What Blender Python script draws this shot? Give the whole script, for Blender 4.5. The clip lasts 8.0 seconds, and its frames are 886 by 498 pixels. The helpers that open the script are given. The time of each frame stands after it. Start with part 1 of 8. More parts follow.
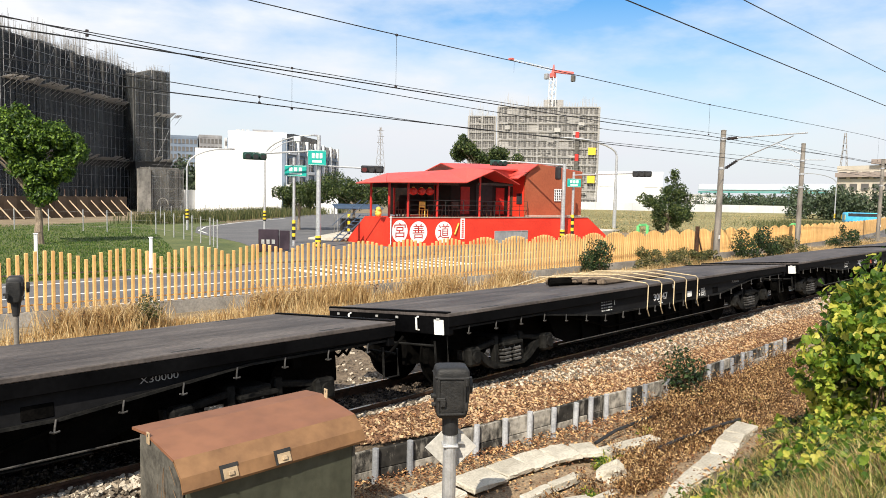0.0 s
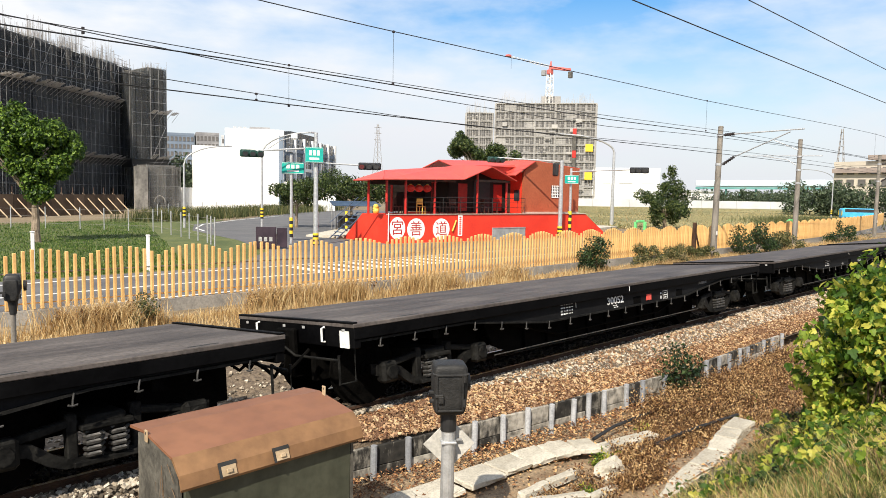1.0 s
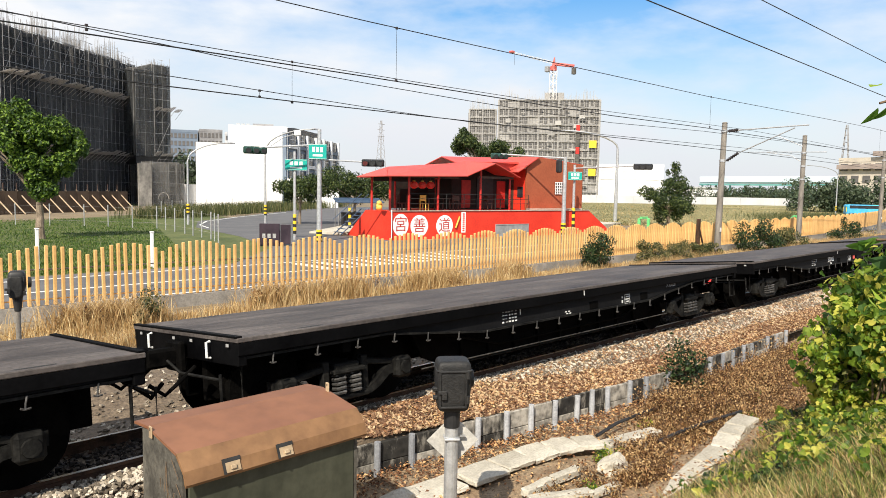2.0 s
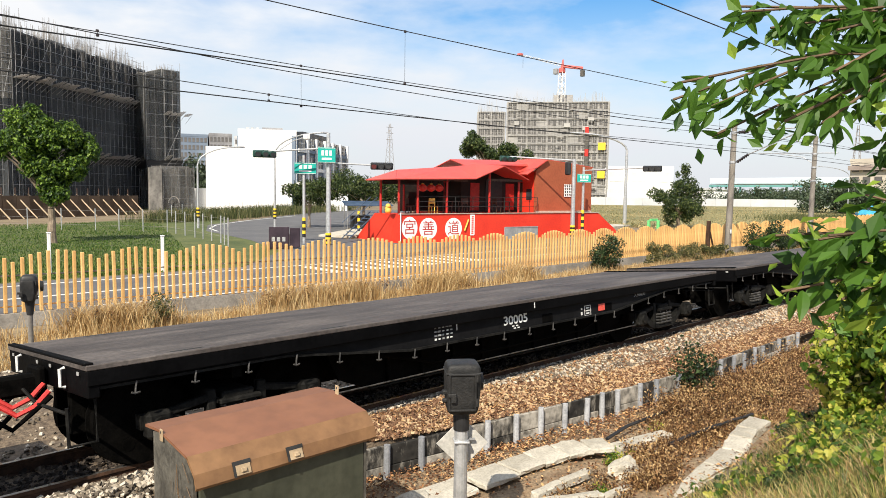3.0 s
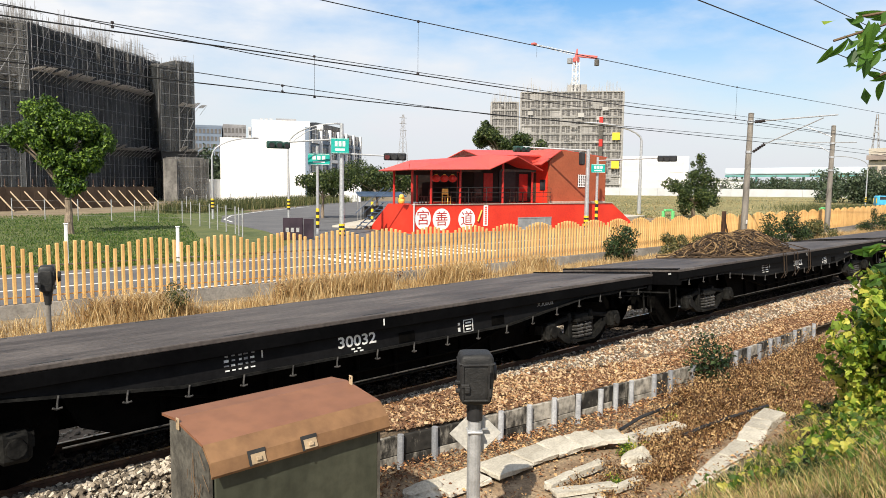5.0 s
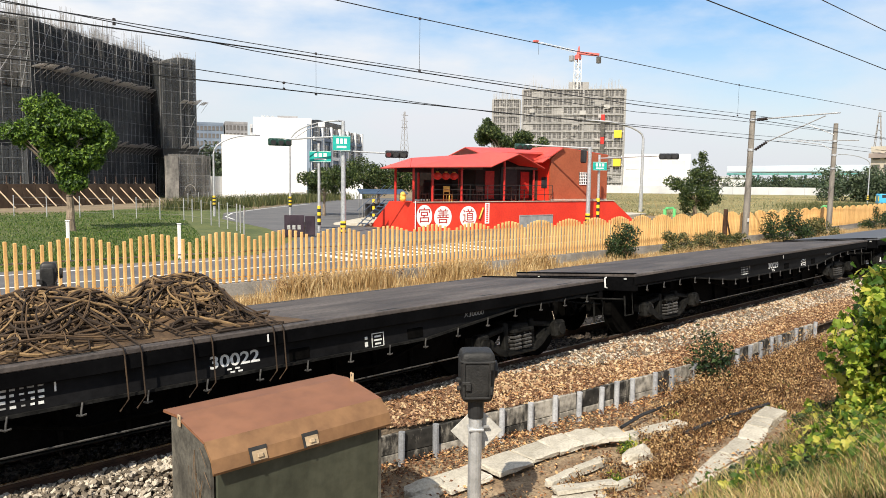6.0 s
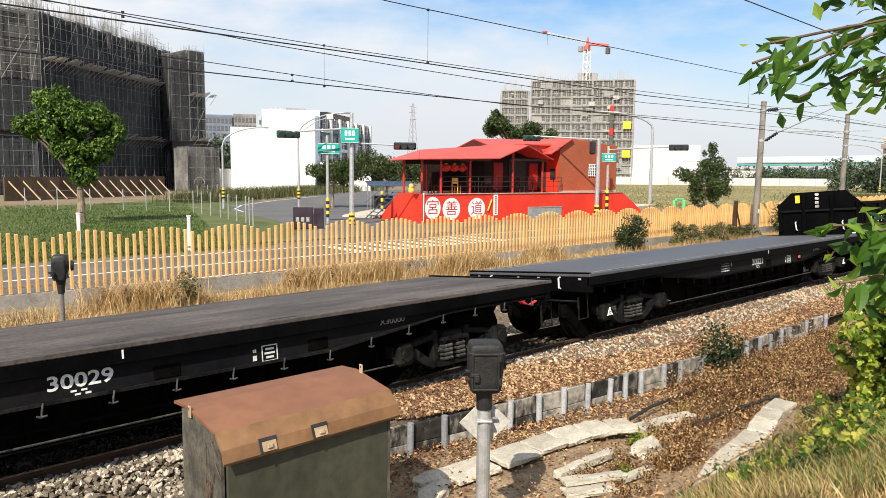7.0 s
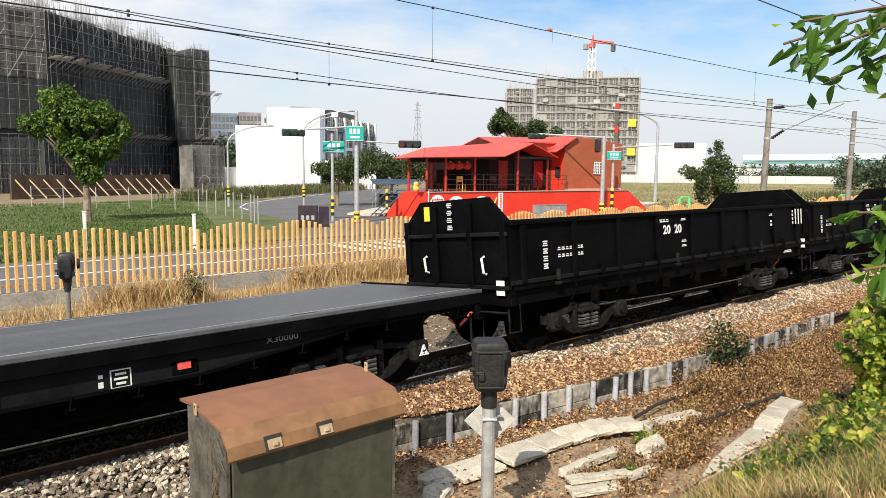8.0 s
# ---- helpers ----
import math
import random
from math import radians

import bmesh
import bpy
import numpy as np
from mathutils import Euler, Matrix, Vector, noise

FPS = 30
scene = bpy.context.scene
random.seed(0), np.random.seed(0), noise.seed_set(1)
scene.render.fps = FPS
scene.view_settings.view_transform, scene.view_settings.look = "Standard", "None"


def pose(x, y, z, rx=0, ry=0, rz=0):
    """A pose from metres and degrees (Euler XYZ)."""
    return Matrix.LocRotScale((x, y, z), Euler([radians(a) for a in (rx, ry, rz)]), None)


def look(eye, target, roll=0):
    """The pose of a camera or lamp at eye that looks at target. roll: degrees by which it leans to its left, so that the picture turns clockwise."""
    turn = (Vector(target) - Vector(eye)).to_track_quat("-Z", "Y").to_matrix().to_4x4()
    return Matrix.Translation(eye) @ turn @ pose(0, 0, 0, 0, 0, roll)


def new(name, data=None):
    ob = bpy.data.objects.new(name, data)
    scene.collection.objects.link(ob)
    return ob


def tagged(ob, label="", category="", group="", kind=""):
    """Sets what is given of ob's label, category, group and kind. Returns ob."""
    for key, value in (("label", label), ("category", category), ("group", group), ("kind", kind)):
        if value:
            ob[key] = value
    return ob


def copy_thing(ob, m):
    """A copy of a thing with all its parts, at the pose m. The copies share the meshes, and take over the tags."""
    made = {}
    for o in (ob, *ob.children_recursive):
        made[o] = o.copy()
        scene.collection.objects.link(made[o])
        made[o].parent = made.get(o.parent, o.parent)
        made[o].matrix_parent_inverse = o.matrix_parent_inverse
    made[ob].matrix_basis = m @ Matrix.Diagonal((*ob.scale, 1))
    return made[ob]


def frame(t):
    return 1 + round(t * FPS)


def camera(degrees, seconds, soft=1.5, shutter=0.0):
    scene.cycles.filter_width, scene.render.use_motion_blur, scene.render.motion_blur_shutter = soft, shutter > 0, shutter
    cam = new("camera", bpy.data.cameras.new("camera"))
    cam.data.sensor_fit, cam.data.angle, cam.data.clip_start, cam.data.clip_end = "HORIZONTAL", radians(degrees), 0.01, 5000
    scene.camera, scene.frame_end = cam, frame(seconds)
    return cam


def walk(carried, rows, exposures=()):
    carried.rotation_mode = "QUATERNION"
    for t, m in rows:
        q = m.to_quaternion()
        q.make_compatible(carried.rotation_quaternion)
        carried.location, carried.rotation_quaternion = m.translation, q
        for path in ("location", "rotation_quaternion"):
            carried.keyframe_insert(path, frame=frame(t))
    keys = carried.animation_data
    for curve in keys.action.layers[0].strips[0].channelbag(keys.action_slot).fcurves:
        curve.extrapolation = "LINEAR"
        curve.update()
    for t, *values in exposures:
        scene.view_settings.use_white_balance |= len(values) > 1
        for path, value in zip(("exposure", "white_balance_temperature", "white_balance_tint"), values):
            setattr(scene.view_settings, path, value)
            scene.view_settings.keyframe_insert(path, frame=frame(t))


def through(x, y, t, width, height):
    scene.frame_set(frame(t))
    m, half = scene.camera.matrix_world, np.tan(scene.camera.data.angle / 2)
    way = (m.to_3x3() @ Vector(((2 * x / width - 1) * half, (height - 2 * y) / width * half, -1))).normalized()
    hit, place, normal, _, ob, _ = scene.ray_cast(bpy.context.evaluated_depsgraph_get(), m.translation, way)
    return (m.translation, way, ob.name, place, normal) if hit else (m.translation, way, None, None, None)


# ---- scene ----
# World: x runs along the railway (the train goes towards -x), y leads across it to the temple, z = 0 at rail level.
EYE = (0.0, 0.0, 2.65)
cam = camera(64.22, 8.0, 0.6)


def aim(yaw, pitch, roll):
    a, b = radians(yaw), radians(pitch)
    return look(EYE, (math.cos(a) * math.cos(b) * 50, math.sin(a) * math.cos(b) * 50, EYE[2] + 50 * math.sin(b)), roll)


walk(cam, [
    (0.0, aim(44.996, -4.316, 1.246)), (0.5, aim(44.799, -4.338, 1.253)), (1.0, aim(44.800, -4.562, 1.093)),
    (1.5, aim(44.918, -4.890, 1.127)), (3.0, aim(45.802, -4.624, 0.804)), (3.5, aim(46.462, -4.831, 0.750)),
    (4.0, aim(46.829, -5.131, 0.669)), (4.5, aim(46.865, -5.333, 0.673)), (6.0, aim(46.982, -5.598, 0.784)),
    (6.5, aim(47.266, -5.989, 0.749)), (7.0, aim(47.666, -6.262, 0.647)), (7.5, aim(48.011, -6.381, 0.508)),
    (8.0, aim(48.060, -6.420, 0.595))], exposures=[(0.0, 0.60), (3.0, 0.55), (8.0, 0.52)])

# ---- light ----
SUN_ELEVATION, SUN_TRAVEL = 42.5, 28.0
world = bpy.data.worlds.new("sky")
scene.world = world
world.use_nodes = True
wn, wl = world.node_tree.nodes, world.node_tree.links
wn.clear()
w_out, w_bg, w_sky = wn.new("ShaderNodeOutputWorld"), wn.new("ShaderNodeBackground"), wn.new("ShaderNodeTexSky")
w_sky.sky_type, w_sky.sun_disc = "NISHITA", False
w_sky.sun_elevation, w_sky.sun_rotation = radians(SUN_ELEVATION), radians(90 - (SUN_TRAVEL + 180))
w_sky.air_density, w_sky.dust_density, w_sky.ozone_density = 1.2, 0.3, 4.5
w_tc, w_map = wn.new("ShaderNodeTexCoord"), wn.new("ShaderNodeMapping")
w_map.inputs["Scale"].default_value = (1.0, 1.0, 3.0)
w_map.inputs["Rotation"].default_value = (0.10, 0.05, 0.4)
w_n1 = wn.new("ShaderNodeTexNoise")
w_n1.inputs["Scale"].default_value, w_n1.inputs["Detail"].default_value, w_n1.inputs["Roughness"].default_value = 2.1, 7.0, 0.55
w_ramp = wn.new("ShaderNodeValToRGB")
w_ramp.color_ramp.elements[0].position, w_ramp.color_ramp.elements[1].position = 0.36, 0.58
w_mix = wn.new("ShaderNodeMix")
w_mix.data_type = "RGBA"
w_sep, w_low = wn.new("ShaderNodeSeparateXYZ"), wn.new("ShaderNodeMapRange")
w_low.inputs["From Min"].default_value, w_low.inputs["From Max"].default_value = 0.02, 0.26
w_low.inputs["To Min"].default_value, w_low.inputs["To Max"].default_value = 0.92, 0.0
w_haze = wn.new("ShaderNodeMix")
w_haze.data_type = "RGBA"
w_haze.inputs["B"].default_value = (6.95, 7.2, 7.75, 1.0)
wl.new(w_tc.outputs["Generated"], w_map.inputs["Vector"])
wl.new(w_map.outputs["Vector"], w_n1.inputs["Vector"])
wl.new(w_n1.outputs["Fac"], w_ramp.inputs["Fac"])
wl.new(w_tc.outputs["Generated"], w_sep.inputs["Vector"])
wl.new(w_sep.outputs["Z"], w_low.inputs["Value"])
wl.new(w_ramp.outputs["Color"], w_mix.inputs["Factor"])
wl.new(w_low.outputs["Result"], w_haze.inputs["Factor"])
w_sat = wn.new("ShaderNodeHueSaturation")
w_sat.inputs["Saturation"].default_value, w_sat.inputs["Value"].default_value = 1.28, 1.36
wl.new(w_sky.outputs["Color"], w_sat.inputs["Color"])
wl.new(w_sat.outputs["Color"], w_mix.inputs["A"])
w_mix.inputs["B"].default_value = (9.1, 9.2, 9.35, 1.0)
wl.new(w_mix.outputs["Result"], w_haze.inputs["A"])
wl.new(w_haze.outputs["Result"], w_bg.inputs["Color"])
w_bg.inputs["Strength"].default_value = 0.075
wl.new(w_bg.outputs["Background"], w_out.inputs["Surface"])

sun = new("sun", bpy.data.lights.new("sun", "SUN"))
sun.data.energy, sun.data.angle, sun.data.color = 5.0, radians(0.5), (1.0, 0.91, 0.76)
_d = Vector((math.cos(radians(SUN_TRAVEL)), math.sin(radians(SUN_TRAVEL)), -math.tan(radians(SUN_ELEVATION))))
sun.matrix_world = look((-20, -5, 30), Vector((-20, -5, 30)) + _d)


# ---- materials ----
def mat(name, c1, c2, scale=3.0, rough=0.8, metal=0.0, bump=0.15, fine=40.0, vary=0.25, island=0.0, spread=0.0, c3=None, spec=0.4, streak=None, emit=0.0):
    """Two colours mixed by a coarse noise, darkened and roughened by a fine one; island and spread vary brightness by loose piece or by object."""
    m = bpy.data.materials.new(name)
    m.use_nodes = True
    n, l = m.node_tree.nodes, m.node_tree.links
    b = n["Principled BSDF"]
    tc = n.new("ShaderNodeTexCoord")
    mp = n.new("ShaderNodeMapping")
    mp.inputs["Scale"].default_value = streak or (1, 1, 1)
    l.new(tc.outputs["Object"], mp.inputs["Vector"])
    n1, n2 = n.new("ShaderNodeTexNoise"), n.new("ShaderNodeTexNoise")
    n1.inputs["Scale"].default_value, n1.inputs["Detail"].default_value, n1.inputs["Roughness"].default_value = scale, 6, 0.65
    n2.inputs["Scale"].default_value, n2.inputs["Detail"].default_value = fine, 4
    l.new(mp.outputs["Vector"], n1.inputs["Vector"])
    l.new(tc.outputs["Object"], n2.inputs["Vector"])
    r = n.new("ShaderNodeValToRGB")
    r.color_ramp.elements[0].position, r.color_ramp.elements[1].position = 0.35, 0.65
    r.color_ramp.elements[0].color, r.color_ramp.elements[1].color = (*c1, 1), (*c2, 1)
    fac = n1.outputs["Fac"]
    if c3:
        e = r.color_ramp.elements.new(0.80)
        e.color = (*c3, 1)
    if island or spread:
        if island:
            src = n.new("ShaderNodeNewGeometry").outputs["Random Per Island"]
        else:
            src = n.new("ShaderNodeObjectInfo").outputs["Random"]
        mr = n.new("ShaderNodeMath")
        mr.operation = "MULTIPLY_ADD"
        mr.inputs[1].default_value, mr.inputs[2].default_value = (island or spread), -0.5 * (island or spread)
        l.new(src, mr.inputs[0])
        ad = n.new("ShaderNodeMath")
        ad.operation = "ADD"
        l.new(fac, ad.inputs[0])
        l.new(mr.outputs[0], ad.inputs[1])
        fac = ad.outputs[0]
    l.new(fac, r.inputs["Fac"])
    mu = n.new("ShaderNodeMix")
    mu.data_type, mu.blend_type = "RGBA", "MULTIPLY"
    mu.inputs["Factor"].default_value = vary
    l.new(r.outputs["Color"], mu.inputs["A"])
    r2 = n.new("ShaderNodeValToRGB")
    r2.color_ramp.elements[0].position, r2.color_ramp.elements[1].position = 0.3, 0.6
    r2.color_ramp.elements[0].color = (0.25, 0.25, 0.25, 1)
    l.new(n2.outputs["Fac"], r2.inputs["Fac"])
    l.new(r2.outputs["Color"], mu.inputs["B"])
    l.new(mu.outputs["Result"], b.inputs["Base Color"])
    mrr = n.new("ShaderNodeMapRange")
    mrr.inputs["To Min"].default_value, mrr.inputs["To Max"].default_value = max(0.05, rough - 0.15), min(1.0, rough + 0.15)
    l.new(n1.outputs["Fac"], mrr.inputs["Value"])
    l.new(mrr.outputs["Result"], b.inputs["Roughness"])
    b.inputs["Metallic"].default_value = metal
    b.inputs["Specular IOR Level"].default_value = spec
    if bump:
        bp = n.new("ShaderNodeBump")
        bp.inputs["Strength"].default_value, bp.inputs["Distance"].default_value = bump, 0.02
        l.new(n2.outputs["Fac"], bp.inputs["Height"])
        l.new(bp.outputs["Normal"], b.inputs["Normal"])
    if emit:
        b.inputs["Emission Color"].default_value, b.inputs["Emission Strength"].default_value = (*c2, 1), emit
    return m


def leafy(name, c1, c2, c3, through=0.35):
    """Leaf material: colour by leaf, some light passing through."""
    m = mat(name, c1, c2, 1.5, 0.5, 0, 0, 30, 0.15, island=0.9, c3=c3, spec=0.4)
    n, l = m.node_tree.nodes, m.node_tree.links
    b, out = n["Principled BSDF"], n["Material Output"]
    tr, mx = n.new("ShaderNodeBsdfTranslucent"), n.new("ShaderNodeMixShader")
    l.new(b.inputs["Base Color"].links[0].from_socket, tr.inputs["Color"])
    mx.inputs[0].default_value = through
    l.new(b.outputs[0], mx.inputs[1])
    l.new(tr.outputs[0], mx.inputs[2])
    l.new(mx.outputs[0], out.inputs["Surface"])
    return m


M = {}
M["earth"] = mat("dry_earth", (0.16, 0.12, 0.075), (0.27, 0.21, 0.13), 0.6, 0.95, bump=0.5, fine=9, vary=0.5)
M["soil"] = mat("leaf_littered_soil", (0.20, 0.13, 0.075), (0.37, 0.28, 0.18), 3.0, 0.95, bump=0.8, fine=28, vary=0.6)
M["lawn"] = mat("lawn_soil", (0.055, 0.08, 0.018), (0.12, 0.135, 0.042), 0.5, 0.95, bump=0.6, fine=7, vary=0.5)
M["asphalt"] = mat("asphalt", (0.085, 0.085, 0.09), (0.13, 0.13, 0.135), 0.5, 0.9, bump=0.2, fine=30, vary=0.25)
M["road_paint"] = mat("road_paint", (0.6, 0.6, 0.58), (0.75, 0.75, 0.72), 2, 0.8, bump=0.05)
M["ballast_bed"] = mat("ballast_bed", (0.09, 0.065, 0.045), (0.21, 0.16, 0.11), 12, 0.95, bump=0.9, fine=30, vary=0.6)
M["stone"] = mat("ballast_stone", (0.15, 0.080, 0.044), (0.40, 0.25, 0.145), 0.5, 0.9, bump=0.2, fine=50, vary=0.25, island=1.0, c3=(0.50, 0.37, 0.22))
M["stone_grey"] = mat("grey_ballast_stone", (0.12, 0.098, 0.074), (0.31, 0.258, 0.195), 0.5, 0.9, bump=0.2, fine=50, vary=0.25, island=1.0, c3=(0.53, 0.47, 0.385))
# Near-black stones: the shade under the train is put into their colour.
M["stone_shaded"] = mat("shaded_track_ballast", (0.018, 0.013, 0.010), (0.055, 0.042, 0.032), 0.5, 0.9, bump=0.2, fine=50, vary=0.25, island=1.0, c3=(0.11, 0.085, 0.065))
M["litter"] = mat("dead_leaf", (0.11, 0.046, 0.020), (0.31, 0.145, 0.060), 0.5, 0.85, bump=0, fine=40, vary=0.2, island=1.0, c3=(0.50, 0.31, 0.145))
M["concrete"] = mat("weathered_concrete", (0.026, 0.024, 0.021), (0.40, 0.37, 0.32), 6.0, 0.9, bump=0.35, fine=9, vary=1.0, streak=(2, 2, 0.8), spread=0.45)
M["base"] = mat("grey_base_concrete", (0.20, 0.185, 0.165), (0.36, 0.335, 0.30), 1.5, 0.9, bump=0.2, fine=20, vary=0.35)
M["slab"] = mat("pale_concrete", (0.36, 0.33, 0.27), (0.55, 0.51, 0.43), 2.0, 0.9, bump=0.3, fine=40, vary=0.35, spread=0.2)
M["post"] = mat("grey_post", (0.22, 0.23, 0.25), (0.42, 0.43, 0.45), 6, 0.7, bump=0.2, fine=40, vary=0.35, spread=0.4)
M["galv"] = mat("galvanised_steel", (0.42, 0.43, 0.44), (0.6, 0.61, 0.62), 8, 0.42, 0.55, bump=0.06, fine=60, vary=0.2)
M["black"] = mat("black_wagon_paint", (0.0016, 0.0016, 0.0019), (0.0045, 0.0045, 0.005), 1.5, 0.6, bump=0.12, fine=20, vary=0.4, spec=0.03)
M["sill"] = mat("dusty_black_sill", (0.004, 0.004, 0.0045), (0.012, 0.012, 0.013), 1.2, 0.65, bump=0.12, fine=18, vary=0.4, spec=0.08)
M["iron"] = mat("oily_iron", (0.0014, 0.0014, 0.0014), (0.005, 0.0046, 0.0042), 9, 0.8, 0.0, bump=0.3, fine=50, vary=0.5, spec=0.03)
M["bogie"] = mat("dusty_cast_bogie", (0.003, 0.003, 0.003), (0.018, 0.0175, 0.016), 7, 0.7, 0.0, bump=0.3, fine=30, vary=0.6, spec=0.12, c3=(0.05, 0.046, 0.040))
M["hook"] = mat("worn_iron_hook", (0.03, 0.03, 0.03), (0.11, 0.105, 0.10), 10, 0.5, 0.3, bump=0.1)
M["deck"] = mat("worn_steel_deck", (0.036, 0.028, 0.025), (0.115, 0.098, 0.089), 1.5, 0.7, 0.0, bump=0.3, fine=22, vary=0.55, streak=(0.45, 1.8, 1), c3=(0.21, 0.185, 0.165))
M["deck_new"] = mat("fresh_grey_deck", (0.062, 0.064, 0.072), (0.095, 0.097, 0.107), 0.8, 0.55, 0.1, bump=0.12, fine=14, vary=0.3, streak=(0.4, 2, 1))
M["white"] = mat("white_stencil_paint", (0.62, 0.62, 0.6), (0.82, 0.82, 0.8), 5, 0.6, bump=0.03)
M["dim"] = mat("faded_stencil_paint", (0.22, 0.22, 0.22), (0.42, 0.42, 0.41), 8, 0.7, bump=0.03)
M["red_tag"] = mat("red_tag", (0.62, 0.06, 0.04), (0.78, 0.12, 0.09), 5, 0.6, bump=0.03)
M["yellow_tag"] = mat("yellow_tag", (0.75, 0.5, 0.02), (0.85, 0.6, 0.05), 5, 0.6, bump=0.03)
M["rail"] = mat("rusty_rail", (0.035, 0.019, 0.012), (0.10, 0.052, 0.03), 8, 0.8, 0.3, bump=0.2)
M["rail_top"] = mat("polished_rail_head", (0.35, 0.33, 0.30), (0.55, 0.53, 0.50), 12, 0.3, 0.9, bump=0.02)
M["sleeper"] = mat("concrete_sleeper", (0.13, 0.10, 0.08), (0.28, 0.24, 0.20), 5, 0.9, bump=0.3)
M["tarp"] = mat("weathered_timber_load", (0.10, 0.07, 0.05), (0.22, 0.17, 0.12), 3, 0.85, bump=0.4, streak=(0.4, 4, 1))
M["rope"] = mat("straw_rope", (0.40, 0.31, 0.18), (0.58, 0.47, 0.30), 20, 0.9, bump=0.3)
M["scrap"] = mat("rusty_rod", (0.028, 0.017, 0.010), (0.10, 0.060, 0.030), 2, 0.9, bump=0.2, island=0.9, c3=(0.22, 0.14, 0.065))
M["lid"] = mat("rusty_brown_lid", (0.185, 0.078, 0.040), (0.225, 0.100, 0.052), 1.6, 0.6, bump=0.10, fine=7, vary=0.22, c3=(0.25, 0.125, 0.068))
M["lid_edge"] = mat("tan_lid_edge", (0.150, 0.076, 0.034), (0.235, 0.125, 0.056), 2.6, 0.6, bump=0.12, fine=11, vary=0.25)
M["cab"] = mat("olive_grey_steel", (0.040, 0.045, 0.032), (0.068, 0.072, 0.050), 1.6, 0.5, bump=0.10, fine=14, vary=0.35, streak=(2, 2, 0.5))
M["cab_side"] = mat("stained_grey_steel", (0.045, 0.042, 0.036), (0.14, 0.13, 0.108), 4, 0.7, bump=0.3, fine=26, vary=0.5)
M["tan_plate"] = mat("tan_painted_plate", (0.33, 0.24, 0.145), (0.44, 0.33, 0.21), 6, 0.6, bump=0.05)
M["bell"] = mat("charcoal_casting", (0.007, 0.007, 0.007), (0.022, 0.021, 0.020), 10, 0.6, bump=0.25, fine=60, vary=0.4)
M["plate"] = mat("grey_plate", (0.38, 0.37, 0.34), (0.52, 0.50, 0.46), 5, 0.7, bump=0.05)
M["fence"] = mat("ochre_fence_paint", (0.62, 0.36, 0.13), (0.76, 0.47, 0.19), 1.3, 0.75, bump=0.12, fine=18, vary=0.25, spread=0.35)
M["fence_far"] = mat("ochre_fence_paint_far", (0.62, 0.36, 0.13), (0.76, 0.47, 0.19), 1.3, 0.75, bump=0.12, fine=18, vary=0.25, island=0.35)
M["dark_band"] = mat("black_marking", (0.015, 0.015, 0.015), (0.03, 0.03, 0.03), 5, 0.8, bump=0)
M["red_wall"] = mat("red_masonry_paint", (0.62, 0.030, 0.014), (0.74, 0.045, 0.020), 0.6, 0.65, bump=0.12, fine=9, vary=0.2)
M["brown_wall"] = mat("brown_red_wall", (0.29, 0.075, 0.032), (0.36, 0.10, 0.045), 0.5, 0.8, bump=0.12, fine=9, vary=0.2)
M["roof_red"] = mat("red_roof_sheet", (0.50, 0.055, 0.040), (0.62, 0.085, 0.060), 0.7, 0.5, bump=0.1, fine=8, vary=0.2)
M["red_post"] = mat("dark_red_post", (0.40, 0.018, 0.014), (0.52, 0.030, 0.02), 4, 0.5, bump=0.05)
M["dark_wood"] = mat("dark_wood", (0.035, 0.018, 0.012), (0.09, 0.045, 0.028), 3, 0.6, bump=0.2)
M["interior"] = mat("near_black_timber", (0.006, 0.004, 0.003), (0.022, 0.012, 0.008), 3, 0.7, bump=0.2)
M["lantern"] = mat("red_lantern", (0.55, 0.03, 0.02), (0.7, 0.06, 0.04), 8, 0.6, bump=0.1)
M["gold"] = mat("yellow_lacquer", (0.65, 0.42, 0.06), (0.8, 0.55, 0.12), 5, 0.5, bump=0.05)
M["grey_door"] = mat("grey_steel_door", (0.22, 0.23, 0.24), (0.33, 0.34, 0.35), 2, 0.5, bump=0.05)
M["white_paint"] = mat("white_render", (0.76, 0.76, 0.75), (0.84, 0.84, 0.83), 0.25, 0.85, bump=0.05, fine=4, vary=0.08)
M["grey_wall"] = mat("grey_render", (0.20, 0.20, 0.21), (0.30, 0.30, 0.31), 0.3, 0.85, bump=0.05, fine=4, vary=0.15)
M["dark_glass"] = mat("dark_window", (0.02, 0.022, 0.026), (0.05, 0.055, 0.06), 0.8, 0.15, bump=0.0, vary=0.1, spec=0.6)
M["blue_tower"] = mat("blue_grey_cladding", (0.13, 0.17, 0.23), (0.19, 0.24, 0.31), 0.1, 0.7, bump=0.0, vary=0.1)
# Frame concrete with the shade behind the netting put into its colour.
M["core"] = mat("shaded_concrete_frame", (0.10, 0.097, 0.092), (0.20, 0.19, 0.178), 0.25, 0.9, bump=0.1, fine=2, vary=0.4)


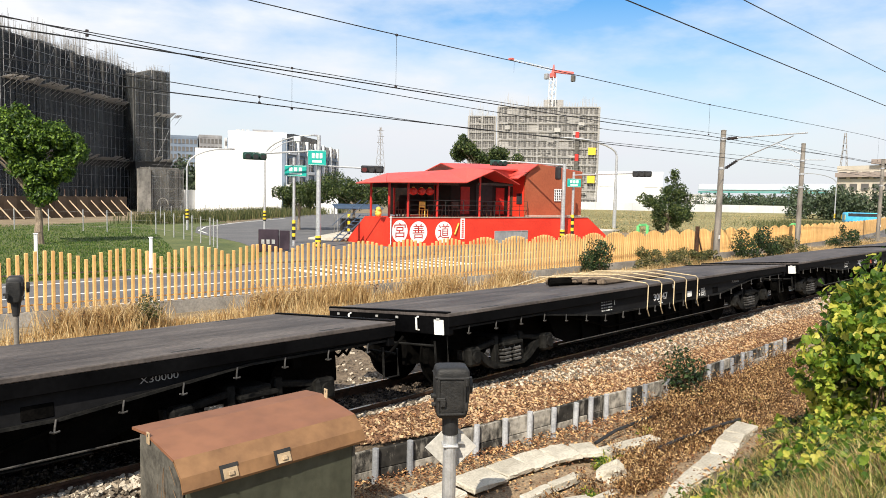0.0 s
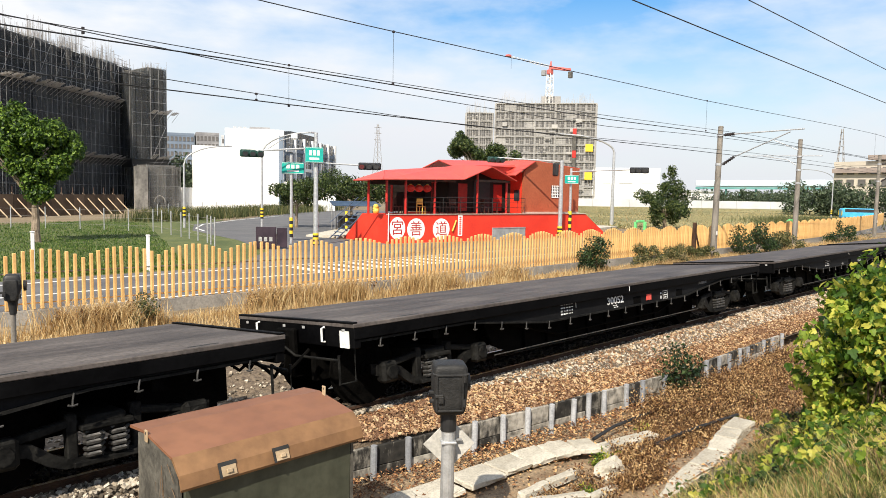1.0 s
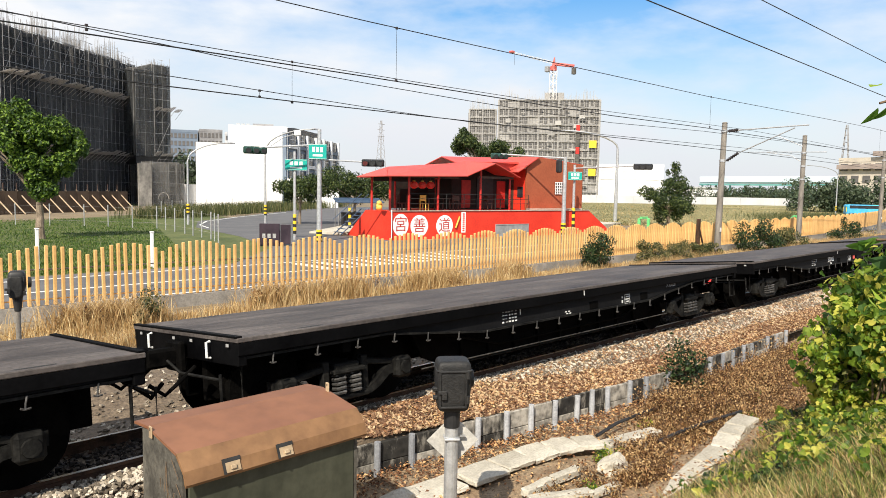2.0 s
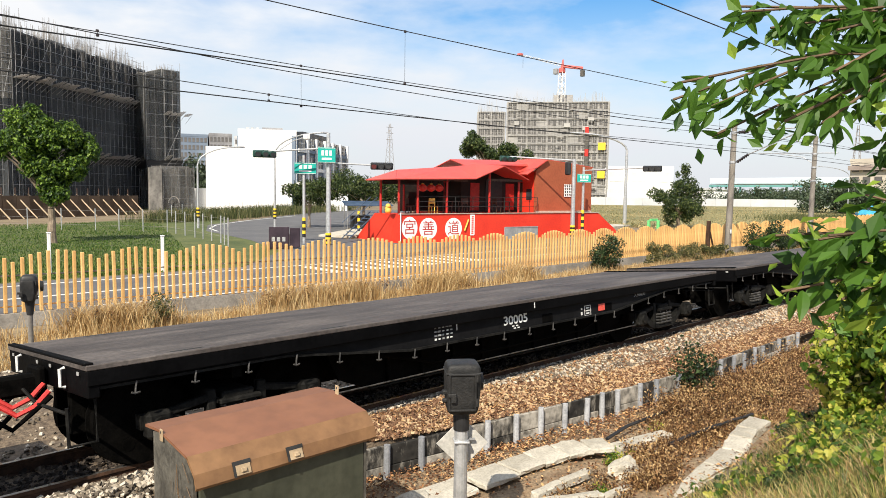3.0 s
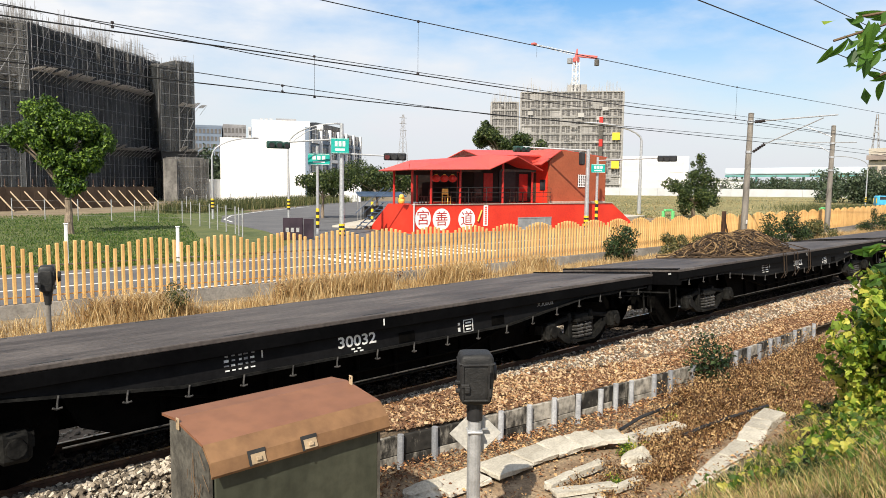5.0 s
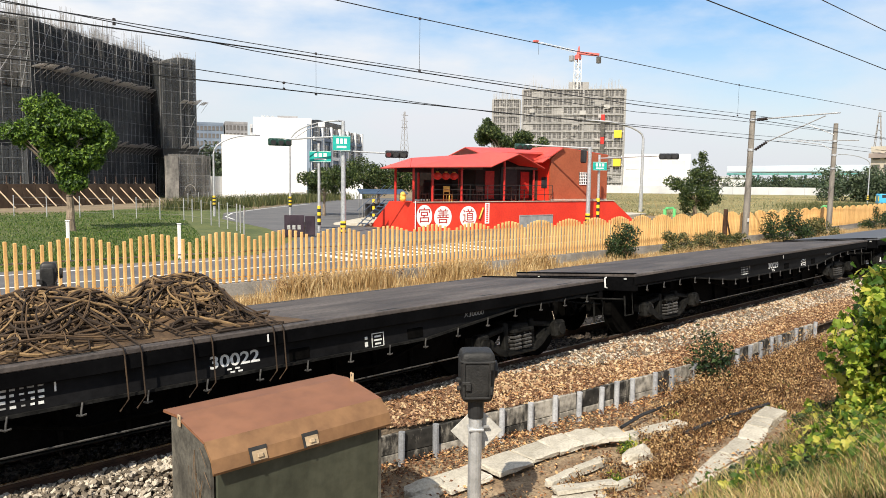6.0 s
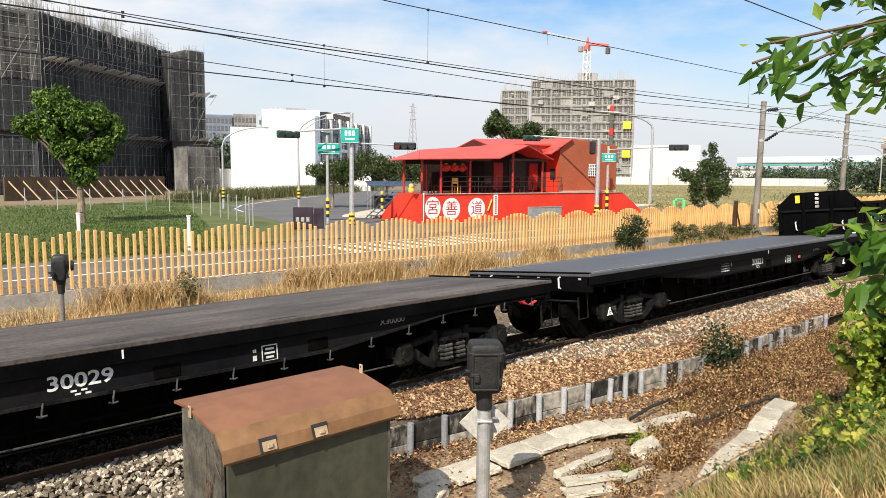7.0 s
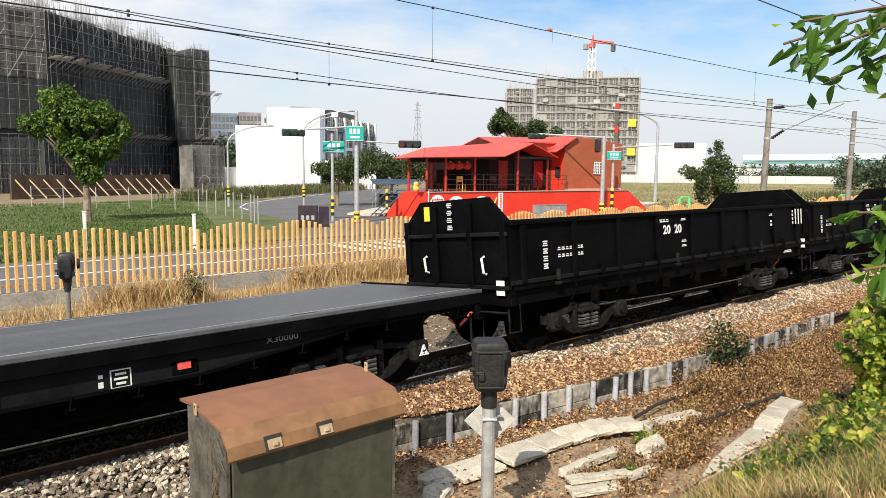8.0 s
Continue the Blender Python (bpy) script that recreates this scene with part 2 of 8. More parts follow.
def gauze(name, c1, c2, lo, hi):
    """Scaffold netting: woven sheet with threadbare streaks that let the structure show."""
    m = mat(name, c1, c2, 0.45, 0.9, bump=0.35, fine=3.2, vary=0.4, streak=(0.8, 0.8, 0.25))
    n, l = m.node_tree.nodes, m.node_tree.links
    b, out = n["Principled BSDF"], n["Material Output"]
    tc, mp, no, mr = n.new("ShaderNodeTexCoord"), n.new("ShaderNodeMapping"), n.new("ShaderNodeTexNoise"), n.new("ShaderNodeMapRange")
    mp.inputs["Scale"].default_value = (1.1, 1.1, 0.30)
    no.inputs["Scale"].default_value, no.inputs["Detail"].default_value = 0.55, 5
    mr.inputs["From Min"].default_value, mr.inputs["From Max"].default_value = 0.35, 0.65
    mr.inputs["To Min"].default_value, mr.inputs["To Max"].default_value = lo, hi
    tr, mx = n.new("ShaderNodeBsdfTransparent"), n.new("ShaderNodeMixShader")
    l.new(tc.outputs["Object"], mp.inputs["Vector"])
    l.new(mp.outputs["Vector"], no.inputs["Vector"])
    l.new(no.outputs["Fac"], mr.inputs["Value"])
    l.new(mr.outputs["Result"], mx.inputs[0])
    l.new(b.outputs[0], mx.inputs[1])
    l.new(tr.outputs[0], mx.inputs[2])
    l.new(mx.outputs[0], out.inputs["Surface"])
    return m


M["net"] = gauze("dark_scaffold_net", (0.030, 0.034, 0.038), (0.070, 0.076, 0.082), 0.30, 0.70)
# Denser than net, and darkened in colour for the unlit lower storeys.
M["net_low"] = gauze("dense_dark_net", (0.022, 0.025, 0.028), (0.052, 0.057, 0.062), 0.08, 0.38)
M["net_pale"] = gauze("threadbare_pale_net", (0.10, 0.10, 0.098), (0.20, 0.198, 0.19), 0.50, 0.85)
M["net_solid"] = mat("grey_lattice_paint", (0.055, 0.053, 0.049), (0.15, 0.14, 0.125), 0.5, 0.9, bump=0.2, fine=3.0, vary=0.5)
M["podium_wrap"] = mat("pale_concrete_wrap", (0.13, 0.125, 0.115), (0.33, 0.31, 0.28), 0.5, 0.9, bump=0.3, fine=3.0, vary=0.4, streak=(2, 2, 0.6))
M["scaff"] = mat("scaffold_tube", (0.14, 0.14, 0.142), (0.32, 0.32, 0.325), 2, 0.6, 0.3, bump=0)
# The hazy_ materials from here on have distance haze mixed into their colours.
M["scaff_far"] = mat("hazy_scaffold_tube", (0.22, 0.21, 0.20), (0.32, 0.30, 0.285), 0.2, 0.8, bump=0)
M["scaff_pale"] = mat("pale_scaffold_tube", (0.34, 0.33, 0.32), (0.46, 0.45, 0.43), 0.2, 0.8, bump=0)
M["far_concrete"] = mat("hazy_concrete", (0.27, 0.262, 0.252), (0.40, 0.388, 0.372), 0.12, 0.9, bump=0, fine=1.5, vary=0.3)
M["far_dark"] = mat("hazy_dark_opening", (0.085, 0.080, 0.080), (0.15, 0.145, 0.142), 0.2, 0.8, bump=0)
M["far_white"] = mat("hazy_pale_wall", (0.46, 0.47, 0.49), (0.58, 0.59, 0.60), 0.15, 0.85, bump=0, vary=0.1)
M["cream"] = mat("cream_wall", (0.46, 0.41, 0.34), (0.58, 0.53, 0.45), 0.15, 0.85, bump=0, vary=0.15)
M["pale_blue"] = mat("pale_blue_sheet", (0.50, 0.60, 0.66), (0.62, 0.71, 0.76), 0.1, 0.6, bump=0, vary=0.1)
M["teal"] = mat("teal_steel", (0.10, 0.28, 0.27), (0.16, 0.38, 0.36), 0.2, 0.6, bump=0, vary=0.1)
M["meadow"] = mat("meadow_soil", (0.15, 0.145, 0.055), (0.30, 0.26, 0.11), 0.05, 0.95, bump=0.3, fine=1.5, vary=0.4, c3=(0.36, 0.31, 0.17))
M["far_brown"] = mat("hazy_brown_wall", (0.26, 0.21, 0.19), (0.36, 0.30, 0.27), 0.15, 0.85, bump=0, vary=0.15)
M["raw_concrete"] = mat("raw_concrete", (0.26, 0.24, 0.215), (0.38, 0.355, 0.32), 0.3, 0.9, bump=0.1, fine=3, vary=0.3)
M["plywood"] = mat("brown_hoarding", (0.075, 0.048, 0.030), (0.15, 0.10, 0.065), 0.8, 0.9, bump=0.1, spread=0.3)
M["timber"] = mat("pale_prop_timber", (0.42, 0.32, 0.2), (0.55, 0.44, 0.3), 3, 0.8, bump=0.1)
M["crane_red"] = mat("crane_red", (0.50, 0.10, 0.09), (0.60, 0.16, 0.14), 1, 0.6, bump=0)
M["crane_white"] = mat("crane_white", (0.6, 0.58, 0.55), (0.75, 0.73, 0.7), 1, 0.6, bump=0)
M["sign_green"] = mat("green_road_sign", (0.0, 0.31, 0.26), (0.01, 0.39, 0.33), 3, 0.5, bump=0)
M["sig_green"] = mat("dark_green_housing", (0.012, 0.045, 0.036), (0.022, 0.07, 0.055), 4, 0.5, bump=0)
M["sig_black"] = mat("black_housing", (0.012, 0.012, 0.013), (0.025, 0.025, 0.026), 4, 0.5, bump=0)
M["red_lens"] = mat("unlit_red_lens", (0.05, 0.010, 0.010), (0.11, 0.018, 0.016), 4, 0.3, bump=0)
M["mast"] = mat("concrete_mast", (0.14, 0.125, 0.108), (0.27, 0.245, 0.215), 2.5, 0.9, bump=0.2, fine=25, vary=0.35, streak=(2, 2, 0.4))
M["wire"] = mat("dark_wire", (0.02, 0.02, 0.02), (0.05, 0.05, 0.05), 5, 0.5, 0.5, bump=0)
M["insul"] = mat("dark_insulator", (0.015, 0.012, 0.012), (0.04, 0.03, 0.03), 5, 0.3, bump=0)
M["bark"] = mat("grey_bark", (0.16, 0.12, 0.085), (0.34, 0.27, 0.20), 7, 0.9, bump=0.6, fine=30, vary=0.5, streak=(2, 2, 0.5))
M["twig"] = mat("brown_twig", (0.07, 0.045, 0.025), (0.17, 0.11, 0.065), 9, 0.85, bump=0.2)
M["leaf_tree"] = leafy("tree_leaf", (0.022, 0.055, 0.008), (0.095, 0.18, 0.020), (0.21, 0.32, 0.04))
M["leaf_deep"] = leafy("deep_green_leaf", (0.022, 0.042, 0.012), (0.06, 0.095, 0.022), (0.12, 0.15, 0.04))
M["leaf_dark"] = leafy("dark_leaf", (0.012, 0.028, 0.010), (0.035, 0.065, 0.020), (0.06, 0.10, 0.03))
M["leaf_vine"] = leafy("vine_leaf", (0.055, 0.12, 0.014), (0.21, 0.31, 0.03), (0.56, 0.53, 0.09), 0.5)
M["leaf_bright"] = leafy("bright_vine_leaf", (0.16, 0.26, 0.03), (0.42, 0.50, 0.06), (0.70, 0.66, 0.12), 0.5)
M["leaf_branch"] = leafy("branch_leaf", (0.028, 0.08, 0.012), (0.11, 0.24, 0.025), (0.32, 0.46, 0.06), 0.5)
M["leaf_shrub"] = leafy("shrub_leaf", (0.045, 0.055, 0.018), (0.14, 0.145, 0.045), (0.30, 0.25, 0.11))
M["olive_grass"] = leafy("olive_grass", (0.045, 0.062, 0.018), (0.10, 0.115, 0.042), (0.21, 0.19, 0.085), 0.3)
M["olive_bright"] = leafy("yellow_green_grass", (0.07, 0.10, 0.022), (0.21, 0.24, 0.055), (0.42, 0.40, 0.13), 0.35)
M["straw"] = leafy("dry_grass", (0.34, 0.21, 0.085), (0.56, 0.39, 0.18), (0.70, 0.54, 0.29), 0.3)
M["brown_weed"] = leafy("brown_weed", (0.075, 0.036, 0.015), (0.36, 0.19, 0.078), (0.62, 0.43, 0.21), 0.35)
M["green_grass"] = leafy("green_grass", (0.040, 0.085, 0.013), (0.085, 0.155, 0.026), (0.17, 0.21, 0.055), 0.3)
M["van_blue"] = mat("blue_van_paint", (0.05, 0.35, 0.62), (0.08, 0.45, 0.72), 2, 0.4, bump=0)
M["green_steel"] = mat("bright_green_box", (0.12, 0.5, 0.16), (0.18, 0.6, 0.22), 2, 0.6, bump=0)
M["blue_roof"] = mat("dark_blue_steel", (0.03, 0.055, 0.10), (0.06, 0.10, 0.17), 2, 0.5, bump=0)
M["purple"] = mat("dark_purple_board", (0.018, 0.010, 0.018), (0.040, 0.024, 0.036), 2, 0.5, bump=0)
# Far foliage, its greens dulled to paint in distance haze.
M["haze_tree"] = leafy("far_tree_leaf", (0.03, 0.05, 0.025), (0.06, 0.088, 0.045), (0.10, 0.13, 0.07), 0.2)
M["hose_red"] = mat("red_hose", (0.5, 0.03, 0.03), (0.65, 0.06, 0.05), 5, 0.5, bump=0)


# ---- helpers ----
def part(name, bm, material, parent=None, label=""):
    """Links a bmesh as one mesh object."""
    me = bpy.data.meshes.new(name)
    bm.to_mesh(me)
    bm.free()
    me.materials.append(material)
    ob = new(name, me)
    if parent is not None:
        ob.parent = parent
    if label:
        ob["label"] = label
    return ob


def raw(name, verts, faces, material, parent=None):
    me = bpy.data.meshes.new(name)
    me.from_pydata(verts, [], faces)
    me.materials.append(material)
    ob = new(name, me)
    if parent is not None:
        ob.parent = parent
    return ob


def thing(name, label, category, m=None, group="", kind=""):
    ob = new(name)
    ob.empty_display_size = 0.1
    if m is not None:
        ob.matrix_world = m
    return tagged(ob, label, category, group, kind)


def box(bm, c, s, bevel=0.0, m=None):
    """A box of size s centred at c."""
    mm = Matrix.Translation(c) @ Matrix.Diagonal((*s, 1))
    g = bmesh.ops.create_cube(bm, size=1.0, matrix=(m @ mm) if m is not None else mm)
    if bevel:
        es = list({e for v in g["verts"] for e in v.link_edges})
        bmesh.ops.bevel(bm, geom=es, offset=bevel, segments=1, affect="EDGES")
    return bm


def boxes(*args):
    bm = bmesh.new()
    for a in args:
        box(bm, *a)
    return bm


def rod(bm, a, b, r0, r1=None, seg=8):
    """A tapered rod from a to b."""
    a, b = Vector(a), Vector(b)
    d = b - a
    q = d.to_track_quat("Z", "Y").to_matrix().to_4x4()
    bmesh.ops.create_cone(bm, cap_ends=True, segments=seg, radius1=r0, radius2=r0 if r1 is None else r1, depth=d.length,
                          matrix=Matrix.Translation((a + b) / 2) @ q)
    return bm


def path(bm, pts, r, seg=6):
    """One bent tube through pts."""
    pts = [Vector(p) for p in pts]
    rings = []
    for i, p in enumerate(pts):
        d = (pts[min(i + 1, len(pts) - 1)] - pts[max(i - 1, 0)]).normalized()
        a = d.cross(Vector((0.13, 0.21, 1.0)) if abs(d.z) < 0.9 else Vector((1.0, 0.2, 0.1))).normalized()
        b = d.cross(a)
        rings.append([bm.verts.new(p + (a * math.cos(6.2832 * k / seg) + b * math.sin(6.2832 * k / seg)) * r) for k in range(seg)])
    for u, v in zip(rings, rings[1:]):
        for k in range(seg):
            bm.faces.new((u[k], u[(k + 1) % seg], v[(k + 1) % seg], v[k]))
    bm.faces.new(rings[0][::-1])
    bm.faces.new(rings[-1])
    return bm


def prism(bm, outline, y0, y1):
    """Extrudes an outline of (x, z) points from y0 to y1."""
    f = [bm.verts.new((x, y0, z)) for x, z in outline]
    g = [bm.verts.new((x, y1, z)) for x, z in outline]
    n = len(outline)
    bm.faces.new(f)
    bm.faces.new(g[::-1])
    for i in range(n):
        bm.faces.new((f[i], g[i], g[(i + 1) % n], f[(i + 1) % n]))
    bmesh.ops.recalc_face_normals(bm, faces=bm.faces)
    return bm


def prism_x(bm, outline, x0, x1):
    """Extrudes an outline of (y, z) points from x0 to x1."""
    f = [bm.verts.new((x0, y, z)) for y, z in outline]
    g = [bm.verts.new((x1, y, z)) for y, z in outline]
    n = len(outline)
    bm.faces.new(f)
    bm.faces.new(g[::-1])
    for i in range(n):
        bm.faces.new((f[i], g[i], g[(i + 1) % n], f[(i + 1) % n]))
    bmesh.ops.recalc_face_normals(bm, faces=bm.faces)
    return bm


def plan(bm, outline, z0, z1):
    """Extrudes an outline of (x, y) points from z0 to z1."""
    f = [bm.verts.new((x, y, z0)) for x, y in outline]
    g = [bm.verts.new((x, y, z1)) for x, y in outline]
    n = len(outline)
    bm.faces.new(f)
    bm.faces.new(g)
    for i in range(n):
        bm.faces.new((f[i], f[(i + 1) % n], g[(i + 1) % n], g[i]))
    bmesh.ops.recalc_face_normals(bm, faces=bm.faces)
    return bm


def letters(name, text, size, material, parent, m, label="", bold=0.0):
    """Writing as a mesh; it stands in the plane of m, 2 mm thick."""
    cu = bpy.data.curves.new(name, "FONT")
    cu.body, cu.size, cu.align_x, cu.align_y, cu.extrude, cu.resolution_u, cu.offset = text, size, "CENTER", "CENTER", 0.001, 3, size * bold
    tmp = bpy.data.objects.new("tmp", cu)
    scene.collection.objects.link(tmp)
    bpy.context.view_layer.update()
    me = bpy.data.meshes.new_from_object(tmp.evaluated_get(bpy.context.evaluated_depsgraph_get()))
    bpy.data.objects.remove(tmp)
    me.materials.clear()
    me.materials.append(material)
    ob = new(name, me)
    ob.parent = parent
    ob.matrix_local = m
    if label:
        ob["label"] = label
    return ob


R = random.Random(7)


def gz(x, y):
    """Height of the ground."""
    if y < 3.4:
        z = -0.45 + (3.4 - y) * 0.55
        z = min(z, 1.05)
    elif y < 5.0:
        z = -0.45 - 0.15 * min(1.0, (y - 3.4) / 0.5)
    elif y < 9.5:
        z = -0.60
    else:
        z = -0.60 + 0.20 * min(1.0, (y - 9.5) / 3.0)
    if y < 16:
        z += 0.05 * noise.noise((x * 0.9, y * 0.9, 0)) * (1.0 if y < 5 or y > 10 else 0.3)
    return z


def leaf_cloud(name, clumps, count, size, material, parent=None, seed=1, up=0.3, flat=1.0, fill=0.55, lobed=False):
    """Leaves, each a folded blade or a lobed leaf, on the outside and inside of many clumps (x, y, z, radius)."""
    r = np.random.default_rng(seed)
    vols = np.array([c[3] ** 2 for c in clumps])
    pick = r.choice(len(clumps), count, p=vols / vols.sum())
    C = np.array(clumps, float)[pick]
    d = r.normal(size=(count, 3))
    d /= np.linalg.norm(d, axis=1)[:, None]
    rad = C[:, 3] * (fill + (1 - fill) * r.random(count) ** 0.5) * (1 + 0.18 * r.normal(size=count))
    P = C[:, :3] + d * rad[:, None] * np.array([1, 1, flat])
    n = d * 0.8 + r.normal(size=(count, 3)) * 0.6 + np.array([0, 0, up])
    n /= np.linalg.norm(n, axis=1)[:, None]
    t = np.cross(n, r.normal(size=(count, 3)))
    t[:, 2] -= 0.35
    t /= np.linalg.norm(t, axis=1)[:, None] + 1e-9
    s = np.cross(n, t)
    L = size * (0.6 + 0.8 * r.random(count))[:, None]
    if lobed:
        rim = ((0.0, -0.42), (0.34, -0.36), (0.46, 0.02), (0.24, 0.06), (0.26, 0.30), (0.0, 0.55), (-0.26, 0.30), (-0.24, 0.06), (-0.46, 0.02), (-0.34, -0.36))
        V = np.empty((count, 11, 3))
        V[:, 10] = P
        for k, (a, b) in enumerate(rim):
            V[:, k] = P + s * L * a + t * L * b + n * L * (0.25 * abs(a) - 0.18 * b * b)
        i = np.arange(count)[:, None] * 11
        F = np.concatenate([i + [k, (k + 1) % 10, 10] for k in range(10)])
        return raw(name, V.reshape(-1, 3).tolist(), F.tolist(), material, parent)
    V = np.empty((count, 4, 3))
    V[:, 0], V[:, 2] = P - t * L * 0.5, P + t * L * 0.5
    V[:, 1], V[:, 3] = P + s * L * 0.28 + n * L * 0.10, P - s * L * 0.28 + n * L * 0.10
    i = np.arange(count)[:, None] * 4
    F = np.concatenate([i + [0, 1, 2], i + [0, 2, 3]])
    return raw(name, V.reshape(-1, 3).tolist(), F.tolist(), material, parent)


def blades(name, count, spot, height, width, material, seed=1, lean=0.5, parent=None):
    """Grass: blades of two joints, at the places that spot(rng) gives as (x, y, z, scale)."""
    r = random.Random(seed)
    V, F = [], []
    for k in range(count):
        x, y, z, s = spot(r)
        a, h = r.uniform(0, 6.283), height * s * r.uniform(0.5, 1.25)
        w = width * r.uniform(0.6, 1.3)
        l = lean * r.uniform(0.1, 1.0) * h
        ca, sa, b = math.cos(a), math.sin(a), r.uniform(0, 6.283)
        cb, sb = math.cos(b), math.sin(b)
        i = len(V)
        V += [(x - cb * w, y - sb * w, z - 0.02), (x + cb * w, y + sb * w, z - 0.02),
              (x + ca * l * 0.35 + cb * w * 0.7, y + sa * l * 0.35 + sb * w * 0.7, z + h * 0.6),
              (x + ca * l * 0.35 - cb * w * 0.7, y + sa * l * 0.35 - sb * w * 0.7, z + h * 0.6), (x + ca * l, y + sa * l, z + h)]
        F += [(i, i + 1, i + 2, i + 3), (i + 3, i + 2, i + 4)]
    return raw(name, V, F, material, parent)


def tree(name, label, x, y, z, trunk_h, trunk_r, clumps, count, leaf, material, seed, group=""):
    """A tree: tapered trunk with limbs, crown of leaves in clumps given about its foot."""
    t = thing(name, label, "tree", pose(x, y, z), group)
    r = random.Random(seed)
    bm = bmesh.new()
    p = Vector((0, 0, -0.1))
    rad = trunk_r
    for k in range(4):
        q = Vector((r.uniform(-0.05, 0.05) * trunk_h * 0.5, r.uniform(-0.05, 0.05) * trunk_h * 0.5, trunk_h * (k + 1) / 4))
        rod(bm, p, q, rad, rad * 0.88, 10)
        p, rad = q, rad * 0.88
    for c in clumps[:14]:
        m = p.lerp(Vector(c[:3]), 0.5) + Vector((r.uniform(-0.1, 0.1), r.uniform(-0.1, 0.1), 0.1))
        rod(bm, p - Vector((0, 0, r.uniform(0, 0.2) * trunk_h)), m, rad * 0.55, rad * 0.3, 6)
        rod(bm, m, c[:3], rad * 0.3, rad * 0.1, 5)
    part("trunk", bm, M["bark"], t)
    leaf_cloud("crown", clumps, count, leaf, material, t, seed)
    return t


# ---- ground ----
def ground():
    xs = sorted(set([-3000, -900, -300, -100, -50] + [i * 0.5 - 30 for i in range(0, 260)] + [110, 140, 200, 300, 600, 1200, 3500]))
    ys = sorted(set([-1500, -300, -60, -20] + [i * 0.25 - 8 for i in range(0, 100)] + [18, 20, 24, 30, 40, 60, 90, 140, 250, 500, 1200, 3500]))
    V = [(x, y, gz(x, y)) for y in ys for x in xs]
    n = len(xs)
    F = [(j * n + i, j * n + i + 1, (j + 1) * n + i + 1, (j + 1) * n + i) for j in range(len(ys) - 1) for i in range(n - 1)]
    tagged(raw("ground", V, F, M["earth"]), "dry brown earth around the railway", "ground", kind="structure")


ground()


def sheet(name, outline, z0, z1, material, label, category):
    return tagged(part(name, plan(bmesh.new(), outline, z0, z1), material), label, category, kind="structure")


# ---- land beyond the fence ----
FAR_Z = -0.40
sheet("lawn", [(-60, 25.2), (13.5, 25.2), (18.8, 30.5), (21.2, 38), (23.2, 48), (27.2, 56), (33.5, 63), (31, 73), (17, 62), (2, 55), (-60, 40)], -0.5, FAR_Z + 0.02, M["lawn"], "green rough lawn beside the road", "lawn")
sheet("meadow", [(58, 27), (70, 26), (300, 60), (300, 250), (120, 110), (62, 46)], -0.5, FAR_Z + 0.012, M["meadow"], "yellow-green open field beyond the road", "field")
sheet("road", [(-80, 18.0), (130, 18.0), (130, 24.0), (58, 24.6), (40, 27.0), (26.5, 31.0), (26.6, 38), (34, 46), (48, 58), (75, 84), (66, 92), (40, 68), (27, 56), (23, 48), (21, 38), (18.5, 30.5), (13.5, 25.0), (-80, 25.0)], -0.5, FAR_Z + 0.035, M["asphalt"], "grey asphalt road with a side street", "road")


def road_lines():
    t = thing("road_marking", "white painted lines on grey asphalt", "road marking", kind="structure")
    z = FAR_Z + 0.04
    for y in (18.9, 21.4, 24.1):
        part("line", boxes(((0, y, z), (150, 0.13, 0.008))), M["road_paint"], t)
    for k in range(9):
        part("stripe", boxes(((15.4 + k * 0.95, 22.4, z + 0.001), (0.45, 2.4, 0.008))), M["road_paint"], t)
    bm = bmesh.new()
    pts = [(23.4, 47), (24.5, 50.5), (27.5, 55.5), (34, 62), (45, 71)]
    for a, b in zip(pts, pts[1:]):
        d = Vector((b[0] - a[0], b[1] - a[1], 0))
        box(bm, (0, 0, 0), (d.length, 0.15, 0.008), 0, Matrix.Translation(((a[0] + b[0]) / 2, (a[1] + b[1]) / 2, z)) @ Matrix.Rotation(math.atan2(d.y, d.x), 4, "Z"))
    part("line", bm, M["road_paint"], t)


road_lines()
sheet("pavement", [(26.2, 38.6), (33, 44), (40, 50), (52, 46), (60, 40), (60, 36), (47, 33), (27.6, 37)], -0.5, FAR_Z + 0.15, M["slab"], "pale concrete kerb and forecourt", "pavement")

# ---- railway ----
TY, CANT = 7.21, 5.63
TAN = math.tan(radians(CANT))


def bed_z(y):
    """Height of the ballast across the track."""
    pts = [(5.15, -0.34), (6.0, -0.16), (6.25, -0.10 - TAN * (6.25 - TY)), (8.35, -0.16 - TAN * (8.35 - TY)), (9.2, -0.40), (10.0, -0.25), (12.4, -0.25), (13.4, -0.45)]
    for (a, za), (b, zb) in zip(pts, pts[1:]):
        if a <= y <= b:
            return za + (zb - za) * (y - a) / (b - a)
    return -0.6


def wall_y(x):
    """The line of the retaining wall."""
    if x < 4.7:
        return 6.02
    if x < 10.2:
        return 6.02 - 0.72 * ((x - 4.7) / 5.5) ** 0.8
    return 5.30


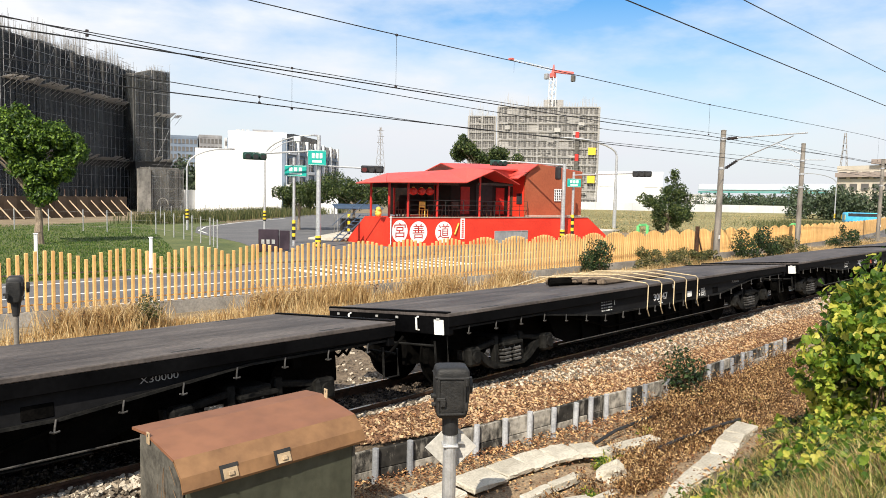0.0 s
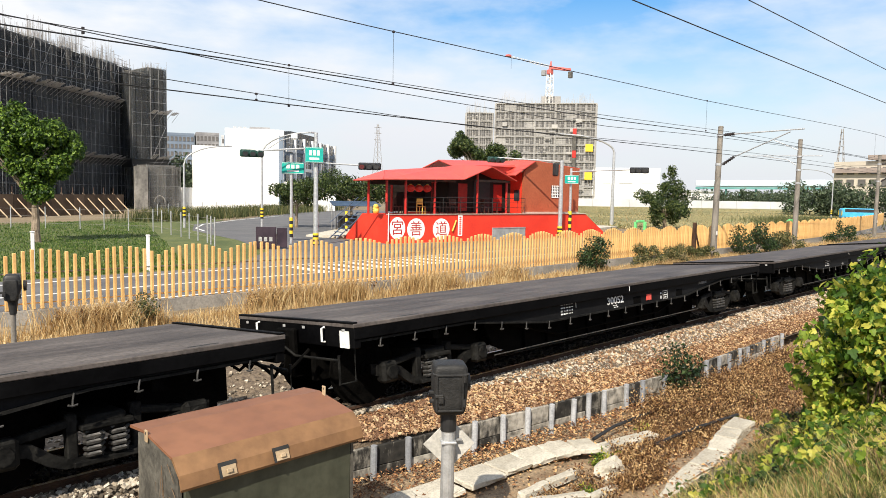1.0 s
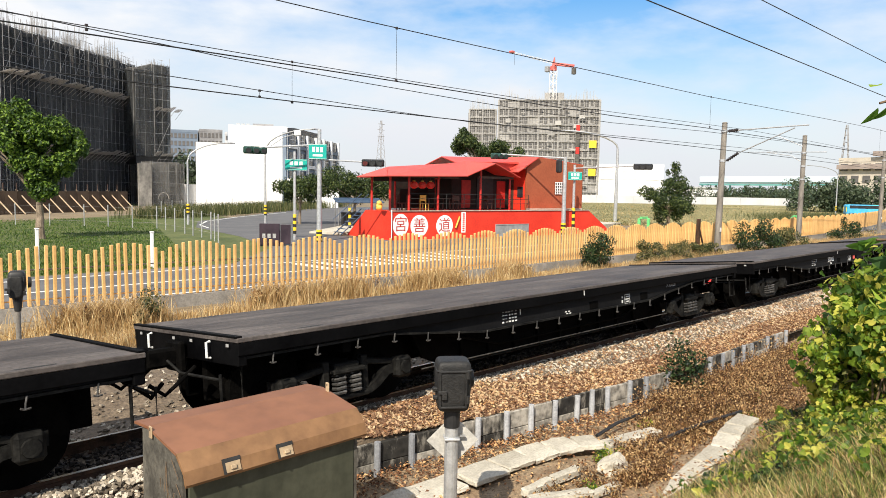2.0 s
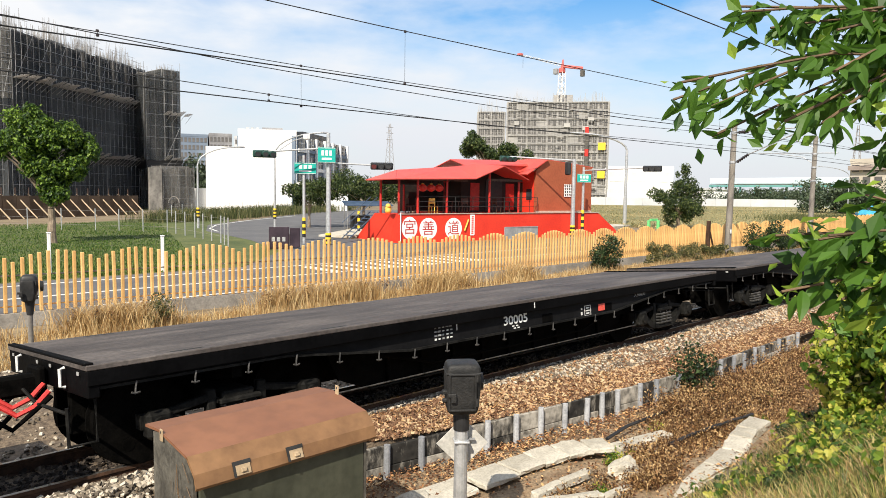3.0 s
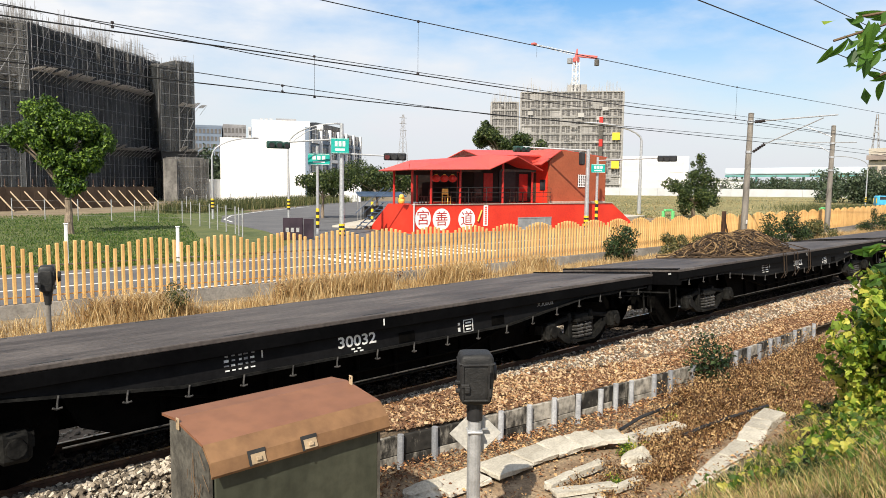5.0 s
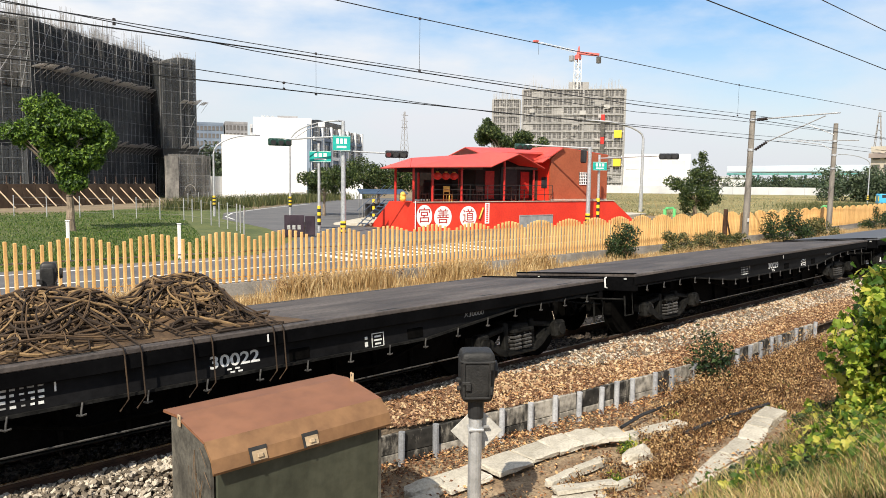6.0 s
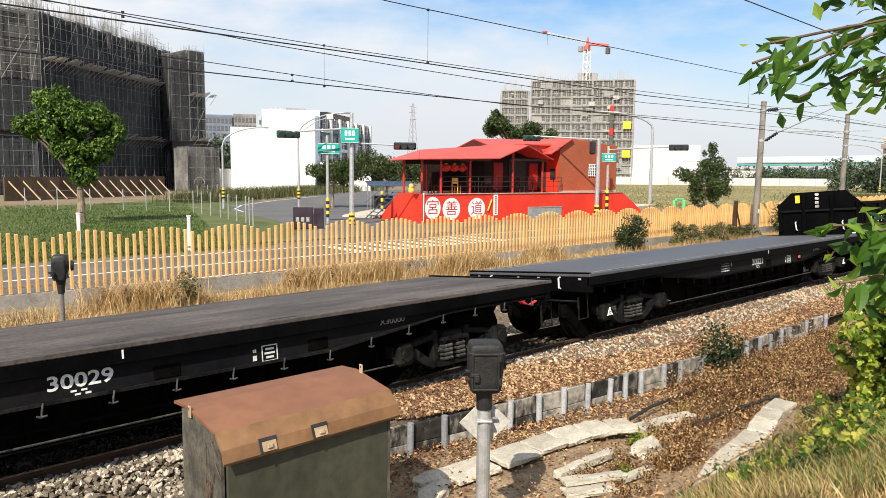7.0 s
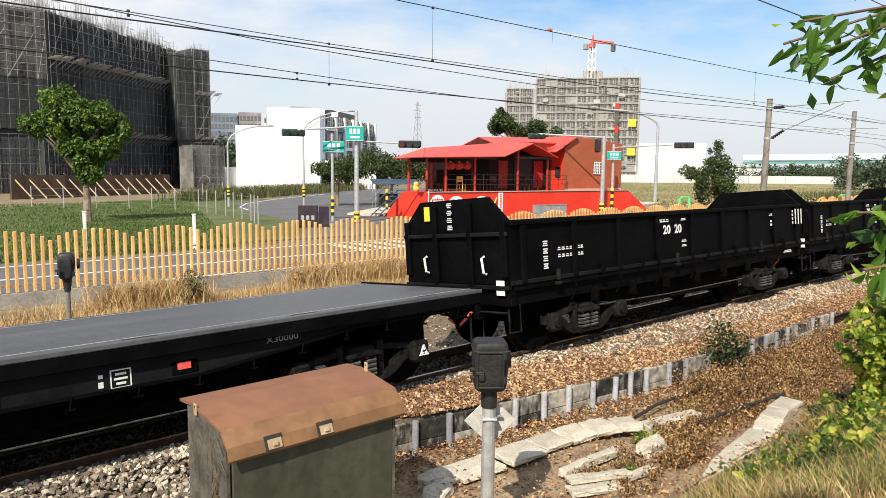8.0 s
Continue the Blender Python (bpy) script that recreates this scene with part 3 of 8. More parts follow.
def ballast():
    ys = [5.2, 5.6, 6.0, 6.25, 6.8, 7.5, 8.35, 8.8, 9.2, 9.6, 10.0, 11.2, 12.4, 12.9, 13.4]
    xs = [-40 + 0.5 * i for i in range(100)] + [10 + 3 * i for i in range(50)]
    V, F = [], []
    for x in xs:
        for y in ys:
            yy = max(y, wall_y(x) + 0.04 + (y - 5.2) * 0.02)
            V.append((x, yy, bed_z(max(y, 5.2)) + 0.03 * noise.noise((x * 2, y * 3, 0))))
    n = len(ys)
    for i in range(len(xs) - 1):
        for j in range(n - 1):
            F.append((i * n + j, (i + 1) * n + j, (i + 1) * n + j + 1, i * n + j + 1))
    tagged(raw("ballast_bed", V, F, M["ballast_bed"]), "brown railway ballast bed", "ballast", kind="structure")

    def stones(name, count, spot, mat_, seed, label):
        r = np.random.default_rng(seed)
        rr = random.Random(seed)
        base = np.array([(-1, -1, -1), (1, -1, -1), (1, 1, -1), (-1, 1, -1), (-1, -1, 1), (1, -1, 1), (1, 1, 1), (-1, 1, 1)], float)
        fc = np.array([(0, 3, 2, 1), (4, 5, 6, 7), (0, 1, 5, 4), (1, 2, 6, 5), (2, 3, 7, 6), (3, 0, 4, 7)])
        V = np.empty((count, 8, 3))
        for k in range(count):
            x, y, z = spot(rr)
            s = 0.011 + 0.019 * rr.random()
            b = base * (0.55 + 0.45 * r.random((8, 3))) * s * np.array([1.2, 0.9, 0.65])
            e = Euler((rr.uniform(-0.7, 0.7), rr.uniform(-0.7, 0.7), rr.uniform(0, 6.3))).to_matrix()
            V[k] = b @ np.array(e).T + (x, y, z)
        F = (np.arange(count)[:, None, None] * 8 + fc[None]).reshape(-1, 4)
        tagged(raw(name, V.reshape(-1, 3).tolist(), F.tolist(), mat_), label, "ballast", kind="stuff")

    def near(r):
        x = 4.4 + 18 * r.random() ** 1.2
        y = wall_y(x) + 0.05 + r.random() ** 1.15 * (6.35 - wall_y(x))
        return x, y, bed_z(max(y, 5.2)) + 0.012 + 0.02 * r.random()

    def upper(r):
        if r.random() < 0.30:
            x, y = r.uniform(0.3, 2.7), r.uniform(4.9, 6.6)
            return x, y, bed_z(max(y, 5.2)) + 0.012 + 0.03 * r.random()
        x = 4.4 + 18 * r.random() ** 1.2
        y = min(6.62, wall_y(x) + 0.62 + abs(r.gauss(0, 0.35)))
        return x, y, bed_z(y) + 0.015 + 0.02 * r.random()

    def between(r):
        x, y = 0.5 + 24 * r.random() ** 1.2, r.uniform(6.55, 7.9)
        return x, y, bed_z(y) + 0.01 + 0.015 * r.random()

    def far(r):
        x, y = 1 + 29 * r.random(), 7.9 + 5.3 * r.random() ** 1.4
        return x, y, bed_z(y) + 0.015

    stones("ballast_stones", 21000, near, M["stone"], 3, "brown and cream crushed ballast stones")
    stones("ballast_stones", 17000, upper, M["stone_grey"], 4, "greyer crushed ballast stones beside the rail")
    stones("ballast_stones", 9000, between, M["stone_shaded"], 6, "ballast stones between the rails, coloured dark for the train's shade")
    stones("ballast_stones", 9000, far, M["stone_grey"], 5, "grey crushed ballast stones behind the train")
    # dead leaves blown on to the shoulder
    r = random.Random(15)
    V, F = [], []
    for k in range(9000):
        x = 4.6 + 14 * r.random() ** 1.1
        y = wall_y(x) + 0.03 + abs(r.gauss(0, 0.40))
        if y > 6.4:
            continue
        z = bed_z(max(y, 5.2)) + 0.035 + 0.03 * r.random()
        q, a = r.uniform(0.010, 0.028), r.uniform(0, 6.28)
        u, v = Vector((math.cos(a) * q, math.sin(a) * q, r.uniform(-0.5, 0.5) * q)), Vector((-math.sin(a) * q * 0.5, math.cos(a) * q * 0.5, r.uniform(-0.4, 0.4) * q))
        c, i = Vector((x, y, z)), len(V)
        V += [c - u, c + v + Vector((0, 0, q * 0.3)), c + u, c - v + Vector((0, 0, q * 0.3))]
        F += [(i, i + 1, i + 2), (i, i + 2, i + 3)]
    tagged(raw("dead_leaves", V, F, M["litter"]), "brown dead leaves blown over the ballast shoulder", "leaves", kind="stuff")


ballast()


def track():
    prof = [(-0.065, -0.145), (0.065, -0.145), (0.065, -0.13), (0.012, -0.115), (0.012, -0.04), (0.032, -0.03), (0.032, 0.0), (-0.032, 0.0), (-0.032, -0.03), (-0.012, -0.04), (-0.012, -0.115), (-0.065, -0.13)]
    tilt = pose(0, TY, 0, -CANT)
    t = thing("railway_track", "rusty steel rails on concrete sleepers in ballast", "track", tilt, kind="structure")
    for y in (-0.565, 0.565):
        bm = bmesh.new()
        f = [bm.verts.new((-60, y + a, b)) for a, b in prof]
        g = [bm.verts.new((160, y + a, b)) for a, b in prof]
        for i in range(len(prof)):
            bm.faces.new((f[i], f[(i + 1) % 12], g[(i + 1) % 12], g[i]))
        bmesh.ops.recalc_face_normals(bm, faces=bm.faces)
        rl = part("rail", bm, M["rail"], t)
        part("rail_head", boxes(((50, y, 0.0015), (220, 0.05, 0.003))), M["rail_top"], rl, "polished running surface")
    sl = bmesh.new()
    box(sl, (0, 0, -0.215), (0.22, 2.0, 0.14), 0.02)
    first = part("sleeper", sl, M["sleeper"], t)
    for k in range(1, 75):
        o = new("sleeper", first.data)
        o.parent = t
        o.location = (-4 + k * 0.62, 0, 0)
    cl = boxes(((0, -0.645, -0.135), (0.10, 0.09, 0.03), 0.008), ((0, -0.485, -0.135), (0.10, 0.09, 0.03), 0.008))
    c0 = part("rail_clip", cl, M["rail"], t)
    for k in range(1, 60):
        o = new("rail_clip", c0.data)
        o.parent = t
        o.location = (-4 + k * 0.62, 0, 0)


track()


def retaining_wall():
    def run(xs, top, foot, label):
        t = thing("retaining_wall", label, "wall", kind="structure")
        for k, (a, b) in enumerate(zip(xs, xs[1:])):
            ya, yb = wall_y(a), wall_y(b)
            d = Vector((b - a, yb - ya, 0))
            rot = Matrix.Translation(((a + b) / 2, (ya + yb) / 2, 0)) @ Matrix.Rotation(math.atan2(d.y, d.x), 4, "Z") @ pose(0, 0, 0, R.uniform(-2.5, 2.5), 0, R.uniform(-1, 1))
            h = (top - foot) / 2
            for j in range(2):
                bm = bmesh.new()
                box(bm, (0, 0.03, foot + h * (j + 0.5)), (d.length - 0.008, 0.055, h - 0.008), 0.006, rot)
                part("panel", bm, M["concrete"], t)
        for x in xs:
            bm = bmesh.new()
            lean = R.uniform(-0.02, 0.02)
            y = wall_y(x) - 0.035
            rod(bm, (x, y, foot - 0.15), (x + lean, y, top + R.uniform(0.0, 0.05)), 0.04, 0.038, 10)
            part("post", bm, M["post"], t, "pale grey round post")
        return t
    run([3.45, 3.94, 4.42, 4.93, 5.39, 5.87, 6.36, 6.85, 7.28, 7.73, 8.17, 8.50, 8.85, 9.38, 9.76, 10.38], -0.20, -0.66, "stained concrete panel wall with round posts holding back ballast")
    run([11.9, 12.43, 12.86, 13.34, 13.72, 14.5, 14.98, 15.5], -0.22, -0.60, "low concrete panel wall with round posts, half overgrown")


retaining_wall()


# ---- near side ----
def near_ground():
    xs, ys = [1 + 0.12 * i for i in range(150)], [3.2 + 0.12 * i for i in range(24)]
    V = [(x, y, gz(x, y) + 0.025 + 0.05 * noise.fractal((x * 1.7, y * 1.7, 2), 1.0, 2.0, 4)) for y in ys for x in xs]
    n = len(xs)
    F = [(j * n + i, j * n + i + 1, (j + 1) * n + i + 1, (j + 1) * n + i) for j in range(len(ys) - 1) for i in range(n - 1)]
    tagged(raw("soil", V, F, M["soil"]), "brown soil covered with dead leaves", "soil", kind="structure")

    def litter(r):
        x, y = r.uniform(3.5, 16), r.uniform(3.0, 6.2)
        if r.random() < 0.5:
            y = wall_y(x) - abs(r.gauss(0, 0.35))
        return x, y, gz(x, y) + 0.06, 1
    r = random.Random(5)
    V, F = [], []
    for k in range(15000):
        x, y, z, _ = litter(r)
        z += r.random() * 0.05
        s, a = r.uniform(0.010, 0.030), r.uniform(0, 6.28)
        u, v = Vector((math.cos(a) * s, math.sin(a) * s, r.uniform(-0.5, 0.5) * s)), Vector((-math.sin(a) * s * 0.5, math.cos(a) * s * 0.5, r.uniform(-0.4, 0.4) * s))
        c = Vector((x, y, z))
        i = len(V)
        V += [c - u, c + v + Vector((0, 0, s * 0.3)), c + u, c - v + Vector((0, 0, s * 0.3))]
        F += [(i, i + 1, i + 2), (i, i + 2, i + 3)]
    tagged(raw("dead_leaves", V, F, M["litter"]), "brown dead leaves scattered on the soil", "leaves", kind="stuff")


near_ground()


def slab_row(name, label, pts, width, thick, group):
    """Concrete slabs laid end to end along (x, y, z) points."""
    for a, b in zip(pts, pts[1:]):
        a, b = Vector(a), Vector(b)
        d = b - a
        t = thing(name, label, "slab", Matrix.Translation((a + b) / 2) @ Matrix.Rotation(math.atan2(d.y, d.x), 4, "Z") @ pose(0, 0, 0, R.uniform(-3, 3), R.uniform(-2, 2), R.uniform(-2, 2)), group)
        bm = bmesh.new()
        box(bm, (0, 0, 0), (d.length - 0.022, width, thick), 0.012)
        bmesh.ops.subdivide_edges(bm, edges=[e for e in bm.edges if e.calc_length() > 0.1], cuts=3, use_grid_fill=True)
        for v in bm.verts:
            v.co += Vector((R.gauss(0, 0.004), R.gauss(0, 0.006), R.gauss(0, 0.003)))
        part("slab", bm, M["slab"], t)


slab_row("trough_cover", "pale concrete cable trough cover on soil", [(5.40, 5.05, -0.475), (5.98, 5.05, -0.475), (6.42, 5.02, -0.475), (6.84, 4.98, -0.475), (7.24, 4.87, -0.475), (7.52, 4.70, -0.475)], 0.39, 0.06, "trough covers")
slab_row("concrete_kerb", "broken pale concrete kerb along the embankment", [(6.18, 3.04, -0.415), (6.85, 3.25, -0.415), (7.50, 3.35, -0.415), (8.15, 3.42, -0.415), (8.65, 3.53, -0.415), (9.08, 3.64, -0.415), (9.60, 3.68, -0.42)], 0.27, 0.16, "kerb stones")
slab_row("concrete_strip", "narrow concrete strip half buried in soil", [(5.66, 4.42, -0.50), (6.15, 4.42, -0.50), (6.62, 4.40, -0.50)], 0.10, 0.09, "concrete strips")
slab_row("concrete_strip", "narrow concrete strip half buried in soil", [(7.5, 4.62, -0.52), (8.45, 4.40, -0.50)], 0.20, 0.12, "concrete strips")
slab_row("concrete_slab", "flat pale concrete slab stacked on the soil", [(5.52, 4.24, -0.46), (6.16, 3.90, -0.46)], 0.16, 0.05, "concrete slabs")
slab_row("concrete_slab", "flat pale concrete slab stacked on the soil", [(5.42, 4.14, -0.515), (5.94, 3.86, -0.515)], 0.20, 0.05, "concrete slabs")
slab_row("concrete_strip", "narrow concrete strip half buried in soil", [(6.10, 3.90, -0.49), (6.62, 3.85, -0.49)], 0.09, 0.07, "concrete strips")
slab_row("concrete_slab", "flat pale concrete slab stacked on the soil", [(4.78, 5.16, -0.51), (5.38, 5.10, -0.51)], 0.42, 0.06, "concrete slabs")


def rock(x, y, z, sx, sy, sz, seed, label):
    bm = bmesh.new()
    bmesh.ops.create_icosphere(bm, subdivisions=3, radius=1.0)
    for v in bm.verts:
        f = 1 + 0.45 * noise.noise(v.co * 1.3 + Vector((seed, 0, 0))) + 0.12 * noise.noise(v.co * 5)
        v.co = Vector((v.co.x * sx * f, v.co.y * sy * f, max(v.co.z, -0.5) * sz * f))
    ob = part("rubble_block", bm, M["slab"])
    ob.location = (x, y, z)
    tagged(ob, label, "rubble", "rubble blocks")


rock(4.62, 5.18, -0.52, 0.24, 0.15, 0.11, 1, "broken pale concrete lump on soil")
rock(4.42, 4.98, -0.54, 0.20, 0.12, 0.09, 4, "broken pale concrete lump on soil")
rock(7.1, 4.22, -0.52, 0.22, 0.14, 0.12, 7, "small earthy concrete lump among weeds")
rock(7.9, 4.35, -0.53, 0.13, 0.10, 0.07, 9, "small earthy concrete lump among weeds")


def cable(name, label, pts, r):
    bm = bmesh.new()
    path(bm, pts, r, 6)
    tagged(part(name, bm, M["sig_black"]), label, "cable")


cable("black_hose", "black cable lying across the soil", [(7.62, 4.80, -0.45), (8.2, 4.86, -0.43), (8.9, 4.80, -0.40), (9.5, 4.85, -0.45)], 0.022)
cable("black_hose", "black cable lying across the soil", [(8.0, 4.15, -0.44), (8.5, 4.08, -0.40), (9.1, 3.98, -0.38), (9.9, 3.90, -0.40)], 0.022)


def cabinet():
    """Relay cabinet with a hipped steel lid."""
    x0, x1, y0, y1 = 2.00, 3.42, 4.36, 5.02
    t = thing("relay_cabinet", "olive grey steel trackside cabinet with rusty brown lid", "cabinet", pose((x0 + x1) / 2, (y0 + y1) / 2, 0))
    hx, hy = (x1 - x0) / 2, (y1 - y0) / 2
    body = part("body", boxes(((0, 0, 0.05), (2 * hx - 0.04, 2 * hy - 0.02, 1.40), 0.01)), M["cab"], t)
    for s in (-1, 1):
        bm = prism_x(bmesh.new(), [(-hy + 0.01, -0.64), (hy - 0.01, -0.64), (hy - 0.01, 0.90), (hy - 0.12, 0.92), (-0.25, 0.84), (-hy + 0.01, 0.74)], s * hx - 0.02, s * hx + 0.004)
        part("end_panel", bm, M["cab_side"], t, "stained grey end panel")
    # lid: a sheet folded along its length: rear slope, front slope and front apron
    prof = [(hy + 0.11, 0.925), (hy - 0.12, 0.945), (-0.255, 0.875), (-0.36, 0.78), (-0.39, 0.695)]
    lid = part("lid", prism_x(bmesh.new(), prof[:3] + [(a, b - 0.02) for a, b in prof[2::-1]], -hx - 0.03, hx + 0.05), M["lid"], t, "rusty brown sheet lid")
    part("lid_front", prism_x(bmesh.new(), prof[2:] + [(a + 0.01, b - 0.02) for a, b in prof[:1:-1]], -hx - 0.03, hx + 0.05), M["lid_edge"], lid, "tan front slope of the lid")
    for x in (-0.40, 0.02):
        m = pose(x, -0.378, 0.745, 66)
        hs = part("hasp", boxes(((0, 0, 0.0), (0.108, 0.085, 0.010), 0, m), ((0, -0.012, 0.010), (0.042, 0.03, 0.02), 0.004, m)), M["tan_plate"], lid, "tan hasp plate")
        part("hasp_slot", boxes(((-0.006, 0.040, 0.003), (0.135, 0.028, 0.006), 0, m), ((-0.064, -0.012, 0.003), (0.018, 0.078, 0.006), 0, m)), M["dark_band"], hs)
    for x, y, z in ((-hx - 0.035, 0.14, 0.93), (hx + 0.03, 0.12, 0.975)):
        bm = boxes(((x, y, z - 0.01), (0.010, 0.045, 0.085), 0.003))
        lg = part("lug", bm, M["tan_plate"], t, "pale lifting lug")
        part("lug_hole", boxes(((x, y, z + 0.01), (0.014, 0.016, 0.024), 0.004)), M["dark_band"], lg)
    bm = bmesh.new()
    for k in range(40):
        a = Vector((-hx - 0.03 - R.random() * 0.03, -0.15 + R.gauss(0, 0.05), 0.85 - R.random() * 0.9))
        rod(bm, a, a + Vector((R.gauss(0, 0.012), R.gauss(0, 0.05), -R.uniform(0.05, 0.22))), 0.003, 0.002, 4)
    part("dead_vine", bm, M["twig"], t, "dry brown vine stems")


cabinet()


def detector(x, y, foot, head, name, label, turn, plate, r=0.057, q=0.95):
    """Level crossing detector: pole, collar and cast head."""
    t = thing(name, label, "signal", pose(x, y, 0, 0, 0, turn), "crossing detectors")
    part("pole", rod(bmesh.new(), (0, 0, foot), (0, 0, head - 0.50), r, r, 16), M["galv" if plate else "mast"], t, "grey steel pole")
    part("collar", rod(bmesh.new(), (0, 0, head - 0.57), (0, 0, head - 0.36), r + 0.009, r + (0.013 if plate else 0.035), 16), M["sig_black"], t)
    def soft(c, s, e, taper):
        q = bmesh.new()
        bmesh.ops.create_uvsphere(q, u_segments=28, v_segments=18, radius=1.0)
        for v in q.verts:
            w = [math.copysign(abs(a) ** e, a) for a in v.co]
            f = 1.0 if w[2] > 0 else 1.0 + taper * w[2]
            v.co = Vector((c[0] + w[0] * s[0] * f, c[1] + w[1] * s[1] * f, c[2] + w[2] * s[2]))
        for f in q.faces:
            f.smooth = True
        return q
    hd = part("head", soft((0, 0, head - 0.21), (0.150 * q, 0.135 * q, 0.212), 0.26 if plate else 0.42, 0.10 if plate else 0.42), M["bell" if plate else "sig_black"], t, "charcoal cast housing with rounded top")
    part("cover", soft((-0.015, -0.128 * q, head - 0.22), (0.122 * q, 0.028, 0.150), 0.30, 0.10), M["bell"], hd)
    if plate:
        for x in (-0.118, 0.092):
            part("cover_rim", boxes(((x, -0.150, head - 0.22), (0.018, 0.024, 0.30), 0.005)), M["bell"], hd)
        for z in (-0.075, -0.365):
            part("cover_rim", boxes(((-0.013, -0.150, head + z), (0.225, 0.024, 0.018), 0.005)), M["bell"], hd)
        part("lid_seam", boxes(((0, 0, head - 0.075), (0.290, 0.262, 0.016), 0.006)), M["bell"], hd)
        for z, q2 in ((-0.23, 0.05), (-0.30, 0.04)):
            part("side_latch", boxes(((-0.150, -0.08, head + z), (q2, q2, 0.033), 0.008)), M["bell"], hd)
    for dz in (-0.10, -0.30):
        part("hinge", rod(bmesh.new(), (0.105, -0.160, head + dz - 0.03), (0.105, -0.160, head + dz + 0.03), 0.016, 0.016, 8), M["bell"], hd)
    part("latch", boxes(((-0.10, -0.160, head - 0.24), (0.07, 0.03, 0.03), 0.006), ((-0.085, -0.163, head - 0.27), (0.045, 0.03, 0.06), 0.006)), M["bell"], hd)
    part("side_lens", rod(bmesh.new(), (0.135, 0.02, head - 0.17), (0.172, 0.02, head - 0.17), 0.08, 0.07, 16), M["bell"], hd)
    if plate:
        part("plate", boxes(((0, 0.075, 0.62), (0.31, 0.008, 0.31), 0.002, Matrix.Translation((0.02, 0, 0.0)) @ Matrix.Translation((0, 0.0, 0.55)) @ Matrix.Rotation(radians(45), 4, "Y") @ Matrix.Translation((0, 0, -0.62)))), M["plate"], t, "square plate hung on its corner")
        part("clamp", boxes(((0, 0, 0.60), (0.128, 0.135, 0.018), 0.004), ((0.09, 0.03, 0.60), (0.06, 0.02, 0.014))), M["galv"], t)
    return t


detector(4.10, 3.97, -0.62, 1.265, "crossing_detector", "grey pole with charcoal cast detector head", -38, True)
detector(2.72, 11.2, -0.45, 1.40, "crossing_detector", "grey pole with black detector head beyond the train", -20, False, 0.034, 0.74)


# ---- fence ----
def fence_y(x):
    if x < 18:
        return 17.25 - 0.066 * (x - 4)
    if x < 36:
        return 16.33
    return 16.33 + 0.0016 * (x - 36) ** 2


def fence():
    t = thing("picket_fence", "ochre picket fence with scalloped top on a low concrete base", "fence")
    step = 0.17
    shapes = {}

    def height(k):
        return 1.10 + 0.23 * abs(math.sin(math.pi * k / 10.0)) ** 0.8

    def mesh(h):
        key = round(h, 2)
        if key not in shapes:
            bm = bmesh.new()
            box(bm, (0, 0, key / 2), (0.068, 0.07, key), 0.008)
            me = bpy.data.meshes.new("picket")
            bm.to_mesh(me)
            bm.free()
            me.materials.append(M["fence"])
            shapes[key] = me
        return shapes[key]
    x = 2.2
    V, F = [], []
    for k in range(560):
        y = fence_y(x)
        h = height(k)
        if k < 300:
            o = new("picket", mesh(h))
            o.parent = t
            o.location = (x, y, -0.08)
            o.rotation_euler = (0, radians(R.gauss(0, 0.5)), 0)
        else:
            i = len(V)
            for zz in (-0.08, h - 0.08):
                V += [(x - 0.04, y - 0.045, zz), (x + 0.04, y - 0.045, zz), (x + 0.04, y + 0.045, zz), (x - 0.04, y + 0.045, zz)]
            F += [(i, i + 1, i + 5, i + 4), (i + 1, i + 2, i + 6, i + 5), (i + 2, i + 3, i + 7, i + 6), (i + 3, i, i + 4, i + 7), (i + 4, i + 5, i + 6, i + 7)]
        x += step
    tagged(raw("far_picket", V, F, M["fence_far"], t), kind="stuff")
    for z in (0.05, 0.72):
        bm = bmesh.new()
        path(bm, [(2.0 + 4 * k, fence_y(2.0 + 4 * k) + 0.04, z) for k in range(24)], 0.018, 6)
        part("rail", bm, M["fence"] if z < 0.3 else M["scaff"], t)
    for k in range(46):
        bm = bmesh.new()
        xa, xb = -6 + 2.0 * k * 1.1, -6 + 2.0 * (k + 1) * 1.1
        ya, yb = fence_y(xa), fence_y(xb)
        plan(bm, [(xa, ya - 0.09), (xb - 0.01, yb - 0.09), (xb - 0.01, yb + 0.09), (xa, ya + 0.09)], -0.6, -0.09)
        part("base_block", bm, M["base"], t)


fence()


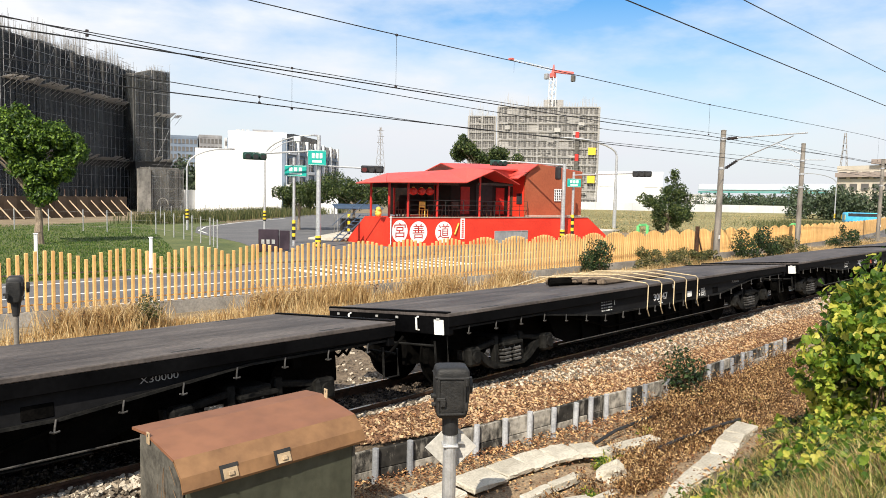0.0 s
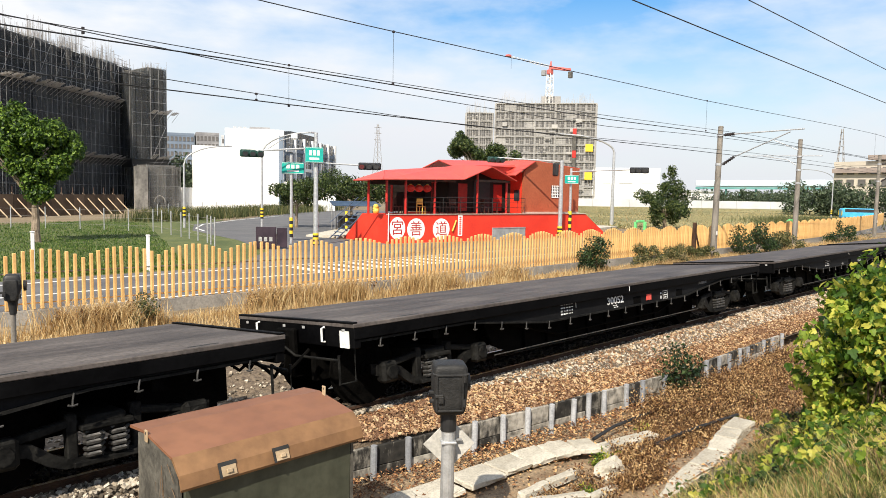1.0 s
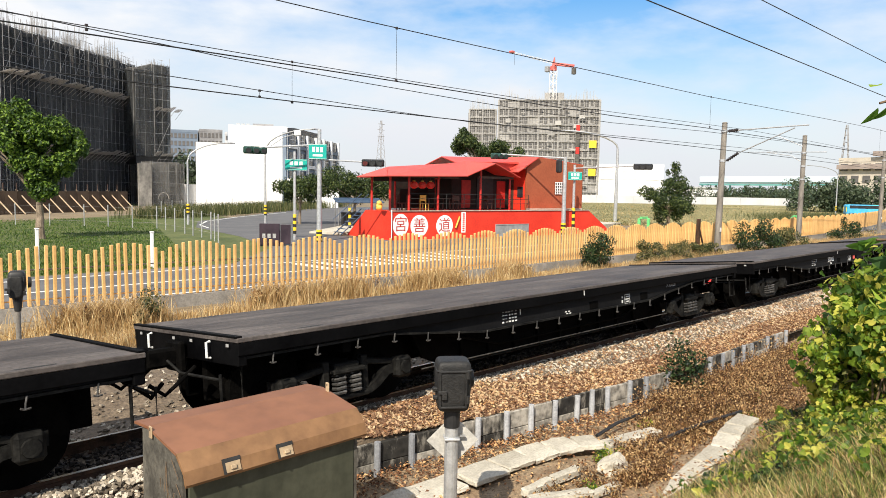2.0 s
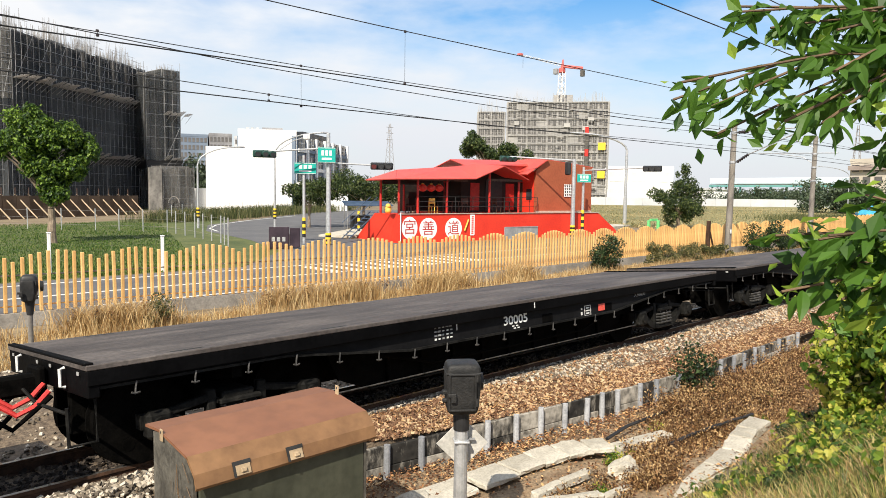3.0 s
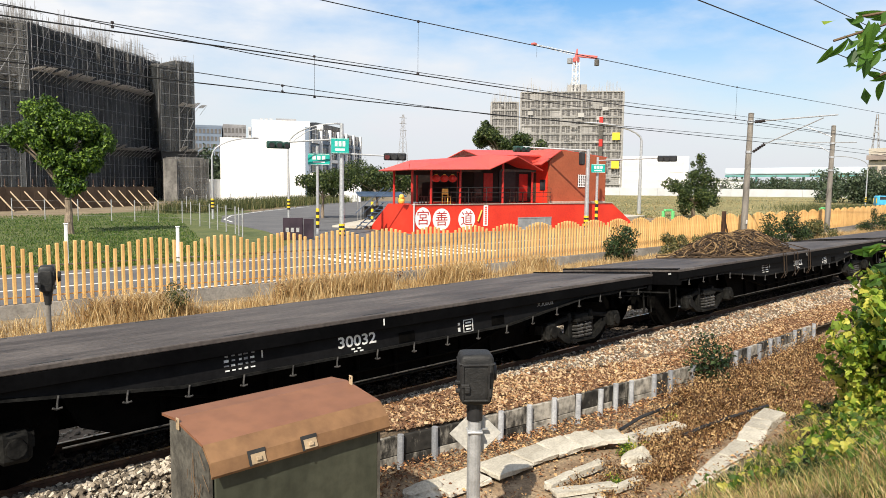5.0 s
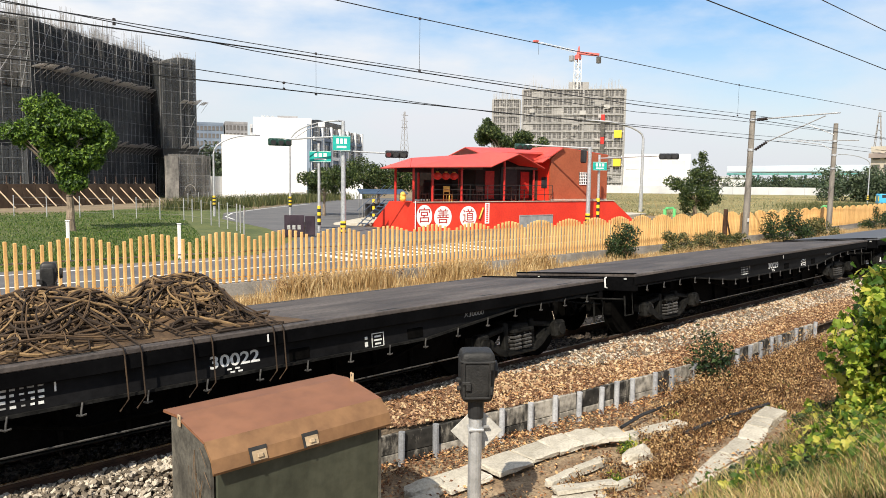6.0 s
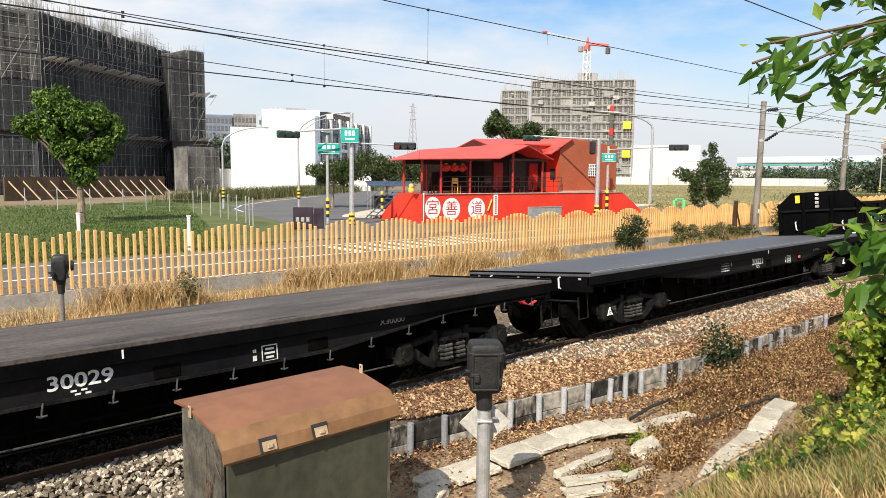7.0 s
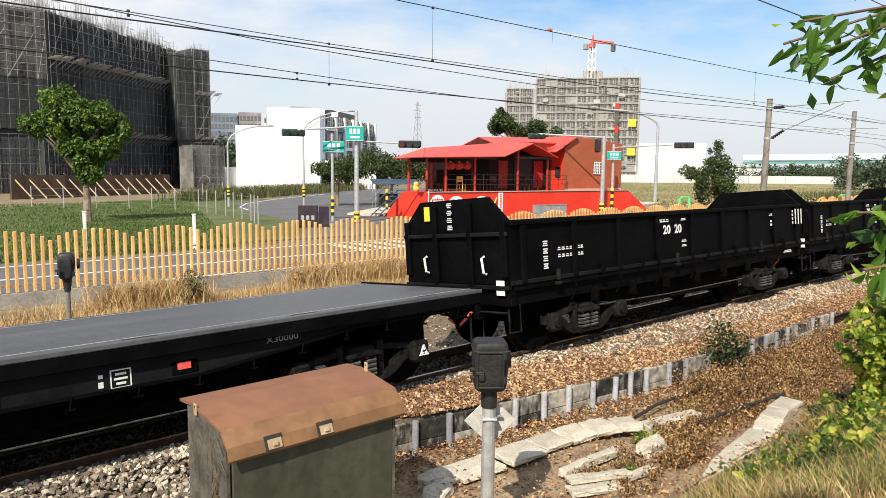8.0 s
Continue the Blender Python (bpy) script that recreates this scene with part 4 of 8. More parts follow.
# ---- overhead line ----
def mast(x, y, top, label, arm_y, arm_z, lean, cantilever=True):
    t = thing("catenary_mast", label, "mast", pose(x, y, -0.45, 0, lean, 0), "catenary masts")
    part("pole", rod(bmesh.new(), (0, 0, -0.2), (0, 0, top + 0.45), 0.165, 0.125, 16), M["mast"], t, "tapered grey concrete pole")
    part("cap", rod(bmesh.new(), (0, 0, top + 0.45), (0, 0, top + 0.49), 0.15, 0.10, 16), M["mast"], t)
    if not cantilever:
        part("top_arm", rod(bmesh.new(), (0, -1.3, 5.75), (0, 3.4, 5.85), 0.03, 0.025, 8), M["galv"], t)
        part("strut", path(bmesh.new(), [(0, 0.15, 5.2), (0, 0.7, 5.55), (0, 2.2, 5.80)], 0.025, 6), M["galv"], t)
        for z in (4.1, 4.9, 5.72):
            part("band", rod(bmesh.new(), (0, 0, z - 0.05), (0, 0, z + 0.05), 0.165, 0.165, 16), M["galv"], t)
        return t
    z1, z2 = arm_z + 0.45, arm_z - 1.5 + 0.45
    part("top_arm", rod(bmesh.new(), (0, -0.7, z1 + 0.03), (0, arm_y - y - 0.4, z1 + 0.12), 0.035, 0.03, 8), M["galv"], t)
    part("strut", rod(bmesh.new(), (0, -0.75, z2 + 0.42), (0, arm_y - y + 0.2, z1 + 0.02), 0.032, 0.028, 8), M["galv"], t)
    part("registration_arm", rod(bmesh.new(), (0, arm_y - y + 0.9, z1 - 0.35), (0, arm_y - y - 0.2, z1 - 0.85), 0.02, 0.02, 8), M["galv"], t)
    for a, b in (((0, -0.2, z1), (0, -0.7, z1 + 0.03)), ((0, -0.2, z2 + 0.05), (0, -0.75, z2 + 0.42))):
        ins = bmesh.new()
        va, vb = Vector(a), Vector(b)
        rod(ins, va, vb, 0.05, 0.05, 8)
        core = part("insulator", ins, M["insul"], t, "dark ribbed insulator")
        for k in range(6):
            c = va.lerp(vb, (k + 0.5) / 6)
            part("shed", rod(bmesh.new(), c, c + (vb - va).normalized() * 0.045, 0.085, 0.070, 10), M["insul"], core)
    for z in (z1, z2 + 0.05):
        part("band", rod(bmesh.new(), (0, 0, z - 0.06), (0, 0, z + 0.06), 0.155, 0.155, 16), M["galv"], t)
    part("notice", boxes(((-0.10, -0.165, 1.35), (0.14, 0.02, 0.2))), M["white"], t, "small white plate")
    return t


mast(34.45, 15.2, 6.15, "leaning grey concrete catenary mast with bracket arm", 11.7, 5.75, 1.6)
mast(46.3, 15.35, 6.3, "grey concrete catenary mast with bracket arm", 11.8, 5.75, 1.0, False)
mast(68.5, 16.3, 6.5, "distant grey concrete catenary mast with bracket arm", 12.4, 5.75, 1.0)


def wire(name, label, y, zs, r, x0=-30.0, x1=150.0, bend=0.0):
    """A wire along the line through (x, z) heights, joined smoothly."""
    bm = bmesh.new()
    pts = []
    for k in range(61):
        x = x0 + (x1 - x0) * k / 60
        for (a, za), (b, zb) in zip(zs, zs[1:]):
            if x <= b or (b, zb) == zs[-1]:
                z = za + (zb - za) * (x - a) / (b - a)
                break
        pts.append((x, y + bend * max(0, x - 36) ** 2, z))
    path(bm, pts, r, 5)
    return tagged(part(name, bm, M["wire"]), label, "wire", "overhead wires")


B = 0.0016
wire("messenger_wire", "dark overhead messenger wire", 11.2, [(-30, 6.05), (9.7, 5.92), (24, 6.03), (47, 6.5), (150, 6.5)], 0.010, bend=B)
wire("contact_wire", "dark overhead contact wire", 11.2, [(-30, 4.80), (2.3, 4.81), (7.8, 4.85), (17.3, 4.84), (24.3, 4.95), (36, 5.0), (150, 5.2)], 0.012, bend=B)
wire("feeder_wire", "dark overhead feeder wire", 11.25, [(-30, 6.2), (3.0, 4.95), (5.5, 4.81), (10.5, 4.69), (17.4, 4.64), (24.4, 4.84), (60, 5.3), (150, 5.6)], 0.008, bend=B)
wire("messenger_wire", "dark overhead messenger wire", 14.05, [(-30, 5.8), (2.9, 5.53), (9.0, 5.47), (13.1, 5.47), (21.6, 5.52), (30.4, 5.69), (34.4, 5.76), (150, 5.9)], 0.009, bend=B)
wire("contact_wire", "dark overhead contact wire", 14.0, [(-30, 4.70), (9, 4.58), (26, 4.65), (150, 5.0)], 0.013, bend=B)
wire("messenger_wire", "dark overhead messenger wire", 14.0, [(-30, 5.1), (6, 4.80), (14, 4.57), (36, 4.9), (150, 5.2)], 0.009, bend=B)
wire("return_wire", "dark overhead return wire", 7.2, [(-30, 6.45), (12, 6.37), (30, 6.31), (150, 6.2)], 0.013)
wire("return_wire", "dark overhead return wire", 7.2, [(-30, 7.4), (17, 7.45), (30, 7.5), (150, 7.6)], 0.013)


def dropper(x, y, z0, z1):
    t = thing("dropper", "thin dropper wire between overhead wires with dark clips", "dropper", None, "droppers")
    part("rod", rod(bmesh.new(), (x, y, z0), (x, y, z1), 0.004, 0.004, 5), M["wire"], t)
    for z in (z0, z1):
        part("clip", boxes(((x, y, z), (0.055, 0.04, 0.05), 0.008)), M["insul"], t)


for x, y, z0, z1 in ((9.72, 11.2, 4.87, 5.92), (24.3, 11.2, 5.0, 6.04), (4.67, 14.05, 5.45, 5.53), (9.05, 14.03, 4.56, 5.47), (8.2, 14.0, 4.6, 4.73), (46.8, 11.4, 5.2, 6.5)):
    dropper(x, y, z0, z1)


# ---- train ----
PITCH, SPEED, HEAD = 12.31, 13.75, 6.18
BODY, HW = 11.45, 1.255


def bogie(t, x):
    """Cast three-piece bogie: bolster, bow-shaped side frames with twin coil springs, axle boxes."""
    bg = part("bogie", boxes(((x, 0, 0.52), (0.34, 2.06, 0.16), 0.02)), M["bogie"], t)
    for y in (-0.95, 0.95):
        for sx in (-1, 1):
            arm = [(x + sx * a, b) for a, b in ((0.0, 0.185), (0.34, 0.195), (0.46, 0.245), (0.62, 0.36), (0.95, 0.40), (0.95, 0.53), (0.58, 0.46), (0.40, 0.32), (0.30, 0.27), (0.0, 0.255))]
            part("frame_column", boxes(((x + sx * 0.27, y, 0.44), (0.09, 0.10, 0.40), 0.012)), M["bogie"], bg)
            part("frame_top", boxes(((x + sx * 0.50, y, 0.61), (0.56, 0.09, 0.07), 0.012, Matrix.Translation((x, 0, 0.61)) @ Matrix.Rotation(radians(sx * 9), 4, "Y") @ Matrix.Translation((-x, 0, -0.61)))), M["bogie"], bg)
            part("side_frame", prism(bmesh.new(), arm, y - 0.06, y + 0.06), M["bogie"], bg)
        part("spring_plank", boxes(((x, y, 0.215), (0.56, 0.20, 0.05), 0.01)), M["bogie"], bg)
        part("spring_cap", boxes(((x, y * 1.02, 0.515), (0.44, 0.22, 0.05), 0.012)), M["bogie"], bg)
        for dx in (-0.80, 0.80):
            part("axle_box", boxes(((x + dx, y * 1.07, 0.43), (0.24, 0.16, 0.25), 0.035)), M["bogie"], bg)
            part("box_cover", rod(bmesh.new(), (x + dx, y * 1.14, 0.43), (x + dx, y * 1.18, 0.43), 0.085, 0.075, 10), M["bogie"], bg)
        for dx in (-0.105, 0.105):
            pts = [(x + dx + 0.078 * math.cos(k * 1.257), y * 1.06 + 0.078 * math.sin(k * 1.257), 0.25 + 0.0102 * k) for k in range(24)]
            part("spring", path(bmesh.new(), pts, 0.019, 5), M["hook"], bg, "worn coil spring")
    for dx in (-0.80, 0.80):
        bm = rod(bmesh.new(), (x + dx, -0.70, 0.43), (x + dx, 0.70, 0.43), 0.06, 0.06, 10)
        ws = part("wheelset", bm, M["iron"], t)
        for y in (-0.565, 0.565):
            wb = rod(bmesh.new(), (0, -0.06, 0), (0, 0.06, 0), 0.43, 0.42, 24)
            rod(wb, (0, 0.06 if y < 0 else -0.06, 0), (0, 0.085 if y < 0 else -0.085, 0), 0.455, 0.455, 24)
            rod(wb, (0, -0.075, 0), (0, 0.075, 0), 0.11, 0.11, 12)
            for k in range(3):
                a = k * 2.094
                rod(wb, (0.26 * math.cos(a), -0.066, 0.26 * math.sin(a)), (0.26 * math.cos(a), -0.058, 0.26 * math.sin(a)), 0.06, 0.06, 8)
            w = part("wheel", wb, M["iron"], ws)
            w.location = (x + dx, y, 0.43)


def coupler(t, x, s, hose="iron"):
    """Knuckle coupler, hoses and steps at the end at x; s is the way out."""
    bm = boxes(((x + s * 0.20, 0, 0.82), (0.40, 0.18, 0.20), 0.03), ((x + s * 0.44, 0.05, 0.82), (0.16, 0.24, 0.26), 0.04), ((x + s * 0.05, 0, 0.82), (0.08, 0.36, 0.32), 0.02))
    part("coupler", bm, M["iron"], t)
    for y, mt in ((-0.45, hose if s < 0 else "iron"), (0.42, "iron")):
        pts = [(x + s * 0.05, y, 0.75), (x + s * 0.22, y, 0.62), (x + s * 0.36, y * 0.9, 0.50), (x + s * 0.50, y * 0.8, 0.62)]
        part("brake_hose", path(bmesh.new(), pts, 0.022, 7), M[mt], t)
    part("end_step", path(bmesh.new(), [(x - s * 0.1, -1.12, 0.78), (x - s * 0.1, -1.12, 0.42), (x + s * 0.12, -1.12, 0.42), (x + s * 0.12, -1.12, 0.74)], 0.016, 6), M["bogie"], t)
    part("lever", path(bmesh.new(), [(x + s * 0.10, -1.1, 0.68), (x + s * 0.14, -0.3, 0.68), (x + s * 0.2, -0.12, 0.80)], 0.016, 6), M["bogie"], t)


def flat_wagon(fresh):
    label = "black flat wagon with a freshly painted grey deck" if fresh else "black flat wagon with a worn grey-brown steel deck"
    t = thing("flat_wagon", label, "wagon", group="train wagons")
    d = bmesh.new()
    box(d, (BODY / 2, 0, 1.053), (BODY, 2 * HW, 0.048), 0.008)
    part("deck", d, M["deck_new" if fresh else "deck"], t, "steel deck floor")
    if fresh:
        for y in (-HW + 0.16, HW - 0.16):
            part("deck_line", boxes(((BODY / 2, y, 1.079), (BODY - 0.1, 0.014, 0.003))), M["dim"], t, "faded white painted line")
        part("deck_line", boxes(((0.16, 0, 1.079), (0.014, 2 * HW - 0.3, 0.003))), M["dim"], t, "faded white painted line")
    for y in (-HW + 0.10, HW - 0.10):
        for k in range(7):
            part("stake_slot", boxes(((0.9 + k * 1.62, y, 1.0785), (0.30, 0.045, 0.002))), M["dark_band"], t, "dark slot in the deck")
    for s in (-1, 1):
        part("edge_beam", boxes(((BODY / 2, s * (HW - 0.03), 0.965), (BODY - 0.02, 0.05, 0.125), 0.006)), M["black"], t)
        out = [(0.02, 0.905), (0.02, 0.885), (1.90, 0.880), (3.55, 0.695), (BODY - 3.55, 0.685), (BODY - 1.85, 0.870), (BODY - 0.02, 0.875), (BODY - 0.02, 0.905)]
        y = s * (HW - 0.10)
        part("side_sill", prism(bmesh.new(), out, y - 0.012, y + 0.012), M["sill"], t, "fish-bellied dusty black side sill")
        fl = bmesh.new()
        low = out[1:7]
        for (xa, za), (xb, zb) in zip(low, low[1:]):
            prism(fl, [(xa, za), (xb, zb), (xb, zb - 0.025), (xa, za - 0.025)], y - 0.055, y + 0.055)
        # Lighter bogie colour on the flange paints the light its edge catches.
        part("sill_flange", fl, M["bogie"] if not fresh else M["black"], t)
        for k in range(21):
            x = 0.4 + k * (BODY - 0.8) / 20
            zf = np.interp(x, [o[0] for o in low], [o[1] for o in low]) - 0.03
            yo = y + s * 0.062
            hk = path(bmesh.new(), [(x + 0.012, yo, zf + 0.03), (x, yo, zf - 0.03), (x - 0.004, yo, zf - 0.072)], 0.009, 5)
            path(hk, [(x - 0.040, yo + s * 0.012, zf - 0.062), (x - 0.01, yo + s * 0.006, zf - 0.076), (x + 0.036, yo, zf - 0.070)], 0.009, 5)
            part("rope_hook", hk, M["hook"] if not fresh else M["iron"], t, "worn iron rope hook")
    for x, s in ((0.0, -1), (BODY, 1)):
        part("headstock", boxes(((x - s * 0.06, 0, 0.915), (0.10, 2 * HW - 0.04, 0.235), 0.01)), M["black"], t)
        for y in (-0.72, 0.70):
            part("grab_iron", path(bmesh.new(), [(x + s * 0.01, y, 1.02), (x + s * 0.05, y, 1.01), (x + s * 0.05, y, 0.86), (x + s * 0.01, y, 0.85)], 0.014, 6), M["white"], t, "white painted grab iron")
        part("end_lip", boxes(((x - s * 0.03, 0, 1.085), (0.07, 2 * HW - 0.02, 0.022), 0.005)), M["black"], t)
        for y in (-1.08, -0.30, 0.12, 1.0):
            part("end_mark", boxes(((x + s * 0.012, y, 1.00), (0.006, 0.05, 0.03))), M["dim"], t)
        coupler(t, x, s)
    for y in (-0.22, 0.22):
        part("centre_sill", boxes(((BODY / 2, y, 0.66), (BODY - 0.3, 0.10, 0.68), 0.01)), M["iron"], t)
    for k in range(6):
        part("crossbearer", boxes(((1.4 + k * 1.76, 0, 0.86), (0.10, 2 * HW - 0.3, 0.26))), M["iron"], t)
    for y in (-0.78, 0.78):
        gd = bmesh.new()
        prism(gd, [(2.6, 0.84), (2.8, 0.42), (3.2, 0.26), (BODY - 3.2, 0.26), (BODY - 2.8, 0.42), (BODY - 2.6, 0.84)], y - 0.02, y + 0.02)
        part("inner_girder", gd, M["iron"], t)
    for k in range(9):
        part("girder_stiffener", boxes(((3.5 + k * 0.555, -0.82, 0.5), (0.05, 0.06, 0.50), 0.008)), M["iron"], t)
    part("air_tank", rod(bmesh.new(), (4.6, -0.55, 0.60), (5.9, -0.55, 0.60), 0.19, 0.19, 14), M["iron"], t)
    part("brake_cylinder", rod(bmesh.new(), (6.6, -0.5, 0.58), (7.2, -0.5, 0.58), 0.16, 0.16, 14), M["iron"], t)
    part("truss_rod", path(bmesh.new(), [(3.0, -0.9, 0.72), (4.2, -0.9, 0.42), (7.4, -0.9, 0.42), (8.6, -0.9, 0.72)], 0.022, 6), M["iron"], t)
    part("brake_rod", path(bmesh.new(), [(3.0, -0.4, 0.5), (8.4, -0.4, 0.5)], 0.02, 6), M["iron"], t)
    # Lip and pipe take lighter colours to draw the lit line along the girder.
    part("girder_lip", boxes(((BODY / 2, -0.83, 0.262), (BODY - 6.4, 0.05, 0.012))), M["bogie"], t, "lower edge of the girder in a lighter, lit colour")
    part("brake_pipe", path(bmesh.new(), [(2.6, -1.0, 0.33), (8.9, -1.0, 0.33)], 0.009, 5), M["hook"], t)
    bogie(t, 1.45)
    bogie(t, BODY - 1.68)
    return t


SIDE = pose(0, 0, 0, 90)


def dress(t, number, tag_at, fresh=False, placard=False, card="red_tag", bars=0.0):
    """Stencils on the near side of a wagon."""
    y = -HW + 0.10 - 0.016
    s = 0.2 if fresh else 0.0

    def bar(x, z, w, h, key="white", name="stencil_bar", yy=y):
        return part(name, boxes(((x, yy, z), (w, 0.003, h))), M[key], t)
    if number:
        letters("number", number, 0.165, M["white"], t, pose(5.50 + s, y, 0.815, 90) @ Matrix.Diagonal((1.25, 1, 1, 1)), "white stencilled wagon number", 0.02)
    for x, z in ((5.44, 0.735), (5.52, 0.735), (5.47, 0.705), (5.55, 0.705)):
        bar(x + s, z, 0.045, 0.016)
    for r_ in range(4):
        for c in range(5):
            bar(3.99 + s + bars + c * 0.067 + R.uniform(-0.006, 0.006), 0.885 - r_ * 0.046, 0.046 + R.uniform(-0.020, 0.006), R.uniform(0.012, 0.024), "dim" if r_ == 0 or R.random() < 0.3 else "white")
    bar(4.36 + s + bars, 0.865, 0.014, 0.10)
    letters("class_mark", "X30000", 0.085, M["dim"], t, pose(8.73, y, 0.868, 90) @ Matrix.Diagonal((1.3, 1, 1, 1)), "faded stencilled class mark")
    for x, z, w, h in ((7.2, 0.835, 0.17, 0.010), (7.2, 0.685, 0.17, 0.010), (7.12, 0.76, 0.010, 0.15), (7.28, 0.76, 0.010, 0.15), (7.2, 0.80, 0.09, 0.02), (7.2, 0.76, 0.11, 0.018), (7.2, 0.72, 0.08, 0.02), (7.04, 0.80, 0.035, 0.03), (7.04, 0.73, 0.04, 0.05)):
        bar(x, z, w, h)
    bar(5.81 + s, 0.985, 0.016, 0.075, "white", "centre_mark", -HW - 0.006)
    for x in (6.2, 7.75):
        part("card_frame", boxes(((x, y + 0.002, 0.76), (0.24, 0.010, 0.12), 0.006)), M["iron"], t)
    if tag_at:
        part("tag", boxes(((tag_at, y - 0.006, 0.775), (0.12 if fresh else 0.17, 0.006, 0.062 if fresh else 0.105))), M[card], t, "card tag in its holder")
    if number in ("30005", "30021"):
        for yy, dz in ((-0.34, 0.0), (-0.18, 0.05)):
            part("brake_hose", path(bmesh.new(), [(-0.04, yy, 0.78 + dz), (-0.16, yy, 0.66 + dz), (-0.30, yy * 0.9, 0.60 + dz), (-0.42, yy * 0.8, 0.70 + dz)], 0.024, 7), M["hose_red"], t, "red brake hose")
    if placard:
        part("placard", boxes(((-0.012, -HW + 0.16, 0.90), (0.006, 0.17, 0.19))), M["white"], t, "white placard on the headstock")
    if fresh:
        for x in (0.65, BODY - 0.88):
            tri = bmesh.new()
            pts = [(x + 0.075 * math.cos(radians(90 + 120 * k)), -1.125, 0.43 + 0.075 * math.sin(radians(90 + 120 * k))) for k in range(4)]
            path(tri, pts, 0.012, 6)
            part("axle_mark", tri, M["white"], t, "white painted triangle")
            for k in range(3):
                a = radians(90 + 120 * k)
                part("axle_dot", rod(bmesh.new(), (x + 0.03 * math.cos(a), -1.12, 0.43 + 0.03 * math.sin(a)), (x + 0.03 * math.cos(a), -1.13, 0.43 + 0.03 * math.sin(a)), 0.017, 0.017, 8), M["white"], t)


GB, GW = 9.37, 1.07


def gondola():
    t = thing("gondola_wagon", "black steel gondola wagon with peaked end walls", "wagon", group="train wagons")
    TOP = 1.86
    part("floor", boxes(((GB / 2, 0, 1.0), (GB, 2 * GW, 0.10), 0.01)), M["black"], t)
    for s in (-1, 1):
        y = s * (GW - 0.03)
        part("side_wall", boxes(((GB / 2, y, 1.44), (GB, 0.05, 0.84), 0.006)), M["black"], t)
        part("top_rail", boxes(((GB / 2, y + s * 0.02, TOP), (GB, 0.11, 0.07), 0.012)), M["black"], t)
        part("belt_rail", boxes(((GB / 2, y + s * 0.035, 1.06), (GB, 0.03, 0.06), 0.008)), M["sill"], t)
        part("side_sill", boxes(((GB / 2, y - s * 0.05, 0.86), (GB, 0.03, 0.22), 0.006)), M["black"], t)
        for k in range(9):
            x = 0.25 + k * (GB - 0.5) / 8
            part("rib", boxes(((x, y + s * 0.045, 1.44), (0.10, 0.05, 0.80), 0.01)), M["black"], t)
        for k in range(8):
            x = 0.95 + k * (GB - 1.9) / 7
            part("latch", boxes(((x, y + s * 0.06, 1.10), (0.06, 0.05, 0.16), 0.01), ((x, y + s * 0.06, 0.98), (0.14, 0.04, 0.05), 0.01)), M["bogie" if k % 3 == 0 else "iron"], t)
    for x, s in ((0.0, -1), (GB, 1)):
        bm = prism(bmesh.new(), [(-GW, 0.90), (GW, 0.90), (GW, 1.88), (GW - 0.37, 2.23), (-GW + 0.37, 2.23), (-GW, 1.88)], -0.03, 0.03)
        bmesh.ops.rotate(bm, verts=bm.verts, cent=(0, 0, 0), matrix=Matrix.Rotation(radians(90), 3, "Z"))
        bmesh.ops.translate(bm, verts=bm.verts, vec=(x - s * 0.03, 0, 0))
        ew = part("end_wall", bm, M["black"], t, "black end wall with cut corners")
        for y in (-1.0, -0.36, 0.36, 1.0):
            part("end_rib", boxes(((x + s * 0.03, y, 1.54), (0.06, 0.10, 1.26 if abs(y) < 0.9 else 0.8), 0.01)), M["black"], ew)
        for z in (1.72, 1.0):
            part("end_rail", boxes(((x + s * 0.035, 0, z), (0.05, 2 * GW, 0.06), 0.01)), M["sill"], ew)
        for y in (-0.62, 0.58):
            part("grab_iron", path(bmesh.new(), [(x + s * 0.03, y, 1.42), (x + s * 0.08, y, 1.40), (x + s * 0.08, y - 0.03, 1.20), (x + s * 0.03, y - 0.03, 1.18)], 0.018, 6), M["white"], ew, "white painted grab iron")
        if s < 0:
            part("tag", boxes(((x - 0.035, 0.52, 2.05), (0.006, 0.12, 0.21))), M["yellow_tag"], ew, "yellow card tag")
            for k in range(4):
                for dz, w in ((0.026, 0.085), (0.0, 0.11), (-0.026, 0.07 + 0.01 * k)):
                    part("stencil_bar", boxes(((x - 0.064, 0.0, 2.15 - 0.105 * k + dz), (0.004, w, 0.013))), M["white"], ew)
            part("placard", boxes(((x - 0.038, -GW + 0.16, 1.0), (0.006, 0.15, 0.20))), M["white"], ew, "white placard")
        part("headstock", boxes(((x - s * 0.06, 0, 0.87), (0.10, 2 * GW - 0.04, 0.25), 0.01)), M["black"], t)
        coupler(t, x, s, "red_tag")
    y = -GW - 0.008

    def bar(x, z, w, h, yy=y, name="stencil_bar", rows=1):
        for k in range(rows):
            zz = z + h * ((k + 0.5) / rows - 0.5)
            part(name, boxes(((x, yy, zz), (w * (1.0 - 0.22 * (k % 2)), 0.003, h / rows * (0.62 if rows > 1 else 1.0)))), M["white"], t)
    for k in range(4):
        bar(0.72, 1.55 - 0.105 * k, 0.10, 0.085, y, "stencil_bar", 3)
    for z in (1.46, 1.36):
        for x, w in ((1.02, 0.06), (1.11, 0.07), (1.20, 0.06), (1.28, 0.05), (1.47, 0.05), (1.54, 0.06)):
            bar(x, z, w, 0.055, y, "stencil_bar", 2)
    letters("number", "20  20", 0.20, M["white"], t, pose(4.06, y, 1.58, 90) @ Matrix.Diagonal((1.15, 1, 1, 1)), "white stencilled numbers", 0.03)
